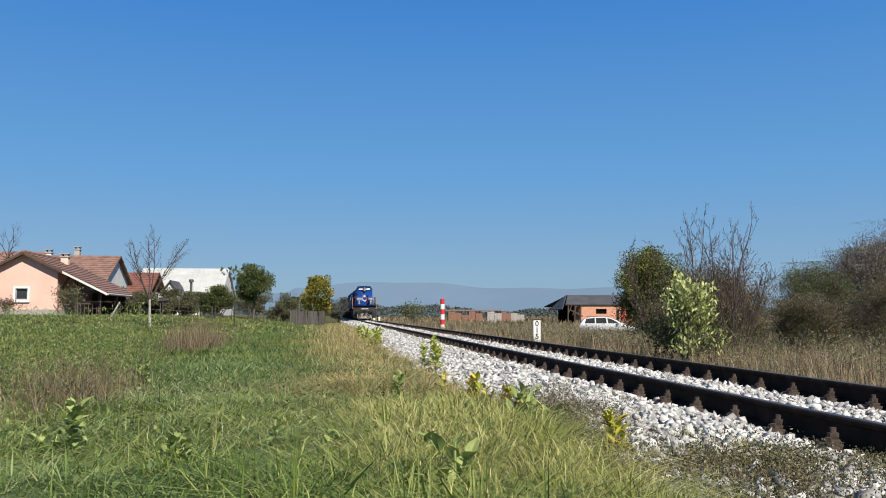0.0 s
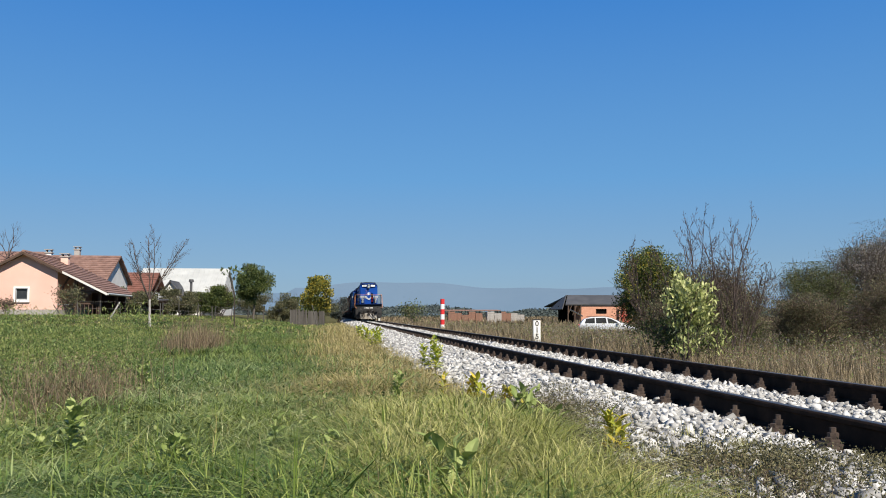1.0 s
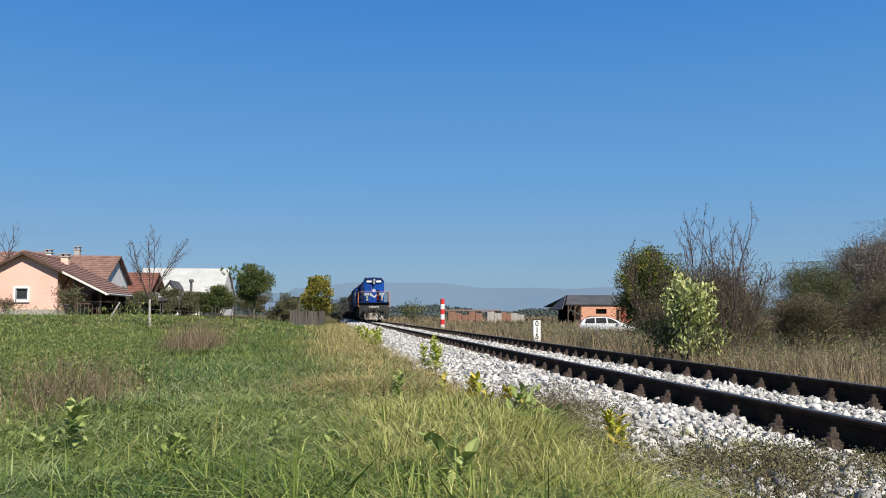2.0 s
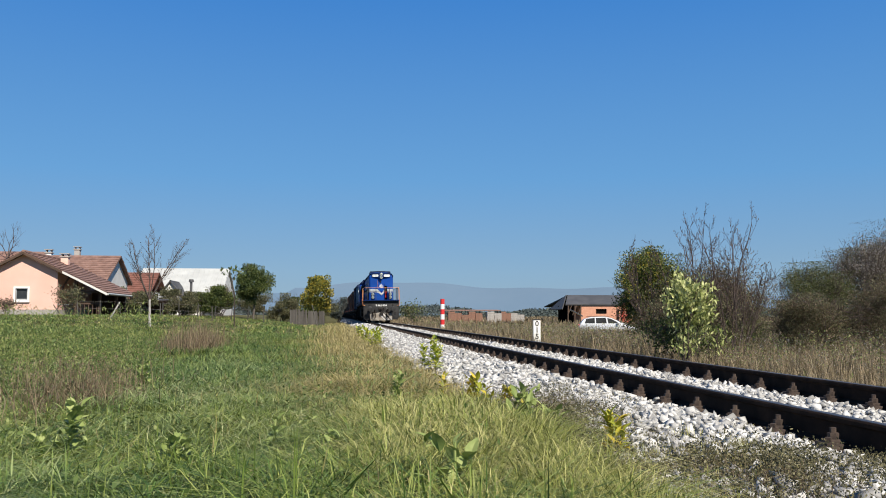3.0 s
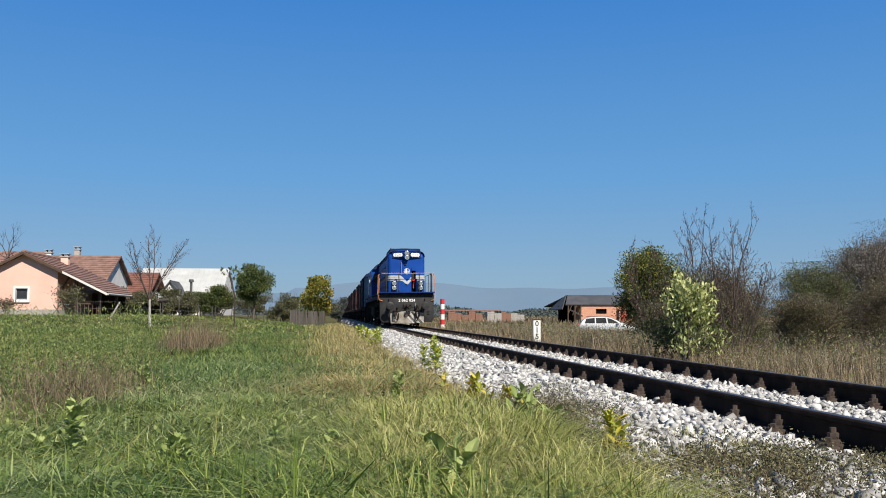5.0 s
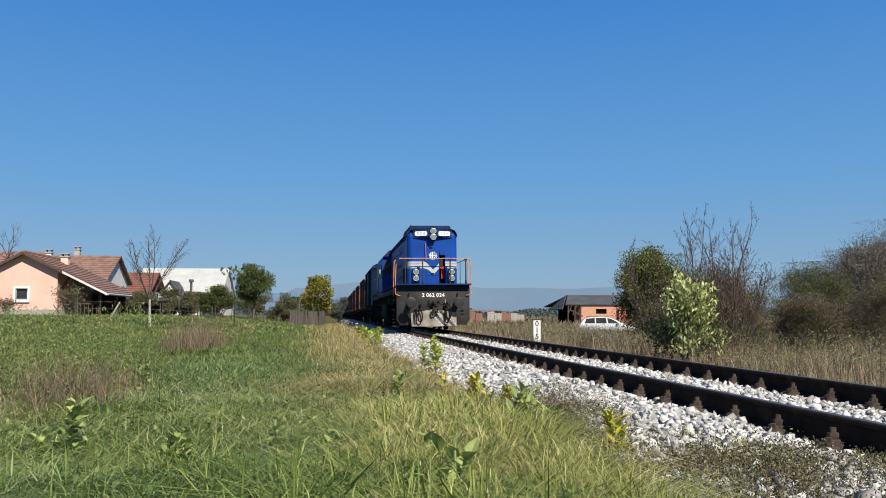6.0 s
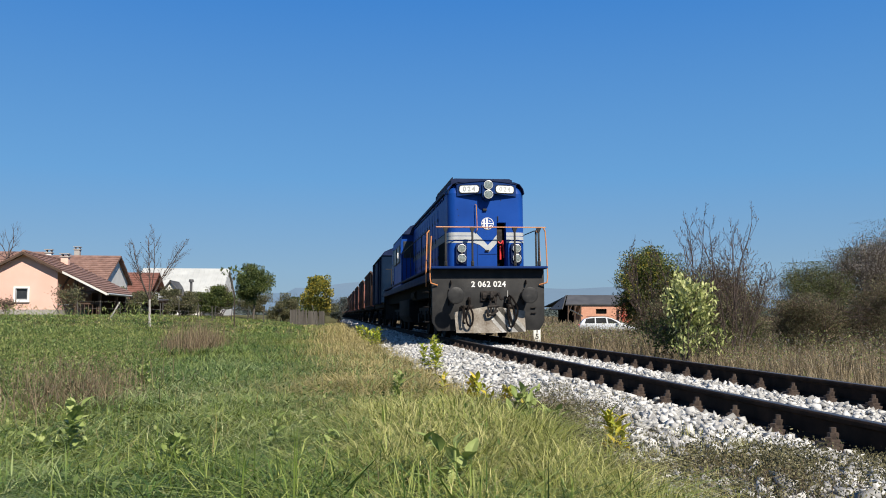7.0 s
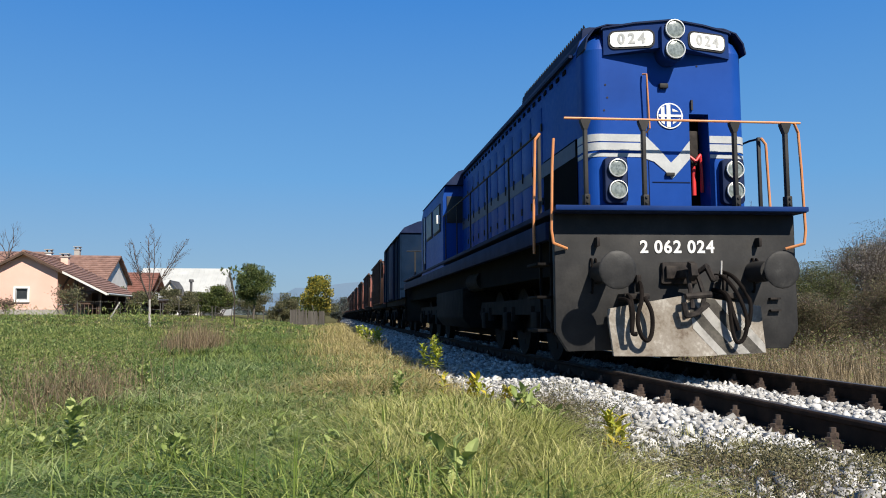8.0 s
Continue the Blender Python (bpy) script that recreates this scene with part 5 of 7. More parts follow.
    blades("pale_strands", x, y, rng.uniform(0.12, 0.26, n), (0.0028 + 0.00035 * y) * rng.uniform(0.7, 1.3, n), M["pale_strand"], label="pale long grass strands arching over the near grass", bend=rng.uniform(0.8, 2.4, n), z=ground_z(x, y) + rng.uniform(0, 0.08, n))
    # straw lying in the near grass
    n = 2600
    y = 1.9 + 9 * rng.random(n) ** 1.2
    x = (-0.72 * y - 1) + (EDGE - 0.3 + 0.72 * y + 1) * rng.random(n)
    blades("straw", x, y, rng.uniform(0.10, 0.26, n), 0.004 + 0.0006 * y, M["dry"], 1.4, "dry straw stalks lying across the green grass")
    # tall seed stalks far down the edge
    n = 3200
    y = 9 + 45 * rng.random(n)
    x = rng.normal(0.35, 0.7, n)
    k = x < EDGE
    blades("seed_stalks", x[k], y[k], rng.uniform(0.2, 0.45, k.sum()), 0.0025 + 0.00022 * y[k], M["dry"], 0.8, "tall dry seed stalks along the line")
    # rank leafy weeds over the farther meadow
    n = 5500
    c = rng.integers(0, 420, n)
    cy = 8.5 + 26 * rng.random(420)
    cx = -0.9 - (0.62 * cy) * rng.random(420) ** 0.8
    ch = rng.uniform(0.22, 0.5, 420)
    x, y = cx[c] + rng.normal(0, 0.16, n), cy[c] + rng.normal(0, 0.2, n)
    P = np.stack([x, y, ground_z(x, y) + ch[c] * rng.random(n) ** 0.7], 1)
    o = leaf_cloud("rank_weeds", P, np.array([0, 0, 1.3]), 0.036, M["herb"], None, 0.2)
    tagged(o, "rank leafy weeds standing over the farther meadow", "weeds", kind="stuff")
    # taller leafy weeds to the side
    n = 36000
    c = rng.integers(0, 150, n)
    cy = 8.8 + 8 * rng.random(150)
    cx = -0.20 * cy - 0.30 * cy * rng.random(150) ** 0.8
    ch = rng.uniform(0.5, 1.0, 150)
    h = ch[c] * rng.random(n)
    stem = rng.integers(0, 4, n) * 1.57 + c
    wide = 0.05 + 0.12 * h / ch[c]
    x, y = cx[c] + np.cos(stem) * wide + rng.normal(0, 0.035, n), cy[c] + np.sin(stem) * wide + rng.normal(0, 0.035, n)
    o = leaf_cloud("side_weeds", np.stack([x, y, ground_z(x, y) + h], 1), np.array([0, 0, 1.0]), 0.042, M["herb"], None, 0.22)
    tagged(o, "tall leafy green weeds at the side of the meadow", "weeds", kind="stuff")
    # brown stands of dead weeds
    n = 2600
    c = rng.choice(4, n, p=(0.33, 0.37, 0.10, 0.20))
    cx, cy, sx, sy, hh = np.array([-3.2, -2.2, -3.05, -3.7]), np.array([20.5, 7.7, 9.4, 22.5]), np.array([0.26, 0.24, 0.36, 0.5]), np.array([1.4, 0.85, 1.0, 2.0]), np.array([0.85, 0.5, 0.6, 0.5])
    x, y = cx[c] + rng.normal(0, 1, n) * sx[c], cy[c] + rng.normal(0, 1, n) * sy[c]
    blades("dead_weeds", x, y, hh[c] * rng.uniform(0.3, 1.15, n), 0.003 + 0.0003 * y, M["purple"], 0.6, "stand of dead reddish brown weeds in the meadow", "weeds")
    n = 5500
    c = rng.choice(4, n, p=(0.35, 0.40, 0.10, 0.15))
    x, y = cx[c] + rng.normal(0, 1.1, n) * sx[c], cy[c] + rng.normal(0, 1, n) * sy[c]
    o = leaf_cloud("dead_leaves", np.stack([x, y, ground_z(x, y) + hh[c] * rng.random(n)], 1), np.array([0, 0, 0.4]), 0.022, M["purple"], None, 0.4)
    tagged(o, "withered brown leaves on dead weeds in the meadow", "weeds", kind="stuff")
    # low dark weeds creeping over the stones
    n = 22000
    c = rng.integers(0, 130, n)
    cy = 2.6 + 5.0 * rng.random(130) ** 1.25
    cx = 1.22 + rng.random(130) * np.clip(1.3 - 0.28 * (cy - 2.6), 0.4, 1.3)
    cx[:34], cy[:34] = rng.normal(1.72, 0.15, 34), rng.normal(6.3, 0.55, 34)
    cx[34:104], cy[34:104] = rng.normal(2.12, 0.32, 70), rng.normal(3.8, 0.38, 70)
    x, y = cx[c] + rng.normal(0, 0.065, n), cy[c] + rng.normal(0, 0.075, n)
    zz = np.maximum(bed_z(x), ground_z(x, y))
    tall = rng.uniform(0.4, 1.7, 130) * np.where(cx > 2.05, 0.6, 1.0)
    blades("creeping_weeds", x, y, rng.uniform(0.06, 0.17, n) * tall[c], rng.uniform(0.002, 0.0045, n), M["purple"], 1.1, "low withered brownish weeds creeping over the stones", "weeds", z=zz)
    n = 46000
    c = rng.integers(0, 130, n)
    x, y = cx[c] + rng.normal(0, 0.085, n), cy[c] + rng.normal(0, 0.095, n)
    zz = np.maximum(bed_z(x), ground_z(x, y))
    P = np.stack([x, y, zz + rng.uniform(0.03, 0.17, n) * tall[c]], 1)
    o = leaf_cloud("creeping_leaves", P, np.array([0, 0, 0.5]), 0.0155, M["weed_dark"], None, 0.5)
    tagged(o, "small dark leaves of creeping weeds on the ballast", "weeds", kind="stuff")
    n = 2600
    c = rng.integers(0, 26, n)
    gx, gy = rng.uniform(1.25, 2.3, 26), rng.uniform(2.8, 5.2, 26)
    x, y = gx[c] + rng.normal(0, 0.05, n), gy[c] + rng.normal(0, 0.05, n)
    blades("ballast_grass", x, y, rng.uniform(0.08, 0.2, n), rng.uniform(0.003, 0.006, n), M["tuft"], 0.8, "sparse grass tufts growing through the stones", z=np.maximum(bed_z(x), ground_z(x, y)))
    # rough herbs mixed into the near grass
    n = 11000
    y = 1.9 + 9 * rng.random(n) ** 1.1
    x = (-0.72 * y - 1) + (EDGE - 0.3 + 0.72 * y + 1) * rng.random(n)
    m = patch(x, y, 2.3, 9) > 0.52
    x, y = x[m], y[m]
    P = np.stack([x, y, ground_z(x, y) + rng.uniform(0.04, 0.22, len(x))], 1)
    o = leaf_cloud("meadow_herbs", P, np.array([0, 0, 0.5]), 0.035, M["herb"], None, 0.55)
    tagged(o, "small-leaved herbs growing among the grass", "weeds", kind="stuff")
    # beyond the line: tall brown weeds, greener close to the stones
    for key, name, label, n, hh in (("brown", "tall_brown_weeds", "tall withered brown weeds beyond the line", 90000, 0.72), ("straw", "straw_grass", "straw-coloured tall grass beyond the line", 38000, 0.6), ("grass", "verge_grass", "green grass on the far verge", 9000, 0.35)):
        t = rng.random(n) ** (1.3 if key != "grass" else 1.1)
        y = 3 + 90 * t
        x = 5.2 + (0.75 * y + 7) * rng.random(n) ** (1.2 if key != "grass" else 2.2)
        m = ~((np.abs(x - 6.45) < 0.4) & (y > 19) & (y < 26.2))
        x, y = x[m], y[m]
        n = len(x)
        low = 0.35 + 0.65 * smooth((x - 5.4) / 1.6)
        root = np.where(x < 6.7, np.maximum(bed_z(x), ground_z(x, y)), ground_z(x, y))
        blades(name, x, y, hh * low * rng.uniform(0.4, 1.2, n) * (0.6 + 0.6 * patch(x, y, 0.8, 2)), (0.003 + 0.00045 * y) * rng.uniform(0.5, 1.4, n), M[key], 1.0, label, z=root)
    for key, name, label, n, size in (("brown", "seed_heads", "fluffy brown seed heads of the weeds beyond the line", 60000, 0.02), ("grey_leaf", "seed_fluff", "pale grey seed fluff on the weeds beyond the line", 26000, 0.018), ("herb", "verge_herbs", "dull green herbs among the weeds beyond the line", 30000, 0.024)):
        y = 8 + 60 * rng.random(n) ** 1.5
        x = 6.6 + (0.6 * y + 4) * rng.random(n) ** 1.2
        top = 0.75 * (0.4 + 0.7 * patch(x, y, 0.8, 2))
        P = np.stack([x, y, ground_z(x, y) + top * rng.uniform(0.35, 1.1, n)], 1)
        o = leaf_cloud(name, P, np.array([0, 0, 0.5]), size + 0.0008 * y, M[key], None, 0.5)
        tagged(o, label, "weeds", kind="stuff")
    n = 26000
    y = 60 + 260 * rng.random(n)
    x = 7 + (0.8 * y) * rng.random(n)
    blades("far_field_weeds", x, y, rng.uniform(0.4, 1.0, n), 0.05 + 0.001 * y, M["brown"], 0.4, "far field of withered brown weeds")


M["tuft"] = leafy("tufted grass", [(0.18, 0.205, 0.05), (0.33, 0.345, 0.10), (0.52, 0.49, 0.22)], 0.6, 0.3)
M["tangle"] = leafy("tangled grass blade", [(0.095, 0.145, 0.044), (0.18, 0.25, 0.083), (0.325, 0.38, 0.165)], 0.8, 0.4)
M["pale_strand"] = leafy("pale grass strand", [(0.24, 0.30, 0.11), (0.38, 0.43, 0.19), (0.55, 0.56, 0.31)], 1.0, 0.3)
M["herb"] = leafy("meadow herb", [(0.078, 0.125, 0.034), (0.15, 0.205, 0.06), (0.25, 0.285, 0.10)], 0.7, 0.35)
M["weed_dark"] = leafy("dark creeping leaf", [(0.06, 0.06, 0.03), (0.12, 0.11, 0.055), (0.21, 0.19, 0.10)], 1.5, 0.35)


def weeds():
    pale = "pale green broad-leaved weed standing in the grass"
    for x, y, h, n, l in ((-1.45, 4.9, 0.38, 26, 0.13), (-1.52, 4.8, 0.22, 14, 0.12), (-0.74, 4.5, 0.26, 24, 0.13), (-0.62, 4.45, 0.16, 14, 0.12), (-0.36, 5.2, 0.26, 12, 0.11), (0.0, 4.75, 0.22, 22, 0.11), (-0.15, 5.6, 0.2, 18, 0.10),
                          (0.49, 3.42, 0.36, 18, 0.17), (0.42, 3.35, 0.22, 12, 0.15), (-1.92, 9.2, 0.34, 20, 0.13), (0.52, 7.0, 0.40, 30, 0.11), (-2.3, 5.4, 0.24, 14, 0.10), (0.1, 4.3, 0.16, 12, 0.09)):
        weed_plant(x, y, h, int(n * 1.8), l * 0.76, "weed", pale, 0.62, low=0.15)
    for x, y, h, n, l in ((1.24, 7.3, 0.32, 60, 0.11), (1.18, 7.1, 0.26, 40, 0.10), (1.40, 6.9, 0.26, 60, 0.10), (1.50, 6.5, 0.18, 26, 0.08), (1.33, 7.0, 0.2, 30, 0.08), (1.64, 4.75, 0.26, 60, 0.10), (1.58, 4.65, 0.2, 50, 0.09), (1.10, 8.2, 0.28, 24, 0.09)):
        weed_plant(x, y, h, n, l, "yellow_leaf", "yellowing broad-leaved weed at the edge of the ballast", 0.5)
    for x, y, h, n, l in ((1.36, 5.9, 0.42, 18, 0.12), (1.30, 5.8, 0.34, 14, 0.12), (1.44, 5.6, 0.30, 14, 0.11)):
        weed_plant(x, y, h - 0.1, int(n * 2.8), l * 1.2, "weed", "tall green weed at the edge of the ballast", 0.42)
    for x, y, h in ((1.40, 12.1, 0.46), (1.50, 12.2, 0.40), (1.34, 12.25, 0.34), (1.45, 11.95, 0.30)):
        weed_plant(x, y, h, 46, 0.12, "sprig", "bright yellow-green sapling on the ballast shoulder", 0.42, 0.08)
    for x, y in ((1.12, 22.5), (1.0, 25.0), (1.3, 24.0), (0.9, 29)):
        weed_plant(x, y, 0.42, 56, 0.2, "sprig", "yellow-green sapling among the dry grass", 0.42)


M["sprig"] = leafy("bright sapling leaf", [(0.30, 0.37, 0.045), (0.48, 0.52, 0.075), (0.64, 0.60, 0.13)], 3, 0.3, 0.4, vary="object")


def trees():
    # beyond the line
    tree("round_bush", 9.22, 23.3, 3.3, "dense dark green round bush beyond the line", "bush", 56000, 0.055, "green", "twig", stems=5, trunk=0.12, r0=0.03, depth=3, scatter=0.22, width=2.2, second=("yellow", 0.16), fill=(70, 0.2))
    thin_lab = "tall nearly leafless shrub with thin upright branches"
    for x, y, h, w, st, ln in ((9.95, 20.0, 4.1, 2.2, 6, 0.1), (9.25, 20.4, 4.0, 1.8, 6, -0.2), (8.5, 21.4, 3.3, 1.6, 5, -0.5), (10.5, 20.6, 2.8, 1.7, 5, 0.4)):
        fan_shrub(x, y, h, w, st, thin_lab, 300, ln)
    tree("rusty_shrub", 10.5, 22.0, 2.9, "brownish autumn shrub with thin twigs", "shrub", 11000, 0.055, "rusty", "twig", stems=6, trunk=0.1, r0=0.018, depth=3, scatter=0.2, width=2.4, second=("olive", 0.4))
    tree("rusty_shrub", 9.1, 20.9, 1.9, "brownish autumn shrub with thin twigs", "shrub", 8000, 0.055, "olive", "twig", stems=6, trunk=0.1, r0=0.016, depth=3, scatter=0.2, width=2.2, second=("rusty", 0.4))
    tree("pale_sapling", 6.27, 14.4, 1.66, "sunlit pale yellow-green sapling with large leaves", "sapling", 3000, 0.10, "bright", "twig", stems=9, trunk=0.1, r0=0.012, depth=2, spread=0.25, up=0.4, scatter=0.08, width=0.56, slim=0.36, droop=-0.5)
    tree("pale_sapling", 6.95, 14.7, 0.8, "low pale green sapling among the weeds", "sapling", 220, 0.09, "bright", "twig", stems=4, trunk=0.1, r0=0.01, depth=2, spread=0.3, up=0.4, scatter=0.08, width=0.6, slim=0.36, droop=-0.5)
    tree("dark_bramble", 6.35, 15.0, 0.85, "dark bramble bush at the foot of the sapling", "bush", 1900, 0.06, "green", "twig", stems=6, trunk=0.1, r0=0.012, depth=2, scatter=0.12, width=1.1)
    for x, y, h, w, m, s, n, lab in ((17.4, 28.5, 3.45, 2.7, "olive", ("green", 0.35), 11000, "large dull green bush in a hedgerow"), (20.3, 29.4, 4.3, 3.4, "olive", ("rusty", 0.45), 12000, "tall brownish bush in a hedgerow"),
                                     (21.5, 30, 4.9, 4.5, "rusty", ("olive", 0.5), 12000, "tall brownish bush in a hedgerow"), (25.5, 31, 4.8, 5, "olive", ("rusty", 0.3), 9000, "tall brownish bush in a hedgerow"),
                                     (14.2, 23.5, 2.1, 2.6, "rusty", ("olive", 0.5), 7000, "low brown bush before the hedgerow"), (16.6, 23.0, 2.5, 3.0, "olive", ("rusty", 0.6), 8000, "low brown bush before the hedgerow"),
                                     (12.6, 25.5, 2.3, 2.6, "olive", ("green", 0.4), 6000, "low green bush before the hedgerow"), (18.8, 22.0, 2.6, 3.0, "rusty", ("olive", 0.4), 8000, "low brown bush before the hedgerow")):
        tree("hedge_bush", x, y, h, lab, "bush", int(n * 5.2), 0.046, m, "twig", stems=7, trunk=0.1, r0=0.022, depth=3, scatter=0.3, width=w, second=s, group="bushes of the hedgerow", fill=(64, 0.03))
    for x, y, h in ((19.3, 28.6, 4.2), (20.6, 28.4, 4.6), (22.2, 28.5, 4.9), (21.2, 27.6, 4.4)):
        tree("bare_shrub", x, y, h, "greyish bare shrub rising over the hedgerow", "shrub", 5200, 0.06, "grey_leaf", "twig", stems=6, trunk=0.1, r0=0.016, depth=3, spread=0.4, up=0.3, scatter=0.07, width=2.4)
    tree("small_bush", 6.7, 68, 2.0, "small green bush close to the far track", "bush", 700, 0.16, "green", stems=5, trunk=0.1, r0=0.03, depth=2, scatter=0.25, width=1.7, second=("olive", 0.3))
    # meadow side
    fan_shrub(-7.95, 38.0, 4.3, 3.0, 6, "young bare fruit tree with limewashed trunk", 260, 0.0, "limewashed_tree", "tree", "", 1.2, 0.03)
    tree("yellow_tree", -0.95, 69, 4.3, "leaning tree with dense yellow-green autumn leaves", "tree", 11000, 0.14, "yellow", trunk=0.3, r0=0.06, depth=3, scatter=0.28, width=2.8, lean=(-0.1, 0), second=("green", 0.4), fill=(24, 0.2))
    tree("green_tree", -6.8, 74, 4.9, "round dark green fruit tree", "tree", 18000, 0.13, "green", trunk=0.1, r0=0.1, depth=3, scatter=0.38, width=3.0, fill=(34, 0.22))
    tree("thin_sapling", -4.9, 43, 3.2, "thin sapling with a few leaves at its tips", "tree", 60, 0.2, "green", "twig", trunk=0.5, r0=0.025, depth=1, spread=0.6, scatter=0.08, width=1.4)
    tree("bare_tree", -26.0, 70, 7.6, "bare tree rising behind the pink house", "tree", 0, 0.1, "rusty", "twig", trunk=0.4, r0=0.1, depth=3, spread=0.4, up=0.25, width=3)
    tree("ornamental_shrub", -16.5, 55.5, 1.9, "drooping greyish shrub before the porch", "shrub", 900, 0.14, "olive", "twig", stems=4, trunk=0.1, r0=0.03, depth=2, scatter=0.16, width=1.5)
    tree("red_shrub", -19.6, 54, 1.1, "low reddish shrub at the house wall", "shrub", 600, 0.12, "rusty", "twig", stems=5, trunk=0.1, r0=0.02, depth=2, scatter=0.16, width=1.6)
    for x, y, h, w, m, n in ((-14.0, 64, 1.9, 2.6, "olive", 1200), (-11.4, 66, 1.9, 3.0, "olive", 1300), (-9.3, 70, 2.7, 3.0, "green", 1400), (-4.6, 76, 2.6, 3.4, "olive", 1300), (-2.6, 80, 2.9, 3.4, "green", 1400), (0.6, 96, 3.2, 3.4, "far", 1100), (-10.5, 80, 3.2, 4, "olive", 1200), (-17.0, 68, 2.4, 2.4, "olive", 900), (-10.6, 71, 2.3, 2.6, "green", 1300), (-7.6, 82, 3.0, 3.6, "olive", 1300), (-1.0, 84, 2.7, 3.2, "olive", 1200), (-14.4, 78, 2.6, 3.0, "olive", 1000)):
        tree("garden_bush", x, y, h, "grey-green garden bush behind the meadow", "bush", n * 6, 0.13, m, "twig", stems=6, trunk=0.05, r0=0.03, depth=2, scatter=0.4, width=w, group="garden bushes", fill=(16, 0.05))


def far_woods():
    n = 70000
    a = rng.uniform(-0.62, 0.78, n)
    d = rng.uniform(330, 460, n)
    x, y = np.sin(a) * d, np.cos(a) * d
    h = (4.0 + 1.3 * np.sin(a * 19 + 0.5) + 0.7 * np.sin(a * 53 + 1) + 0.35 * np.sin(a * 170)) * rng.random(n) ** 0.6
    o = leaf_cloud("far_woods", np.stack([x, y, h - 0.4], 1), np.array([0, 0, 0.3]), 0.95, M["far"], None, 0.7)
    tagged(o, "distant belt of trees along the horizon", "woods", kind="stuff")
    # hills on the horizon, the haze put into their blue colour
    az = np.linspace(-0.75, 0.95, 160)
    D = 3600
    top = 118 + 26 * np.sin(az * 7 + 1) + 10 * np.sin(az * 23) + 4 * np.sin(az * 61)
    top = np.where(az < -0.05, top * 0.8, top)
    co = np.concatenate([np.stack([np.sin(az) * D, np.cos(az) * D, 0 * az - 5], 1), np.stack([np.sin(az) * (D + 300), np.cos(az) * (D + 300), top], 1)])
    i = np.arange(159)
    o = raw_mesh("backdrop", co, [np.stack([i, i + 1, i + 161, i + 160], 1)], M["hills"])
    tagged(o, "low hills along the horizon, tinted blue for haze", "hills", kind="structure")


# flat blue base colour carries the haze of distance
M["hills"] = mat("haze-tinted hills", [(0.115, 0.175, 0.25), (0.125, 0.185, 0.26)], 1.0, scale=0.003, fine=0.02, bump=0, spec=0.0)
stones()
meadow()
weeds()
trees()
far_woods()


# ------------------------------------------------------------ houses beyond the meadow
def wall_with_window(bm, x0, x1, y0, y1, z0, z1, wx0, wx1, wz0, wz1):
    box(bm, x0, wx0, y0, y1, z0, z1)
    box(bm, wx1, x1, y0, y1, z0, z1)
    box(bm, wx0, wx1, y0, y1, z0, wz0)
    box(bm, wx0, wx1, y0, y1, wz1, z1)
    return bm


def window(parent, x0, x1, y, z0, z1, trim=0.12, cross=True):
    bm = B()
    for a, b, c, d in ((x0 - trim, x0, z0 - trim, z1 + trim), (x1, x1 + trim, z0 - trim, z1 + trim), (x0, x1, z1, z1 + trim), (x0, x1, z0 - trim, z0)):
        box(bm, a, b, y - 0.05, y + 0.02, c, d)
    w = part("window", bm, M["white"], parent, "white window surround")
    bm = B()
    for a, b, c, d in ((x0, x0 + 0.06, z0, z1), (x1 - 0.06, x1, z0, z1), (x0, x1, z1 - 0.06, z1), (x0, x1, z0, z0 + 0.06)):
        box(bm, a, b, y + 0.03, y + 0.09, c, d)
    part("frame", bm, M["frame_grey"], w)
    part("pane", box(B(), x0, x1, y + 0.1, y + 0.12, z0, z1), M["window_dark"], w)
    part("sill", box(B(), x0 - trim - 0.03, x1 + trim + 0.03, y - 0.12, y + 0.02, z0 - trim - 0.05, z0 - trim + 0.0), M["white"], w)
    return w


def roof_slope(parent, p0, p1, p2, p3, thick=0.12, rows=0, material="tiles", name="roof"):
    """A roof plane with corners p0, p1 (eave) and p2, p3 (ridge), with courses of tiles as raised strips."""
    bm = B()
    P = [Vector(p) for p in (p0, p1, p2, p3)]
    n = (P[1] - P[0]).cross(P[3] - P[0]).normalized()
    if n.z < 0:
        n = -n
    lo = [bm.verts.new(p - n * thick) for p in P]
    hi = [bm.verts.new(p) for p in P]
    bm.faces.new(lo), bm.faces.new(hi)
    for i in range(4):
        bm.faces.new((lo[i], lo[(i + 1) % 4], hi[(i + 1) % 4], hi[i]))
    courses = []
    for r in range(rows):
        t0, t1 = r / rows, (r + 1) / rows
        a, b = P[0].lerp(P[3], t0) + n * 0.05, P[1].lerp(P[2], t0) + n * 0.05
        c, d = P[1].lerp(P[2], t1) + n * 0.006, P[0].lerp(P[3], t1) + n * 0.006
        cb = B()
        q = [cb.verts.new(v) for v in (a, b, c, d, a - n * 0.05, b - n * 0.05)]
        cb.faces.new(q[:4])
        cb.faces.new((q[0], q[4], q[5], q[1]))
        bmesh.ops.recalc_face_normals(cb, faces=cb.faces[:])
        courses.append(cb)
    bmesh.ops.recalc_face_normals(bm, faces=bm.faces[:])
    roof = part(name, bm, M[material], parent)
    for cb in courses:
        part("tile_course", cb, M[material], roof)
    return roof


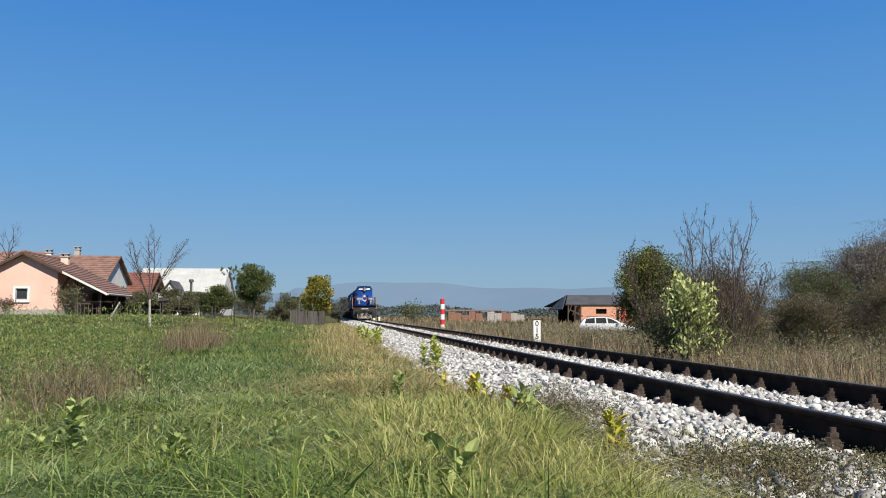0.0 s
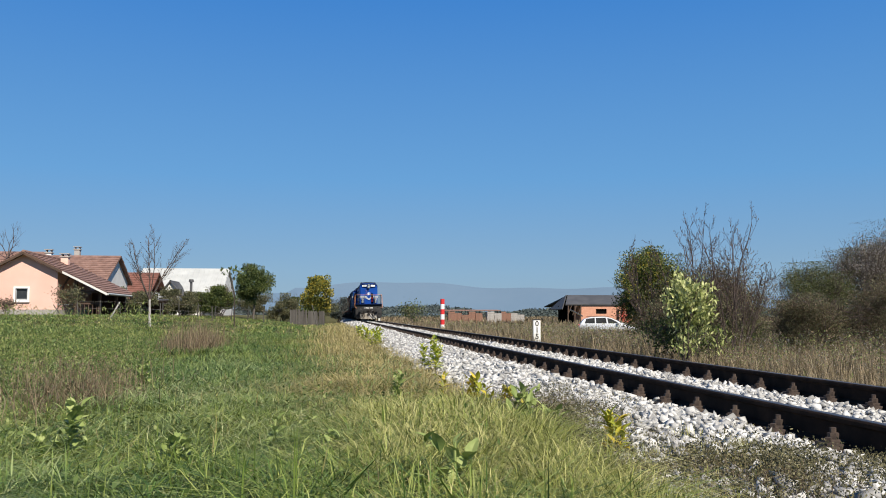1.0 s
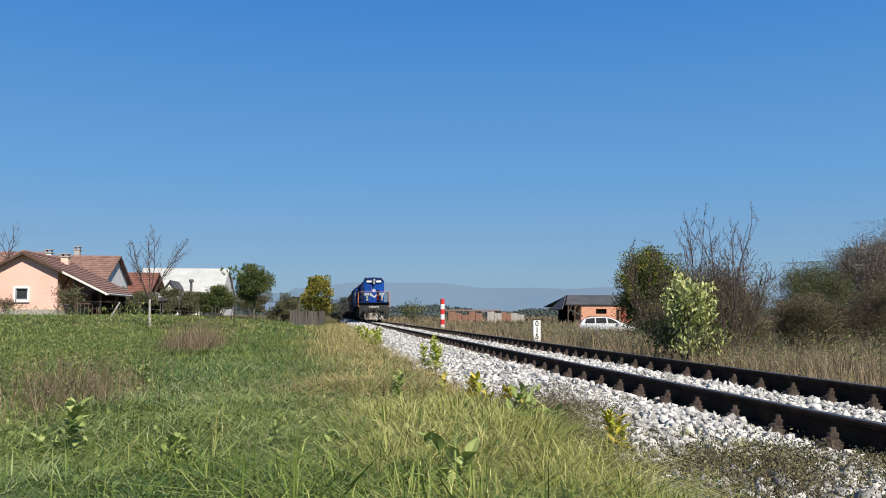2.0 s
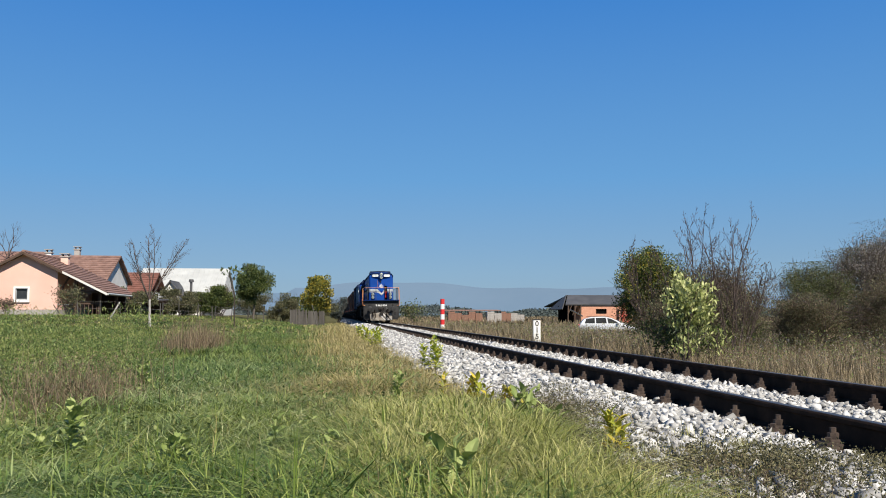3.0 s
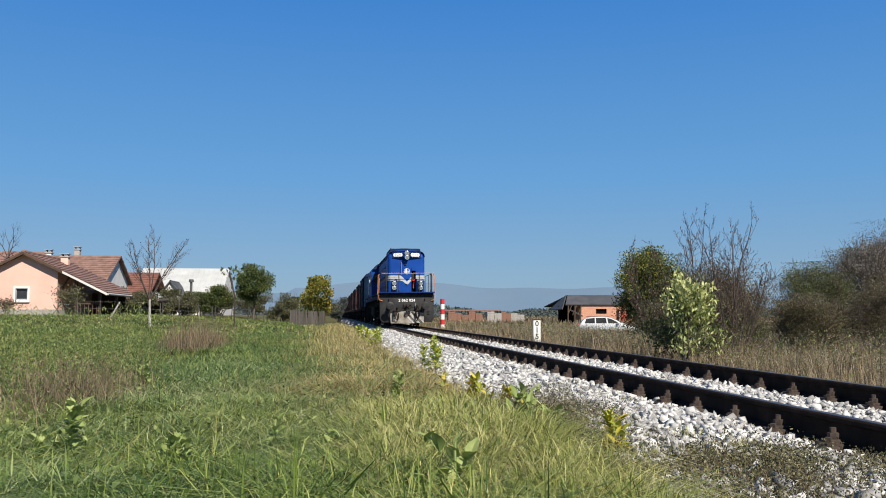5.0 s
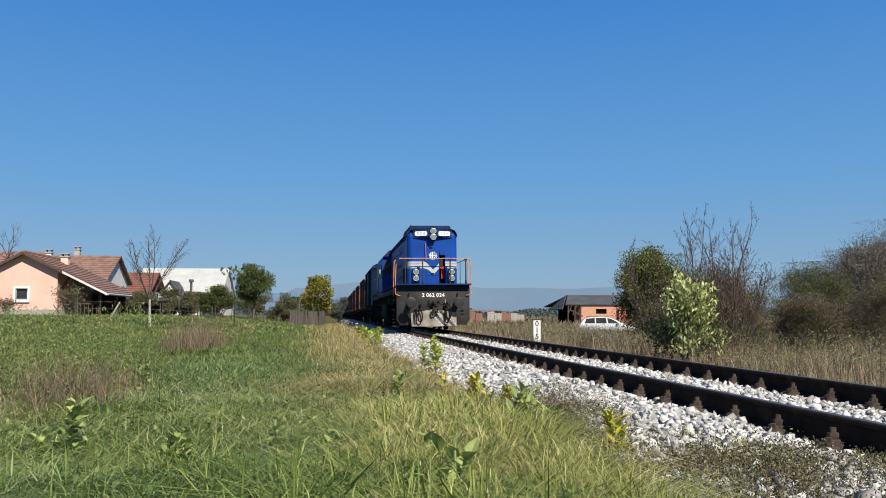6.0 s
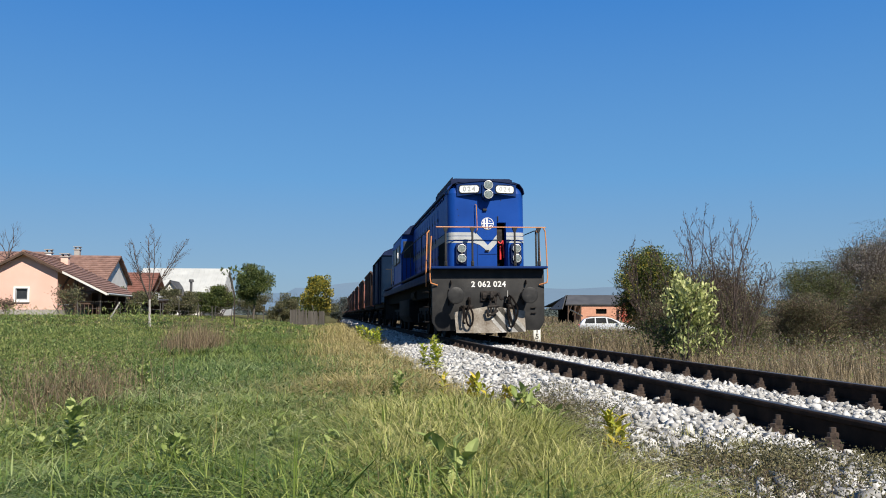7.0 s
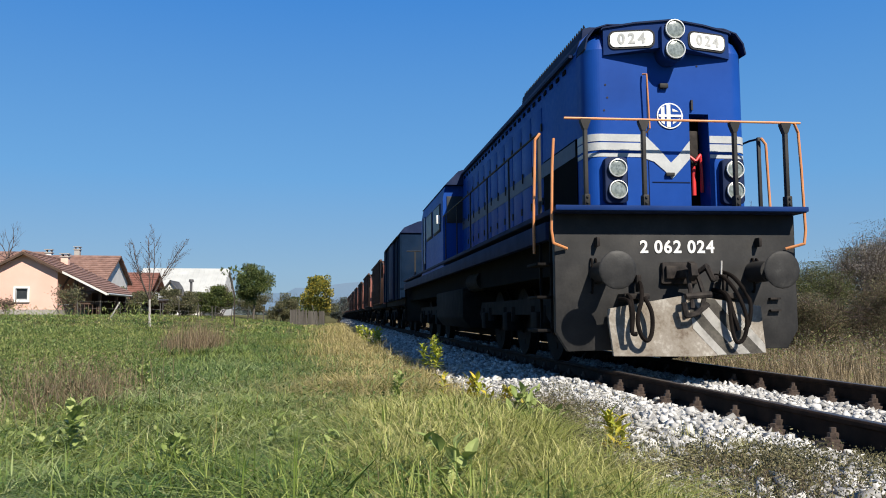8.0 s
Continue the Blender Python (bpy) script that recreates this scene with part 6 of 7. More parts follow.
def chimney(parent, x, y, z0, z1, w=0.45, material="render_white"):
    c = part("chimney", box(B(), x - w / 2, x + w / 2, y - w / 2, y + w / 2, z0, z1, 0.01), M[material], parent)
    bm = box(B(), x - w / 2 - 0.06, x + w / 2 + 0.06, y - w / 2 - 0.06, y + w / 2 + 0.06, z1, z1 + 0.08, 0.01)
    for e in (-1, 1):
        box(bm, x + e * w * 0.4 - 0.03, x + e * w * 0.4 + 0.03, y - w * 0.4, y + w * 0.4, z1 + 0.08, z1 + 0.24)
    box(bm, x - w / 2 - 0.08, x + w / 2 + 0.08, y - w / 2 - 0.05, y + w / 2 + 0.05, z1 + 0.24, z1 + 0.29)
    part("cap", bm, M["plinth"], c)


def pink_house():
    H = empty("house", pose(0, 0, 0), "single-storey salmon-pink house with brown tiled gable roof", "house")
    y0, y1, g = 58.0, 67.0, 0.7
    xl, xr, xp = -23.2, -18.03, -20.1
    zp, zr = 5.0, 3.85
    zl = zp - (xp - xl) * 0.55
    bm = wall_with_window(B(), xl, xr, y0, y0 + 0.3, g + 0.5, 3.0, -20.62, -19.86, 1.84, 2.58)
    prism(bm, [(xl, 3.0), (xr, 3.0), (xr, zp - (xr - xp) * 0.53 - 0.15), (xp, zp - 0.15), (xl, zl - 0.15)], "y", y0, y0 + 0.3)
    box(bm, xr - 0.3, xr, y0 + 0.3, y1, g + 0.5, zp - (xr - xp) * 0.53 - 0.15)
    box(bm, xl, xr, y1 - 0.3, y1, g + 0.5, 3.0)
    part("wall", bm, M["pink"], H)
    part("plinth", box(B(), xl - 0.03, xr + 0.03, y0 - 0.04, y1, g - 0.4, g + 0.5), M["plinth"], H)
    window(H, -20.62, -19.86, y0, 1.84, 2.58)
    ov = y0 - 0.45
    xe = -14.75
    ze = zp - (xe - xp) * 0.505
    roof_slope(H, (xe, ov, ze), (xe, y1 - 0.8, ze), (xp, y1 - 0.8, zp), (xp, ov, zp), 0.1, 16)
    roof_slope(H, (xl - 0.5, ov, zl - 0.28), (xl - 0.5, y1, zl - 0.28), (xp, y1, zp), (xp, ov, zp), 0.1, 16)
    part("ridge", prism(B(), [(xp - 0.16, zp - 0.02), (xp, zp + 0.1), (xp + 0.16, zp - 0.02)], "y", ov, y1 - 0.8), M["tiles"], H)
    bm = B()
    for x, z, xx, zz in ((xe, ze, xp, zp), (xl - 0.5, zl - 0.28, xp, zp)):
        prism(bm, [(x, z - 0.03), (xx, zz - 0.03), (xx, zz - 0.2), (x, z - 0.2)], "y", ov - 0.03, ov)
    part("barge_board", bm, M["wood"], H)
    x4 = -17.6
    part("fascia", prism(B(), [(xe, ze - 0.02), (x4, zp - (x4 - xp) * 0.505 - 0.02), (x4, zp - (x4 - xp) * 0.505 - 0.17), (xe, ze - 0.17)], "y", ov - 0.06, ov - 0.03), M["render_white"], H)
    part("gutter", cyl(B(), (xe + 0.05, ov, ze - 0.08), (xe + 0.05, y1 - 0.8, ze - 0.08), 0.07, seg=8), M["sheet"], H)
    # open porch under the long slope
    part("porch_floor", box(B(), xr, -15.0, y0 + 0.4, y1 - 0.8, g - 0.3, g + 0.12), M["plinth"], H)
    for x, y in ((-15.45, y0 + 0.5), (-15.1, y0 + 3.4), (-15.1, y1 - 1.2), (-17.0, y0 + 0.5)):
        zt = zp - (x - xp) * 0.505 - 0.12
        part("post", box(B(), x - 0.09, x + 0.09, y - 0.09, y + 0.09, g + 0.1, zt, 0.01), M["wood"], H)
    part("beam", box(B(), -17.9, -15.0, y0 + 0.42, y0 + 0.58, ze + 0.0, ze + 0.18, 0.01), M["wood"], H)
    for a, b in (((xr + 0.05, 3.1), (-17.3, 3.62)),):
        part("brace", tube(B(), [Vector((a[0], y0 + 0.5, a[1] - 0.7)), Vector((b[0], y0 + 0.5, b[1]))], 0.07, 6), M["wood"], H)
    part("porch_wall", box(B(), -18.0, -15.6, y1 - 1.0, y1 - 0.8, g, 2.7), M["wood"], H)
    part("rail", box(B(), -16.9, -15.5, y0 + 0.46, y0 + 0.54, g + 0.85, g + 0.95), M["wood"], H)
    for k in range(5):
        part("baluster", box(B(), -16.7 + k * 0.26, -16.65 + k * 0.26, y0 + 0.48, y0 + 0.52, g + 0.1, g + 0.85), M["wood"], H)
    chimney(H, -20.7, 64.5, 4.5, 5.35, 0.4)
    chimney(H, -19.1, 63.0, 4.1, 4.95, 0.5, "pink")
    return H


def back_house():
    H = empty("house", pose(0, 0, 0), "house with a dark brown tiled roof behind the gable", "house")
    part("wall", box(B(), -30.0, -23.2, 68.0, 76.0, 0.3, 3.6), M["render_white"], H)
    roof_slope(H, (-30.5, 67.5, 3.4), (-22.7, 67.5, 3.4), (-23.4, 72.0, 6.0), (-29.6, 72.0, 6.0), 0.12, 10)
    roof_slope(H, (-30.5, 76.5, 3.4), (-22.7, 76.5, 3.4), (-23.4, 72.0, 6.0), (-29.6, 72.0, 6.0), 0.12, 4)
    roof_slope(H, (-22.7, 67.5, 3.4), (-22.7, 76.5, 3.4), (-23.4, 72.1, 6.0), (-23.4, 71.9, 6.0), 0.12, 0)
    return H


def hip_house():
    H = empty("house", pose(0, 0, 0), "white house with a brown tiled roof behind the pink house", "house")
    xl, xr, y0, y1, g = -25.0, -18.75, 72.0, 80.0, 0.6
    part("wall", box(B(), xl, xr, y0, y1, g - 0.4, 3.8), M["render_white"], H)
    bm = prism(B(), [(y0 - 0.0, 3.8), (y1, 3.8), ((y0 + y1) / 2, 5.8)], "x", xr - 0.25, xr)
    part("gable_wall", bm, M["render_white"], H)
    ym = (y0 + y1) / 2
    roof_slope(H, (xl - 0.4, y0 - 0.5, 3.65), (xr + 0.35, y0 - 0.5, 3.65), (xr + 0.35, ym, 6.0), (xl - 0.4, ym, 6.0), 0.12, 12)
    roof_slope(H, (xl - 0.4, y1 + 0.5, 3.65), (xr + 0.35, y1 + 0.5, 3.65), (xr + 0.35, ym, 6.0), (xl - 0.4, ym, 6.0), 0.12, 4)
    for x in (-24.2, -22.3, -20.4):
        window(H, x, x + 0.9, y0, 1.8, 2.9)
    chimney(H, -22.2, 76.5, 5.5, 6.5, 0.45, "plinth")
    return H


def red_house():
    H = empty("house", pose(0, 0, 0), "low house with red-brown tiled roof and white walls", "house")
    xl, xr, y0, y1, g = -21.6, -17.7, 84.0, 91.0, 0.6
    part("wall", box(B(), xl, xr, y0, y1, g - 0.4, 3.1), M["render_white"], H)
    ym = (y0 + y1) / 2
    roof_slope(H, (xl - 0.4, y0 - 0.5, 3.0), (xr + 0.3, y0 - 0.5, 3.0), (xr + 0.3, ym, 5.1), (xl - 0.4, ym, 5.1), 0.12, 11, "red_tiles")
    roof_slope(H, (xl - 0.4, y1 + 0.5, 3.0), (xr + 0.3, y1 + 0.5, 3.0), (xr + 0.3, ym, 5.1), (xl - 0.4, ym, 5.1), 0.12, 3, "red_tiles")
    roof_slope(H, (-20.6, y0 - 3.2, 1.9), (-18.4, y0 - 3.2, 1.9), (-18.4, y0 - 0.2, 2.75), (-20.6, y0 - 0.2, 2.75), 0.1, 6, "red_tiles", "porch_roof")
    for x in (-20.5, -18.5):
        part("post", box(B(), x - 0.06, x + 0.06, y0 - 3.1, y0 - 2.98, g - 0.2, 1.95), M["wood"], H)
    window(H, -19.8, -18.9, y0, 1.7, 2.6)
    d = part("satellite_dish", cyl(B(), (-20.1, y0 - 0.62, 4.0), (-20.1, y0 - 0.55, 4.02), 0.42, seg=20), M["white"], H)
    part("dish_arm", tube(B(), [Vector((-20.1, y0 - 0.55, 3.9)), Vector((-20.1, y0 + 0.3, 3.2))], 0.03, 6), M["plinth"], d)
    return H


def white_house():
    H = empty("house", pose(0, 0, 0), "white house with a large pale sheet-metal roof", "house")
    xl, xr, y0, y1, g = -22.5, -12.9, 100.0, 112.0, 0.6
    part("wall", box(B(), xl, xr, y0, y1, g - 0.4, 3.6), M["render_white"], H)
    prism_bm = prism(B(), [(y0, 3.6), (y1, 3.6), ((y0 + y1) / 2, 6.0)], "x", xr - 0.3, xr)
    part("gable_wall", prism_bm, M["render_white"], H)
    ym = (y0 + y1) / 2
    roof_slope(H, (xl - 0.5, y0 - 0.7, 3.35), (xr + 0.2, y0 - 0.7, 3.35), (xr + 0.2, ym, 6.55), (xl - 0.5, ym, 6.55), 0.1, 0, "sheet")
    roof_slope(H, (xl - 0.5, y1 + 0.7, 3.35), (xr + 0.2, y1 + 0.7, 3.35), (xr + 0.2, ym, 6.55), (xl - 0.5, ym, 6.55), 0.1, 0, "sheet")
    bm = B()
    for k in range(17):
        x = xl - 0.3 + k * 0.6
        p, q = Vector((x, y0 - 0.7, 3.36)), Vector((x, ym, 6.56))
        cyl(bm, p, q, 0.03, seg=4)
    part("roof_seam", bm, M["sheet"], H)["kind"] = "stuff"
    # small gabled annex before the roof
    part("annex_wall", box(B(), -18.9, -16.9, y0 - 4.0, y0, g - 0.3, 3.3), M["render_white"], H)
    part("annex_gable", prism(B(), [(-18.9, 3.3), (-16.9, 3.3), (-17.9, 4.5)], "y", y0 - 4.0, y0 - 0.6), M["render_white"], H)
    for s in (-1, 1):
        roof_slope(H, (-17.9 + s * 1.35, y0 - 4.3, 2.95), (-17.9 + s * 1.35, y0 + 1.0, 2.95), (-17.9, y0 + 1.0, 4.7), (-17.9, y0 - 4.3, 4.7), 0.12, 0, "slate", "annex_roof")
    part("stove_pipe", cyl(B(), (-15.9, y0 - 2.6, 1.0), (-15.9, y0 - 2.6, 4.6), 0.14, seg=10), M["slate"], H)
    part("pipe_cowl", cyl(B(), (-15.9, y0 - 2.6, 4.55), (-15.9, y0 - 2.6, 4.85), 0.3, 0.24, seg=10), M["slate"], H)
    roof_slope(H, (-15.8, y0 - 2.2, 2.9), (-12.5, y0 - 2.2, 2.9), (-12.5, y0 - 0.1, 3.3), (-15.8, y0 - 2.2 + 2.1, 3.3), 0.1, 0, "slate", "lean_to_roof")
    part("lean_to_wall", box(B(), -15.7, -14.9, y0 - 2.1, y0 - 0.1, g - 0.3, 2.95), M["render_white"], H)
    window(H, -14.5, -13.6, y0, 1.7, 2.8)
    return H


def garden():
    # little open shelter
    S = empty("garden_shelter", pose(-16.0, 72, 0.72), "rough timber garden shelter with a sheet roof", "shelter")
    for x, y in ((-2.3, 0), (0, 0), (2.0, 0), (-2.3, 2.4), (2.0, 2.4)):
        part("post", cyl(B(), (x, y, -0.1), (x, y, 1.4), 0.05, seg=8), M["old_wood"], S)
    roof_slope(S, (-2.6, -0.3, 1.36), (2.3, -0.3, 1.36), (2.3, 2.7, 1.5), (-2.6, 2.7, 1.5), 0.06, 0, "slate", "roof")
    part("back_boarding", box(B(), -2.3, 2.0, 2.36, 2.42, 0, 1.4), M["wood"], S)
    part("bench", box(B(), -1.6, 0.6, 0.9, 1.5, 0.35, 0.8, 0.02), M["old_wood"], S)
    # leaning plank, garden table
    P = tagged(part("plank", box(B(), -0.035, 0.035, -0.02, 0.02, 0, 0.95, 0.004), M["lime"]), "pale plank leaning by the shelter", "plank")
    P.matrix_basis = pose(-11.7, 46.5, float(ground_z(-11.7, 46.5)), 0, 28, 0)
    T = empty("garden_table", pose(-16.9, 56, float(ground_z(-16.9, 56))), "small pale garden table on trestle legs", "table")
    part("tabletop", box(B(), -0.4, 0.4, -0.3, 0.3, 0.72, 0.76, 0.01), M["sheet"], T)
    for s in (-1, 1):
        part("leg", tube(B(), [Vector((s * 0.5 - 0.2, -0.3, 0)), Vector((s * 0.5 + 0.15, 0.2, 0.73))], 0.03, 6), M["old_wood"], T)
        part("leg", tube(B(), [Vector((s * 0.5 + 0.2, 0.3, 0)), Vector((s * 0.5 - 0.15, -0.2, 0.73))], 0.03, 6), M["old_wood"], T)
    # slatted fence
    F = empty("fence", pose(0, 0, 0), "grey weathered slatted wooden fence", "fence")
    first = None
    for k in range(34):
        x = -3.05 + 0.072 * k
        y = 62 + 0.06 * k
        h = 1.15 + rng.normal(0, 0.05)
        z = float(ground_z(x, y))
        if first is None:
            first = part("slat", prism(B(), [(-0.045, 0), (0.045, 0), (0.045, 1.08), (0, 1.15), (-0.045, 1.08)], "y", -0.012, 0.012), M["old_wood"], F)
            first.matrix_basis = pose(x, y, z - 0.05)
        else:
            share("slat", first, F, pose(x, y, z - 0.05 + rng.normal(0, 0.03), 0, rng.normal(0, 2), 0))
    for zz in (0.35, 0.85):
        part("fence_rail", tube(B(), [Vector((-3.15, 62.03, zz + 0.15)), Vector((-0.6, 64.1, zz + 0.12))], 0.035, 6), M["old_wood"], F)
    W = empty("wire_fence", pose(0, 0, 0), "sagging wire fence on thin wooden posts", "fence")
    pts = []
    for k in range(11):
        x, y = -14.5 + k * 0.98, 50.5 + k * 0.8
        z = float(ground_z(x, y))
        part("post", cyl(B(), (x, y, z - 0.1), (x + rng.normal(0, 0.05), y, z + 0.95 + rng.normal(0, 0.1)), 0.028, seg=6), M["old_wood"], W)
        pts.append(Vector((x, y, z)))
    for h in (0.45, 0.85):
        part("wire", tube(B(), [p + Vector((0, 0, h)) for p in pts], 0.003, 4), M["plinth"], W)


# ------------------------------------------------------------ beyond the line
def brick_shed():
    H = empty("unfinished_building", pose(0.6, 0, -0.08), "unfinished brick building with a dark sheet roof", "building")
    y0, y1, g = 95.0, 104.0, -0.5
    bm = wall_with_window(B(), 28.1, 37.5, y0, y0 + 0.3, g, 1.95, 29.9, 31.2, 1.05, 1.62)
    box(bm, 28.1, 28.4, y0 + 0.3, y1, g, 1.95)
    wall = part("wall", bm, M["brick"], H)
    part("ring_beam", box(B(), 28.05, 37.55, y0 - 0.03, y0 + 0.33, 1.95, 2.12), M["plinth"], H)
    # black sheet in the window opening, the dark inside given as colour
    part("window_void", box(B(), 29.9, 31.2, y0 + 0.2, y0 + 0.28, 1.05, 1.62), M["dark"], H)
    ym = (y0 + y1) / 2
    roof_slope(H, (26.2, y0 - 0.2, 2.16), (38.2, y0 - 0.2, 2.16), (37.8, ym, 3.35), (27.8, ym, 3.35), 0.12, 0, "slate")
    roof_slope(H, (26.2, y1 + 0.8, 2.0), (38.2, y1 + 0.8, 2.0), (37.8, ym, 3.35), (27.8, ym, 3.35), 0.12, 0, "slate")
    roof_slope(H, (25.6, y0 - 0.8, 1.6), (26.6, y1, 1.6), (27.8, ym, 3.35), (27.6, ym, 3.35), 0.1, 0, "slate")
    for x in (26.4, 27.2, 27.9):
        part("post", tube(B(), [Vector((x, y0 - 0.3, g)), Vector((x + 0.1, y0 - 0.3, 2.0))], 0.09, 6), M["wood"], H)
    for k in range(3):
        part("brace", tube(B(), [Vector((26.4 + k * 0.6, y0 - 0.3, 0.9)), Vector((26.9 + k * 0.6, y0 - 0.3, 2.0))], 0.06, 6), M["wood"], H)
    # back of the open bay in near-black, its shade put into the colour
    part("back_boarding", box(B(), 26.2, 28.1, y0 + 3, y0 + 3.1, g, 2.0), M["dark"], H)
    for x in (32.9, 33.4):
        part("red_column", box(B(), x - 0.13, x + 0.13, y0 - 1.0, y0 - 0.75, g, 2.35), M["red_steel"], H)
    part("red_girder", box(B(), 32.6, 36.6, y0 - 1.02, y0 - 0.73, 0.7, 0.95), M["red_steel"], H)


def brick_stacks():
    for x0, x1, y, z0, z1, mt, lab in ((15.3, 20.0, 112, -0.5, 1.3, "hazed_brick", "long low stack of orange hollow bricks"), (20.6, 22.6, 112, -0.5, 1.3, "plinth", "stack of pale building blocks"),
                                       (22.9, 24.4, 114, -0.5, 1.3, "hazed_brick", "stack of orange hollow bricks"), (25.2, 27.2, 118, -0.5, 1.1, "plinth", "pale stack of covered goods")):
        S = empty("brick_stack", pose((x0 + x1) / 2, y, z0), lab, "brick stack", "stacks of building material")
        n = max(2, int((x1 - x0) / 0.8))
        w = (x1 - x0) / n
        for i in range(n):
            h = (z1 - z0) * (1 - 0.12 * ((i * 7) % 3))
            at, first = rng.normal(0, 0.1), None
            for k in range(6):
                m = pose(-(x1 - x0) / 2 + (i + 0.5) * w + rng.normal(0, 0.015), at, h * k / 6)
                if first is None:
                    first = part("brick_row", box(B(), -w / 2 + 0.02, w / 2 - 0.02, -0.5, 0.5, 0.01, h / 6 - 0.02), M[mt], S)
                    first.matrix_basis = m
                else:
                    share("brick_row", first, S, m)
        for i in range(n):
            part("pallet", box(B(), -(x1 - x0) / 2 + i * w + 0.05, -(x1 - x0) / 2 + (i + 1) * w - 0.05, -0.55, 0.55, -0.05, 0.012), M["wood"], S)
    R = empty("shed_roof_row", pose(0, 0, 0), "long low open shed roof over stacked goods", "shed")
    roof_slope(R, (15.0, 116.5, 1.5), (23.5, 116.5, 1.5), (23.5, 119.5, 1.6), (15.0, 119.5, 1.6), 0.1, 0, "tiles")
    for x in (15.4, 18.0, 20.6, 23.1):
        part("post", cyl(B(), (x, 117, -0.6), (x, 117, 1.5), 0.07, seg=6), M["wood"], R)


def car():
    C = empty("car", pose(19.05, 56.5, -0.78, 0, 0, -14), "parked silver estate car among tall weeds", "car")
    # side outline, front to +x
    low = [(-2.05, 0.32), (-2.12, 0.62), (-2.08, 0.95), (-1.95, 1.0), (0.95, 0.97), (1.7, 0.80), (2.08, 0.60), (2.12, 0.45), (2.05, 0.25), (-1.9, 0.25)]
    bm = B()
    prism(bm, low, "y", -0.86, 0.86, 0.05)
    body = part("body", bm, M["car_paint"], C)
    cab = [(-2.0, 0.98), (-1.72, 1.34), (-1.25, 1.48), (-0.35, 1.51), (0.1, 1.42), (1.15, 0.96)]
    bm = B()
    rings = []
    for s, k in ((-1, 1), (1, 1)):
        rings.append([(x, s * (0.84 - 0.2 * (z - 0.98) / 0.54), z) for x, z in cab])
    loft(bm, rings)
    part("cabin", bm, M["car_paint"], C)
    for s in (-1, 1):
        def off(z):
            return s * (0.84 - 0.2 * (z - 0.98) / 0.54 + 0.008)
        for pts in ([(-1.7, 1.05), (-1.58, 1.36), (-1.0, 1.42), (-1.0, 1.05)], [(-0.92, 1.05), (-0.92, 1.42), (-0.25, 1.43), (-0.2, 1.05)], [(-0.1, 1.05), (-0.15, 1.41), (0.1, 1.35), (0.72, 1.05)]):
            bm = B()
            bm.faces.new([bm.verts.new((x, off(z), z)) for x, z in pts])
            bmesh.ops.solidify(bm, geom=bm.faces[:], thickness=0.01)
            part("side_window", bm, M["window_dark"], C)
        for x in (-1.28, 1.3):
            w = part("wheel", cyl(B(), (x, s * 0.72, 0.3), (x, s * 0.88, 0.3), 0.31, seg=24), M["rubber"], C)
            part("rim", cyl(B(), (x, s * 0.86, 0.3), (x, s * 0.89, 0.3), 0.2, seg=16), M["chrome"], w)
        part("headlight", box(B(), 1.82, 2.06, s * 0.7 - 0.14, s * 0.7 + 0.14, 0.62, 0.76, 0.03), M["lens"], C)
        part("door_mirror", box(B(), 0.5, 0.66, s * 0.95 - 0.1, s * 0.95 + 0.1, 1.0, 1.13, 0.03), M["car_paint"], C)
        part("tail_light", box(B(), -2.1, -1.98, s * 0.78 - 0.07, s * 0.78 + 0.07, 0.72, 0.98, 0.02), M["red"], C)
        part("roof_bar", tube(B(), [Vector((-1.5, s * 0.6, 1.53)), Vector((0.0, s * 0.6, 1.54))], 0.018, 6), M["black"], C)
    bm = B()
    bm.faces.new([bm.verts.new(p) for p in ((0.2, -0.6, 1.40), (0.2, 0.6, 1.40), (1.08, 0.72, 1.01), (1.08, -0.72, 1.01))])
    bmesh.ops.solidify(bm, geom=bm.faces[:], thickness=-0.012)
    part("windscreen", bm, M["window_dark"], C)
    part("grille", box(B(), 2.06, 2.13, -0.45, 0.45, 0.42, 0.58, 0.01), M["black"], C)
    # raised tailgate
    T = part("tailgate", box(B(), -2.75, -1.8, -0.7, 0.7, 1.5, 1.56, 0.02, None), M["car_dark"], C, "raised dark tailgate")
    T.matrix_basis = Matrix.Translation((-1.8, 0, 1.5)) @ pose(0, 0, 0, 0, 28, 0) @ Matrix.Translation((1.8, 0, -1.5))


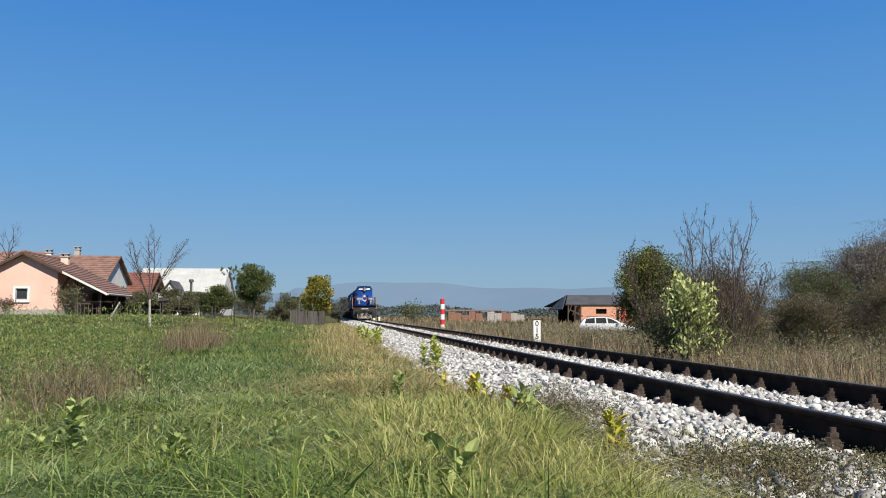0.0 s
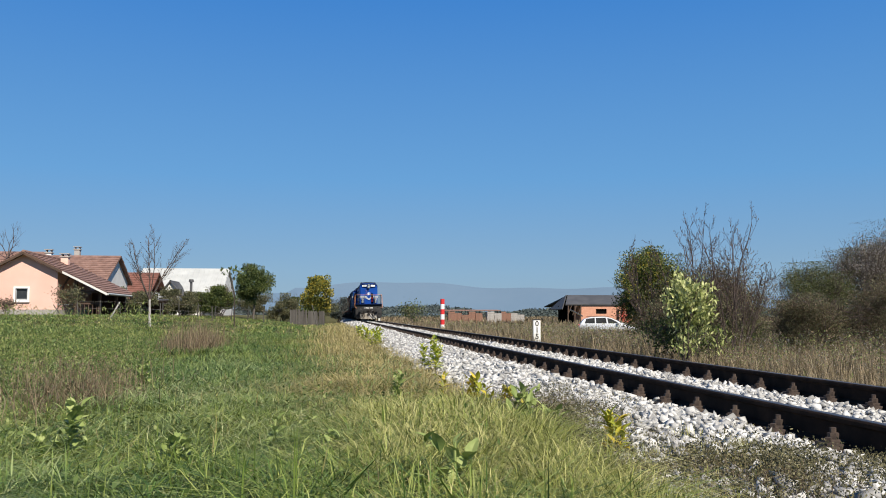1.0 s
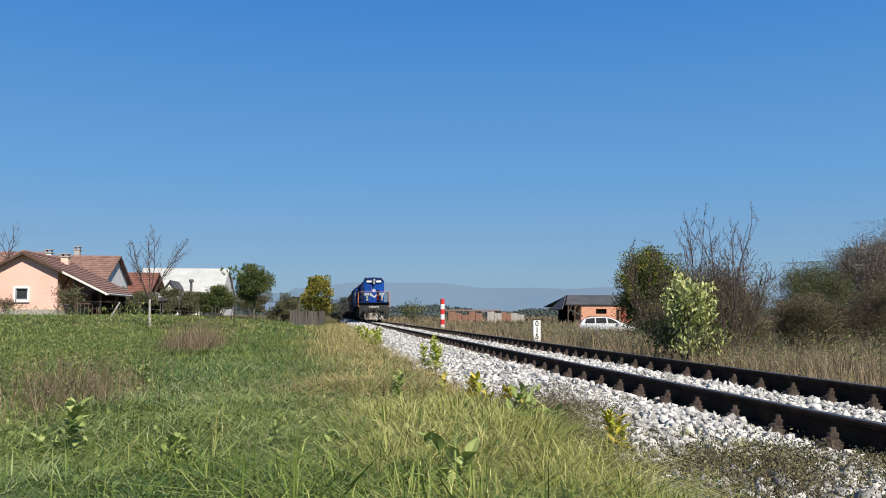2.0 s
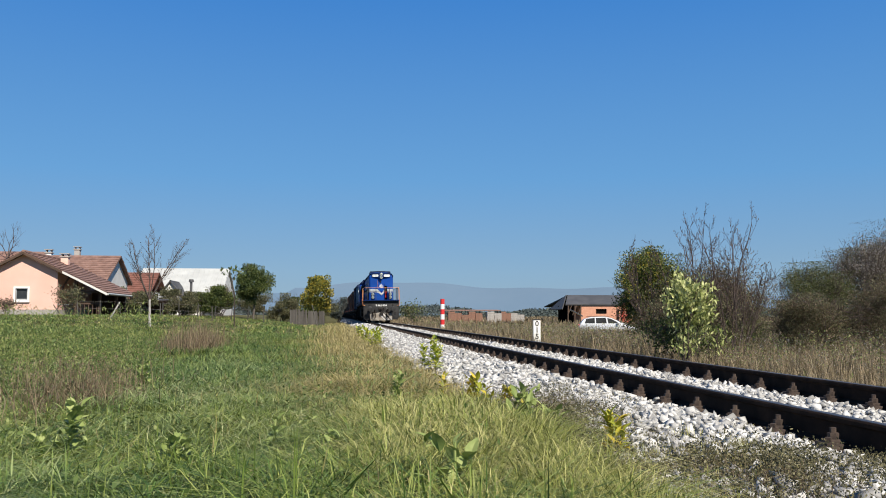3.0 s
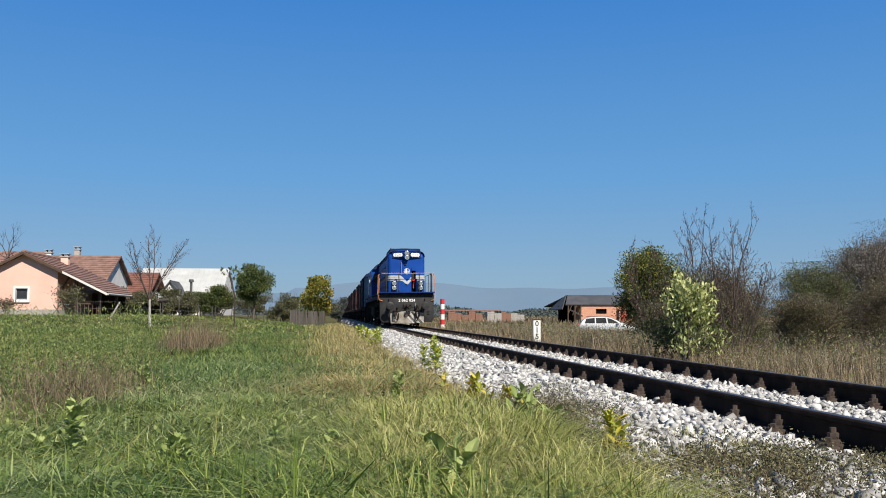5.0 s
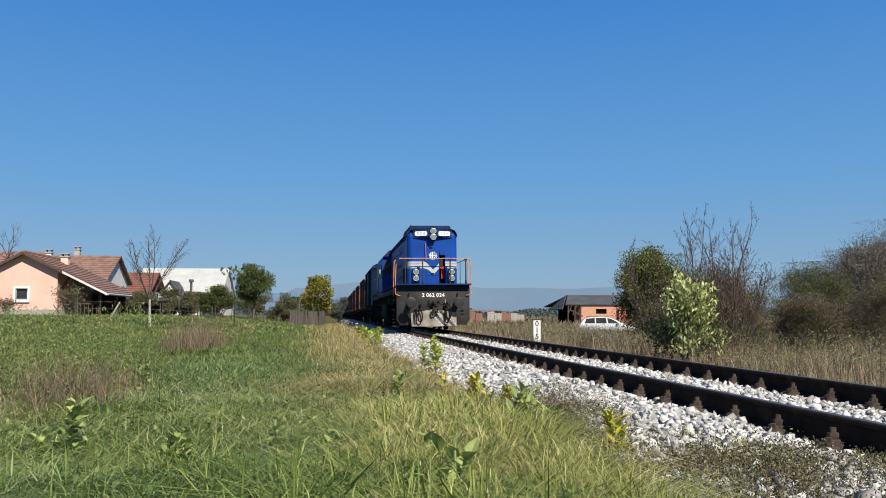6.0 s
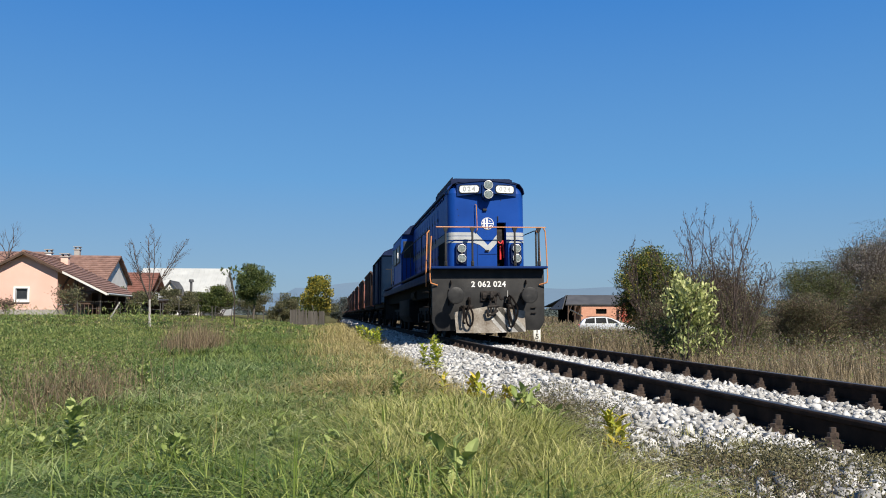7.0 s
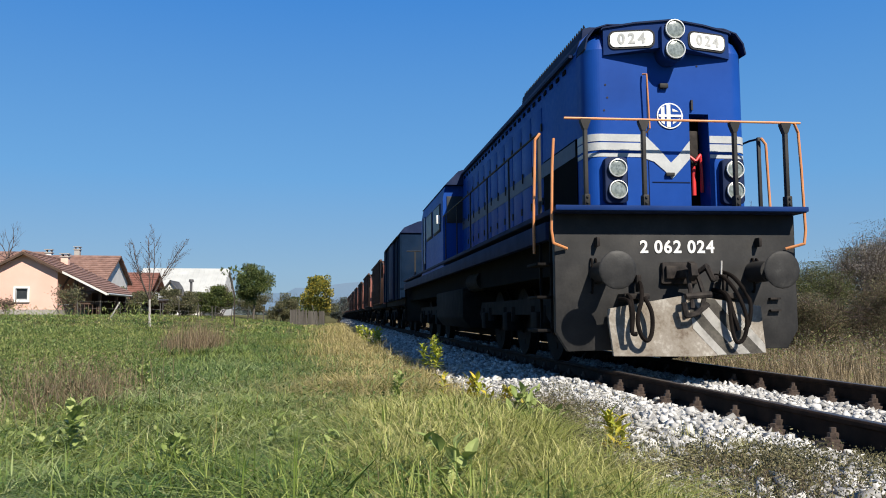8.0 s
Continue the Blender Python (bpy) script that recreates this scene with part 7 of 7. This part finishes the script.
def line_signs():
    z = -0.1
    P = empty("banded_post", pose(6.52, 50, z), "round post with red and white bands beside the line", "marker post")
    h = 1.84 / 6
    for k in range(6):
        part("band", cyl(B(), (0, 0, 0.06 + h * k), (0, 0, 0.06 + h * (k + 1)), 0.13, seg=18), M["white" if k % 2 == 0 else "red"], P)
    part("foot", cyl(B(), (0, 0, -0.3), (0, 0, 0.06), 0.07, seg=12), M["plinth"], P)
    K = empty("distance_marker", pose(6.4, 26, -0.15), "white upright distance marker with black digits", "distance marker")
    part("board", box(B(), -0.115, 0.115, -0.05, 0.05, 0.0, 0.84, 0.008), M["white"], K)
    part("cap", box(B(), -0.125, 0.125, -0.06, 0.06, 0.83, 0.86, 0.004), M["black"], K)
    for k, ch in enumerate("015"):
        lettering(ch, 0.23, pose(0, -0.053, 0.715 - 0.2 * k, 90), M["black"], K, "digit")
    for x, y, hh in ((5.85, 120, 0.75), (7.0, 128, 0.75)):
        S = tagged(part("kerb_marker", box(B(), -0.14, 0.14, -0.1, 0.1, 0, hh, 0.02), M["render_white"]), "small pale concrete marker by the far track", "marker")
        S.location = (x, y, -0.2)
    k = tagged(part("stake", cyl(B(), (0, 0, 0), (0.02, 0, 0.75), 0.03, seg=8), M["lime"]), "pale stake standing in the far verge", "stake")
    k.location = (11.2, 15.8, -0.45)
    # leaning poles on the meadow side
    for x, y, hh, a in ((-1.0, 55.5, 1.5, 14), (-7.2, 52, 0.9, 3)):
        o = tagged(part("pole", cyl(B(), (0, 0, -0.1), (0, 0, hh), 0.032, 0.028, seg=8), M["old_wood"]), "pale leaning pole in the grass", "pole", "poles in the meadow")
        o.matrix_basis = pose(x, y, float(ground_z(x, y)), 0, -a, 0)


# brick of the far stacks, dulled in colour for distance haze
M["hazed_brick"] = mat("hazed brick", [(0.17, 0.09, 0.065), (0.26, 0.135, 0.095)], 0.9, scale=3, fine=20, bump=0.2)
M["frame_grey"] = mat("grey window frame", [(0.25, 0.26, 0.27), (0.33, 0.34, 0.35)], 0.6, scale=4, fine=30, bump=0)
M["red_tiles"] = mat("red clay roof", [(0.12, 0.05, 0.038), (0.175, 0.075, 0.055), (0.23, 0.10, 0.075)], 0.85, scale=2.0, fine=20, bump=0.2)
M["red_steel"] = mat("red painted steel", [(0.36, 0.05, 0.03), (0.46, 0.07, 0.04)], 0.6, scale=3, fine=30, bump=0.05)
M["car_dark"] = mat("dark car glass hatch", [(0.05, 0.055, 0.06), (0.09, 0.095, 0.10)], 0.2, scale=2, fine=20, bump=0)
pink_house(), back_house(), hip_house(), red_house(), white_house()
garden()
brick_shed()
brick_stacks()
car()
line_signs()


# ------------------------------------------------------------ what moves
def front_y(t):
    """Place of the train's front along the line: about 40 km/h, easing off slightly."""
    s = 8.0 - t
    return 8.72 + 11.2 * s + 0.0343 * s * s


def motions():
    times = [k * 0.5 for k in range(17)]
    for thing, back in TRAIN:
        lean = -0.5 if back == 0 else 0.0      # the locomotive leans a little on its springs
        walk(thing, [(t, pose(TRACK_X + (0.02 if back == 0 else 0.0), front_y(t) + back, RAIL_Z, 0, lean, 0)) for t in times])
    frames = [k / FPS for k in range(0, 8 * FPS + 1)]
    for ws, r, at in WHEELS:
        walk(ws, [(t, pose(*at, math.degrees((front_y(0) - front_y(t)) / r) % 360)) for t in frames])


motions()
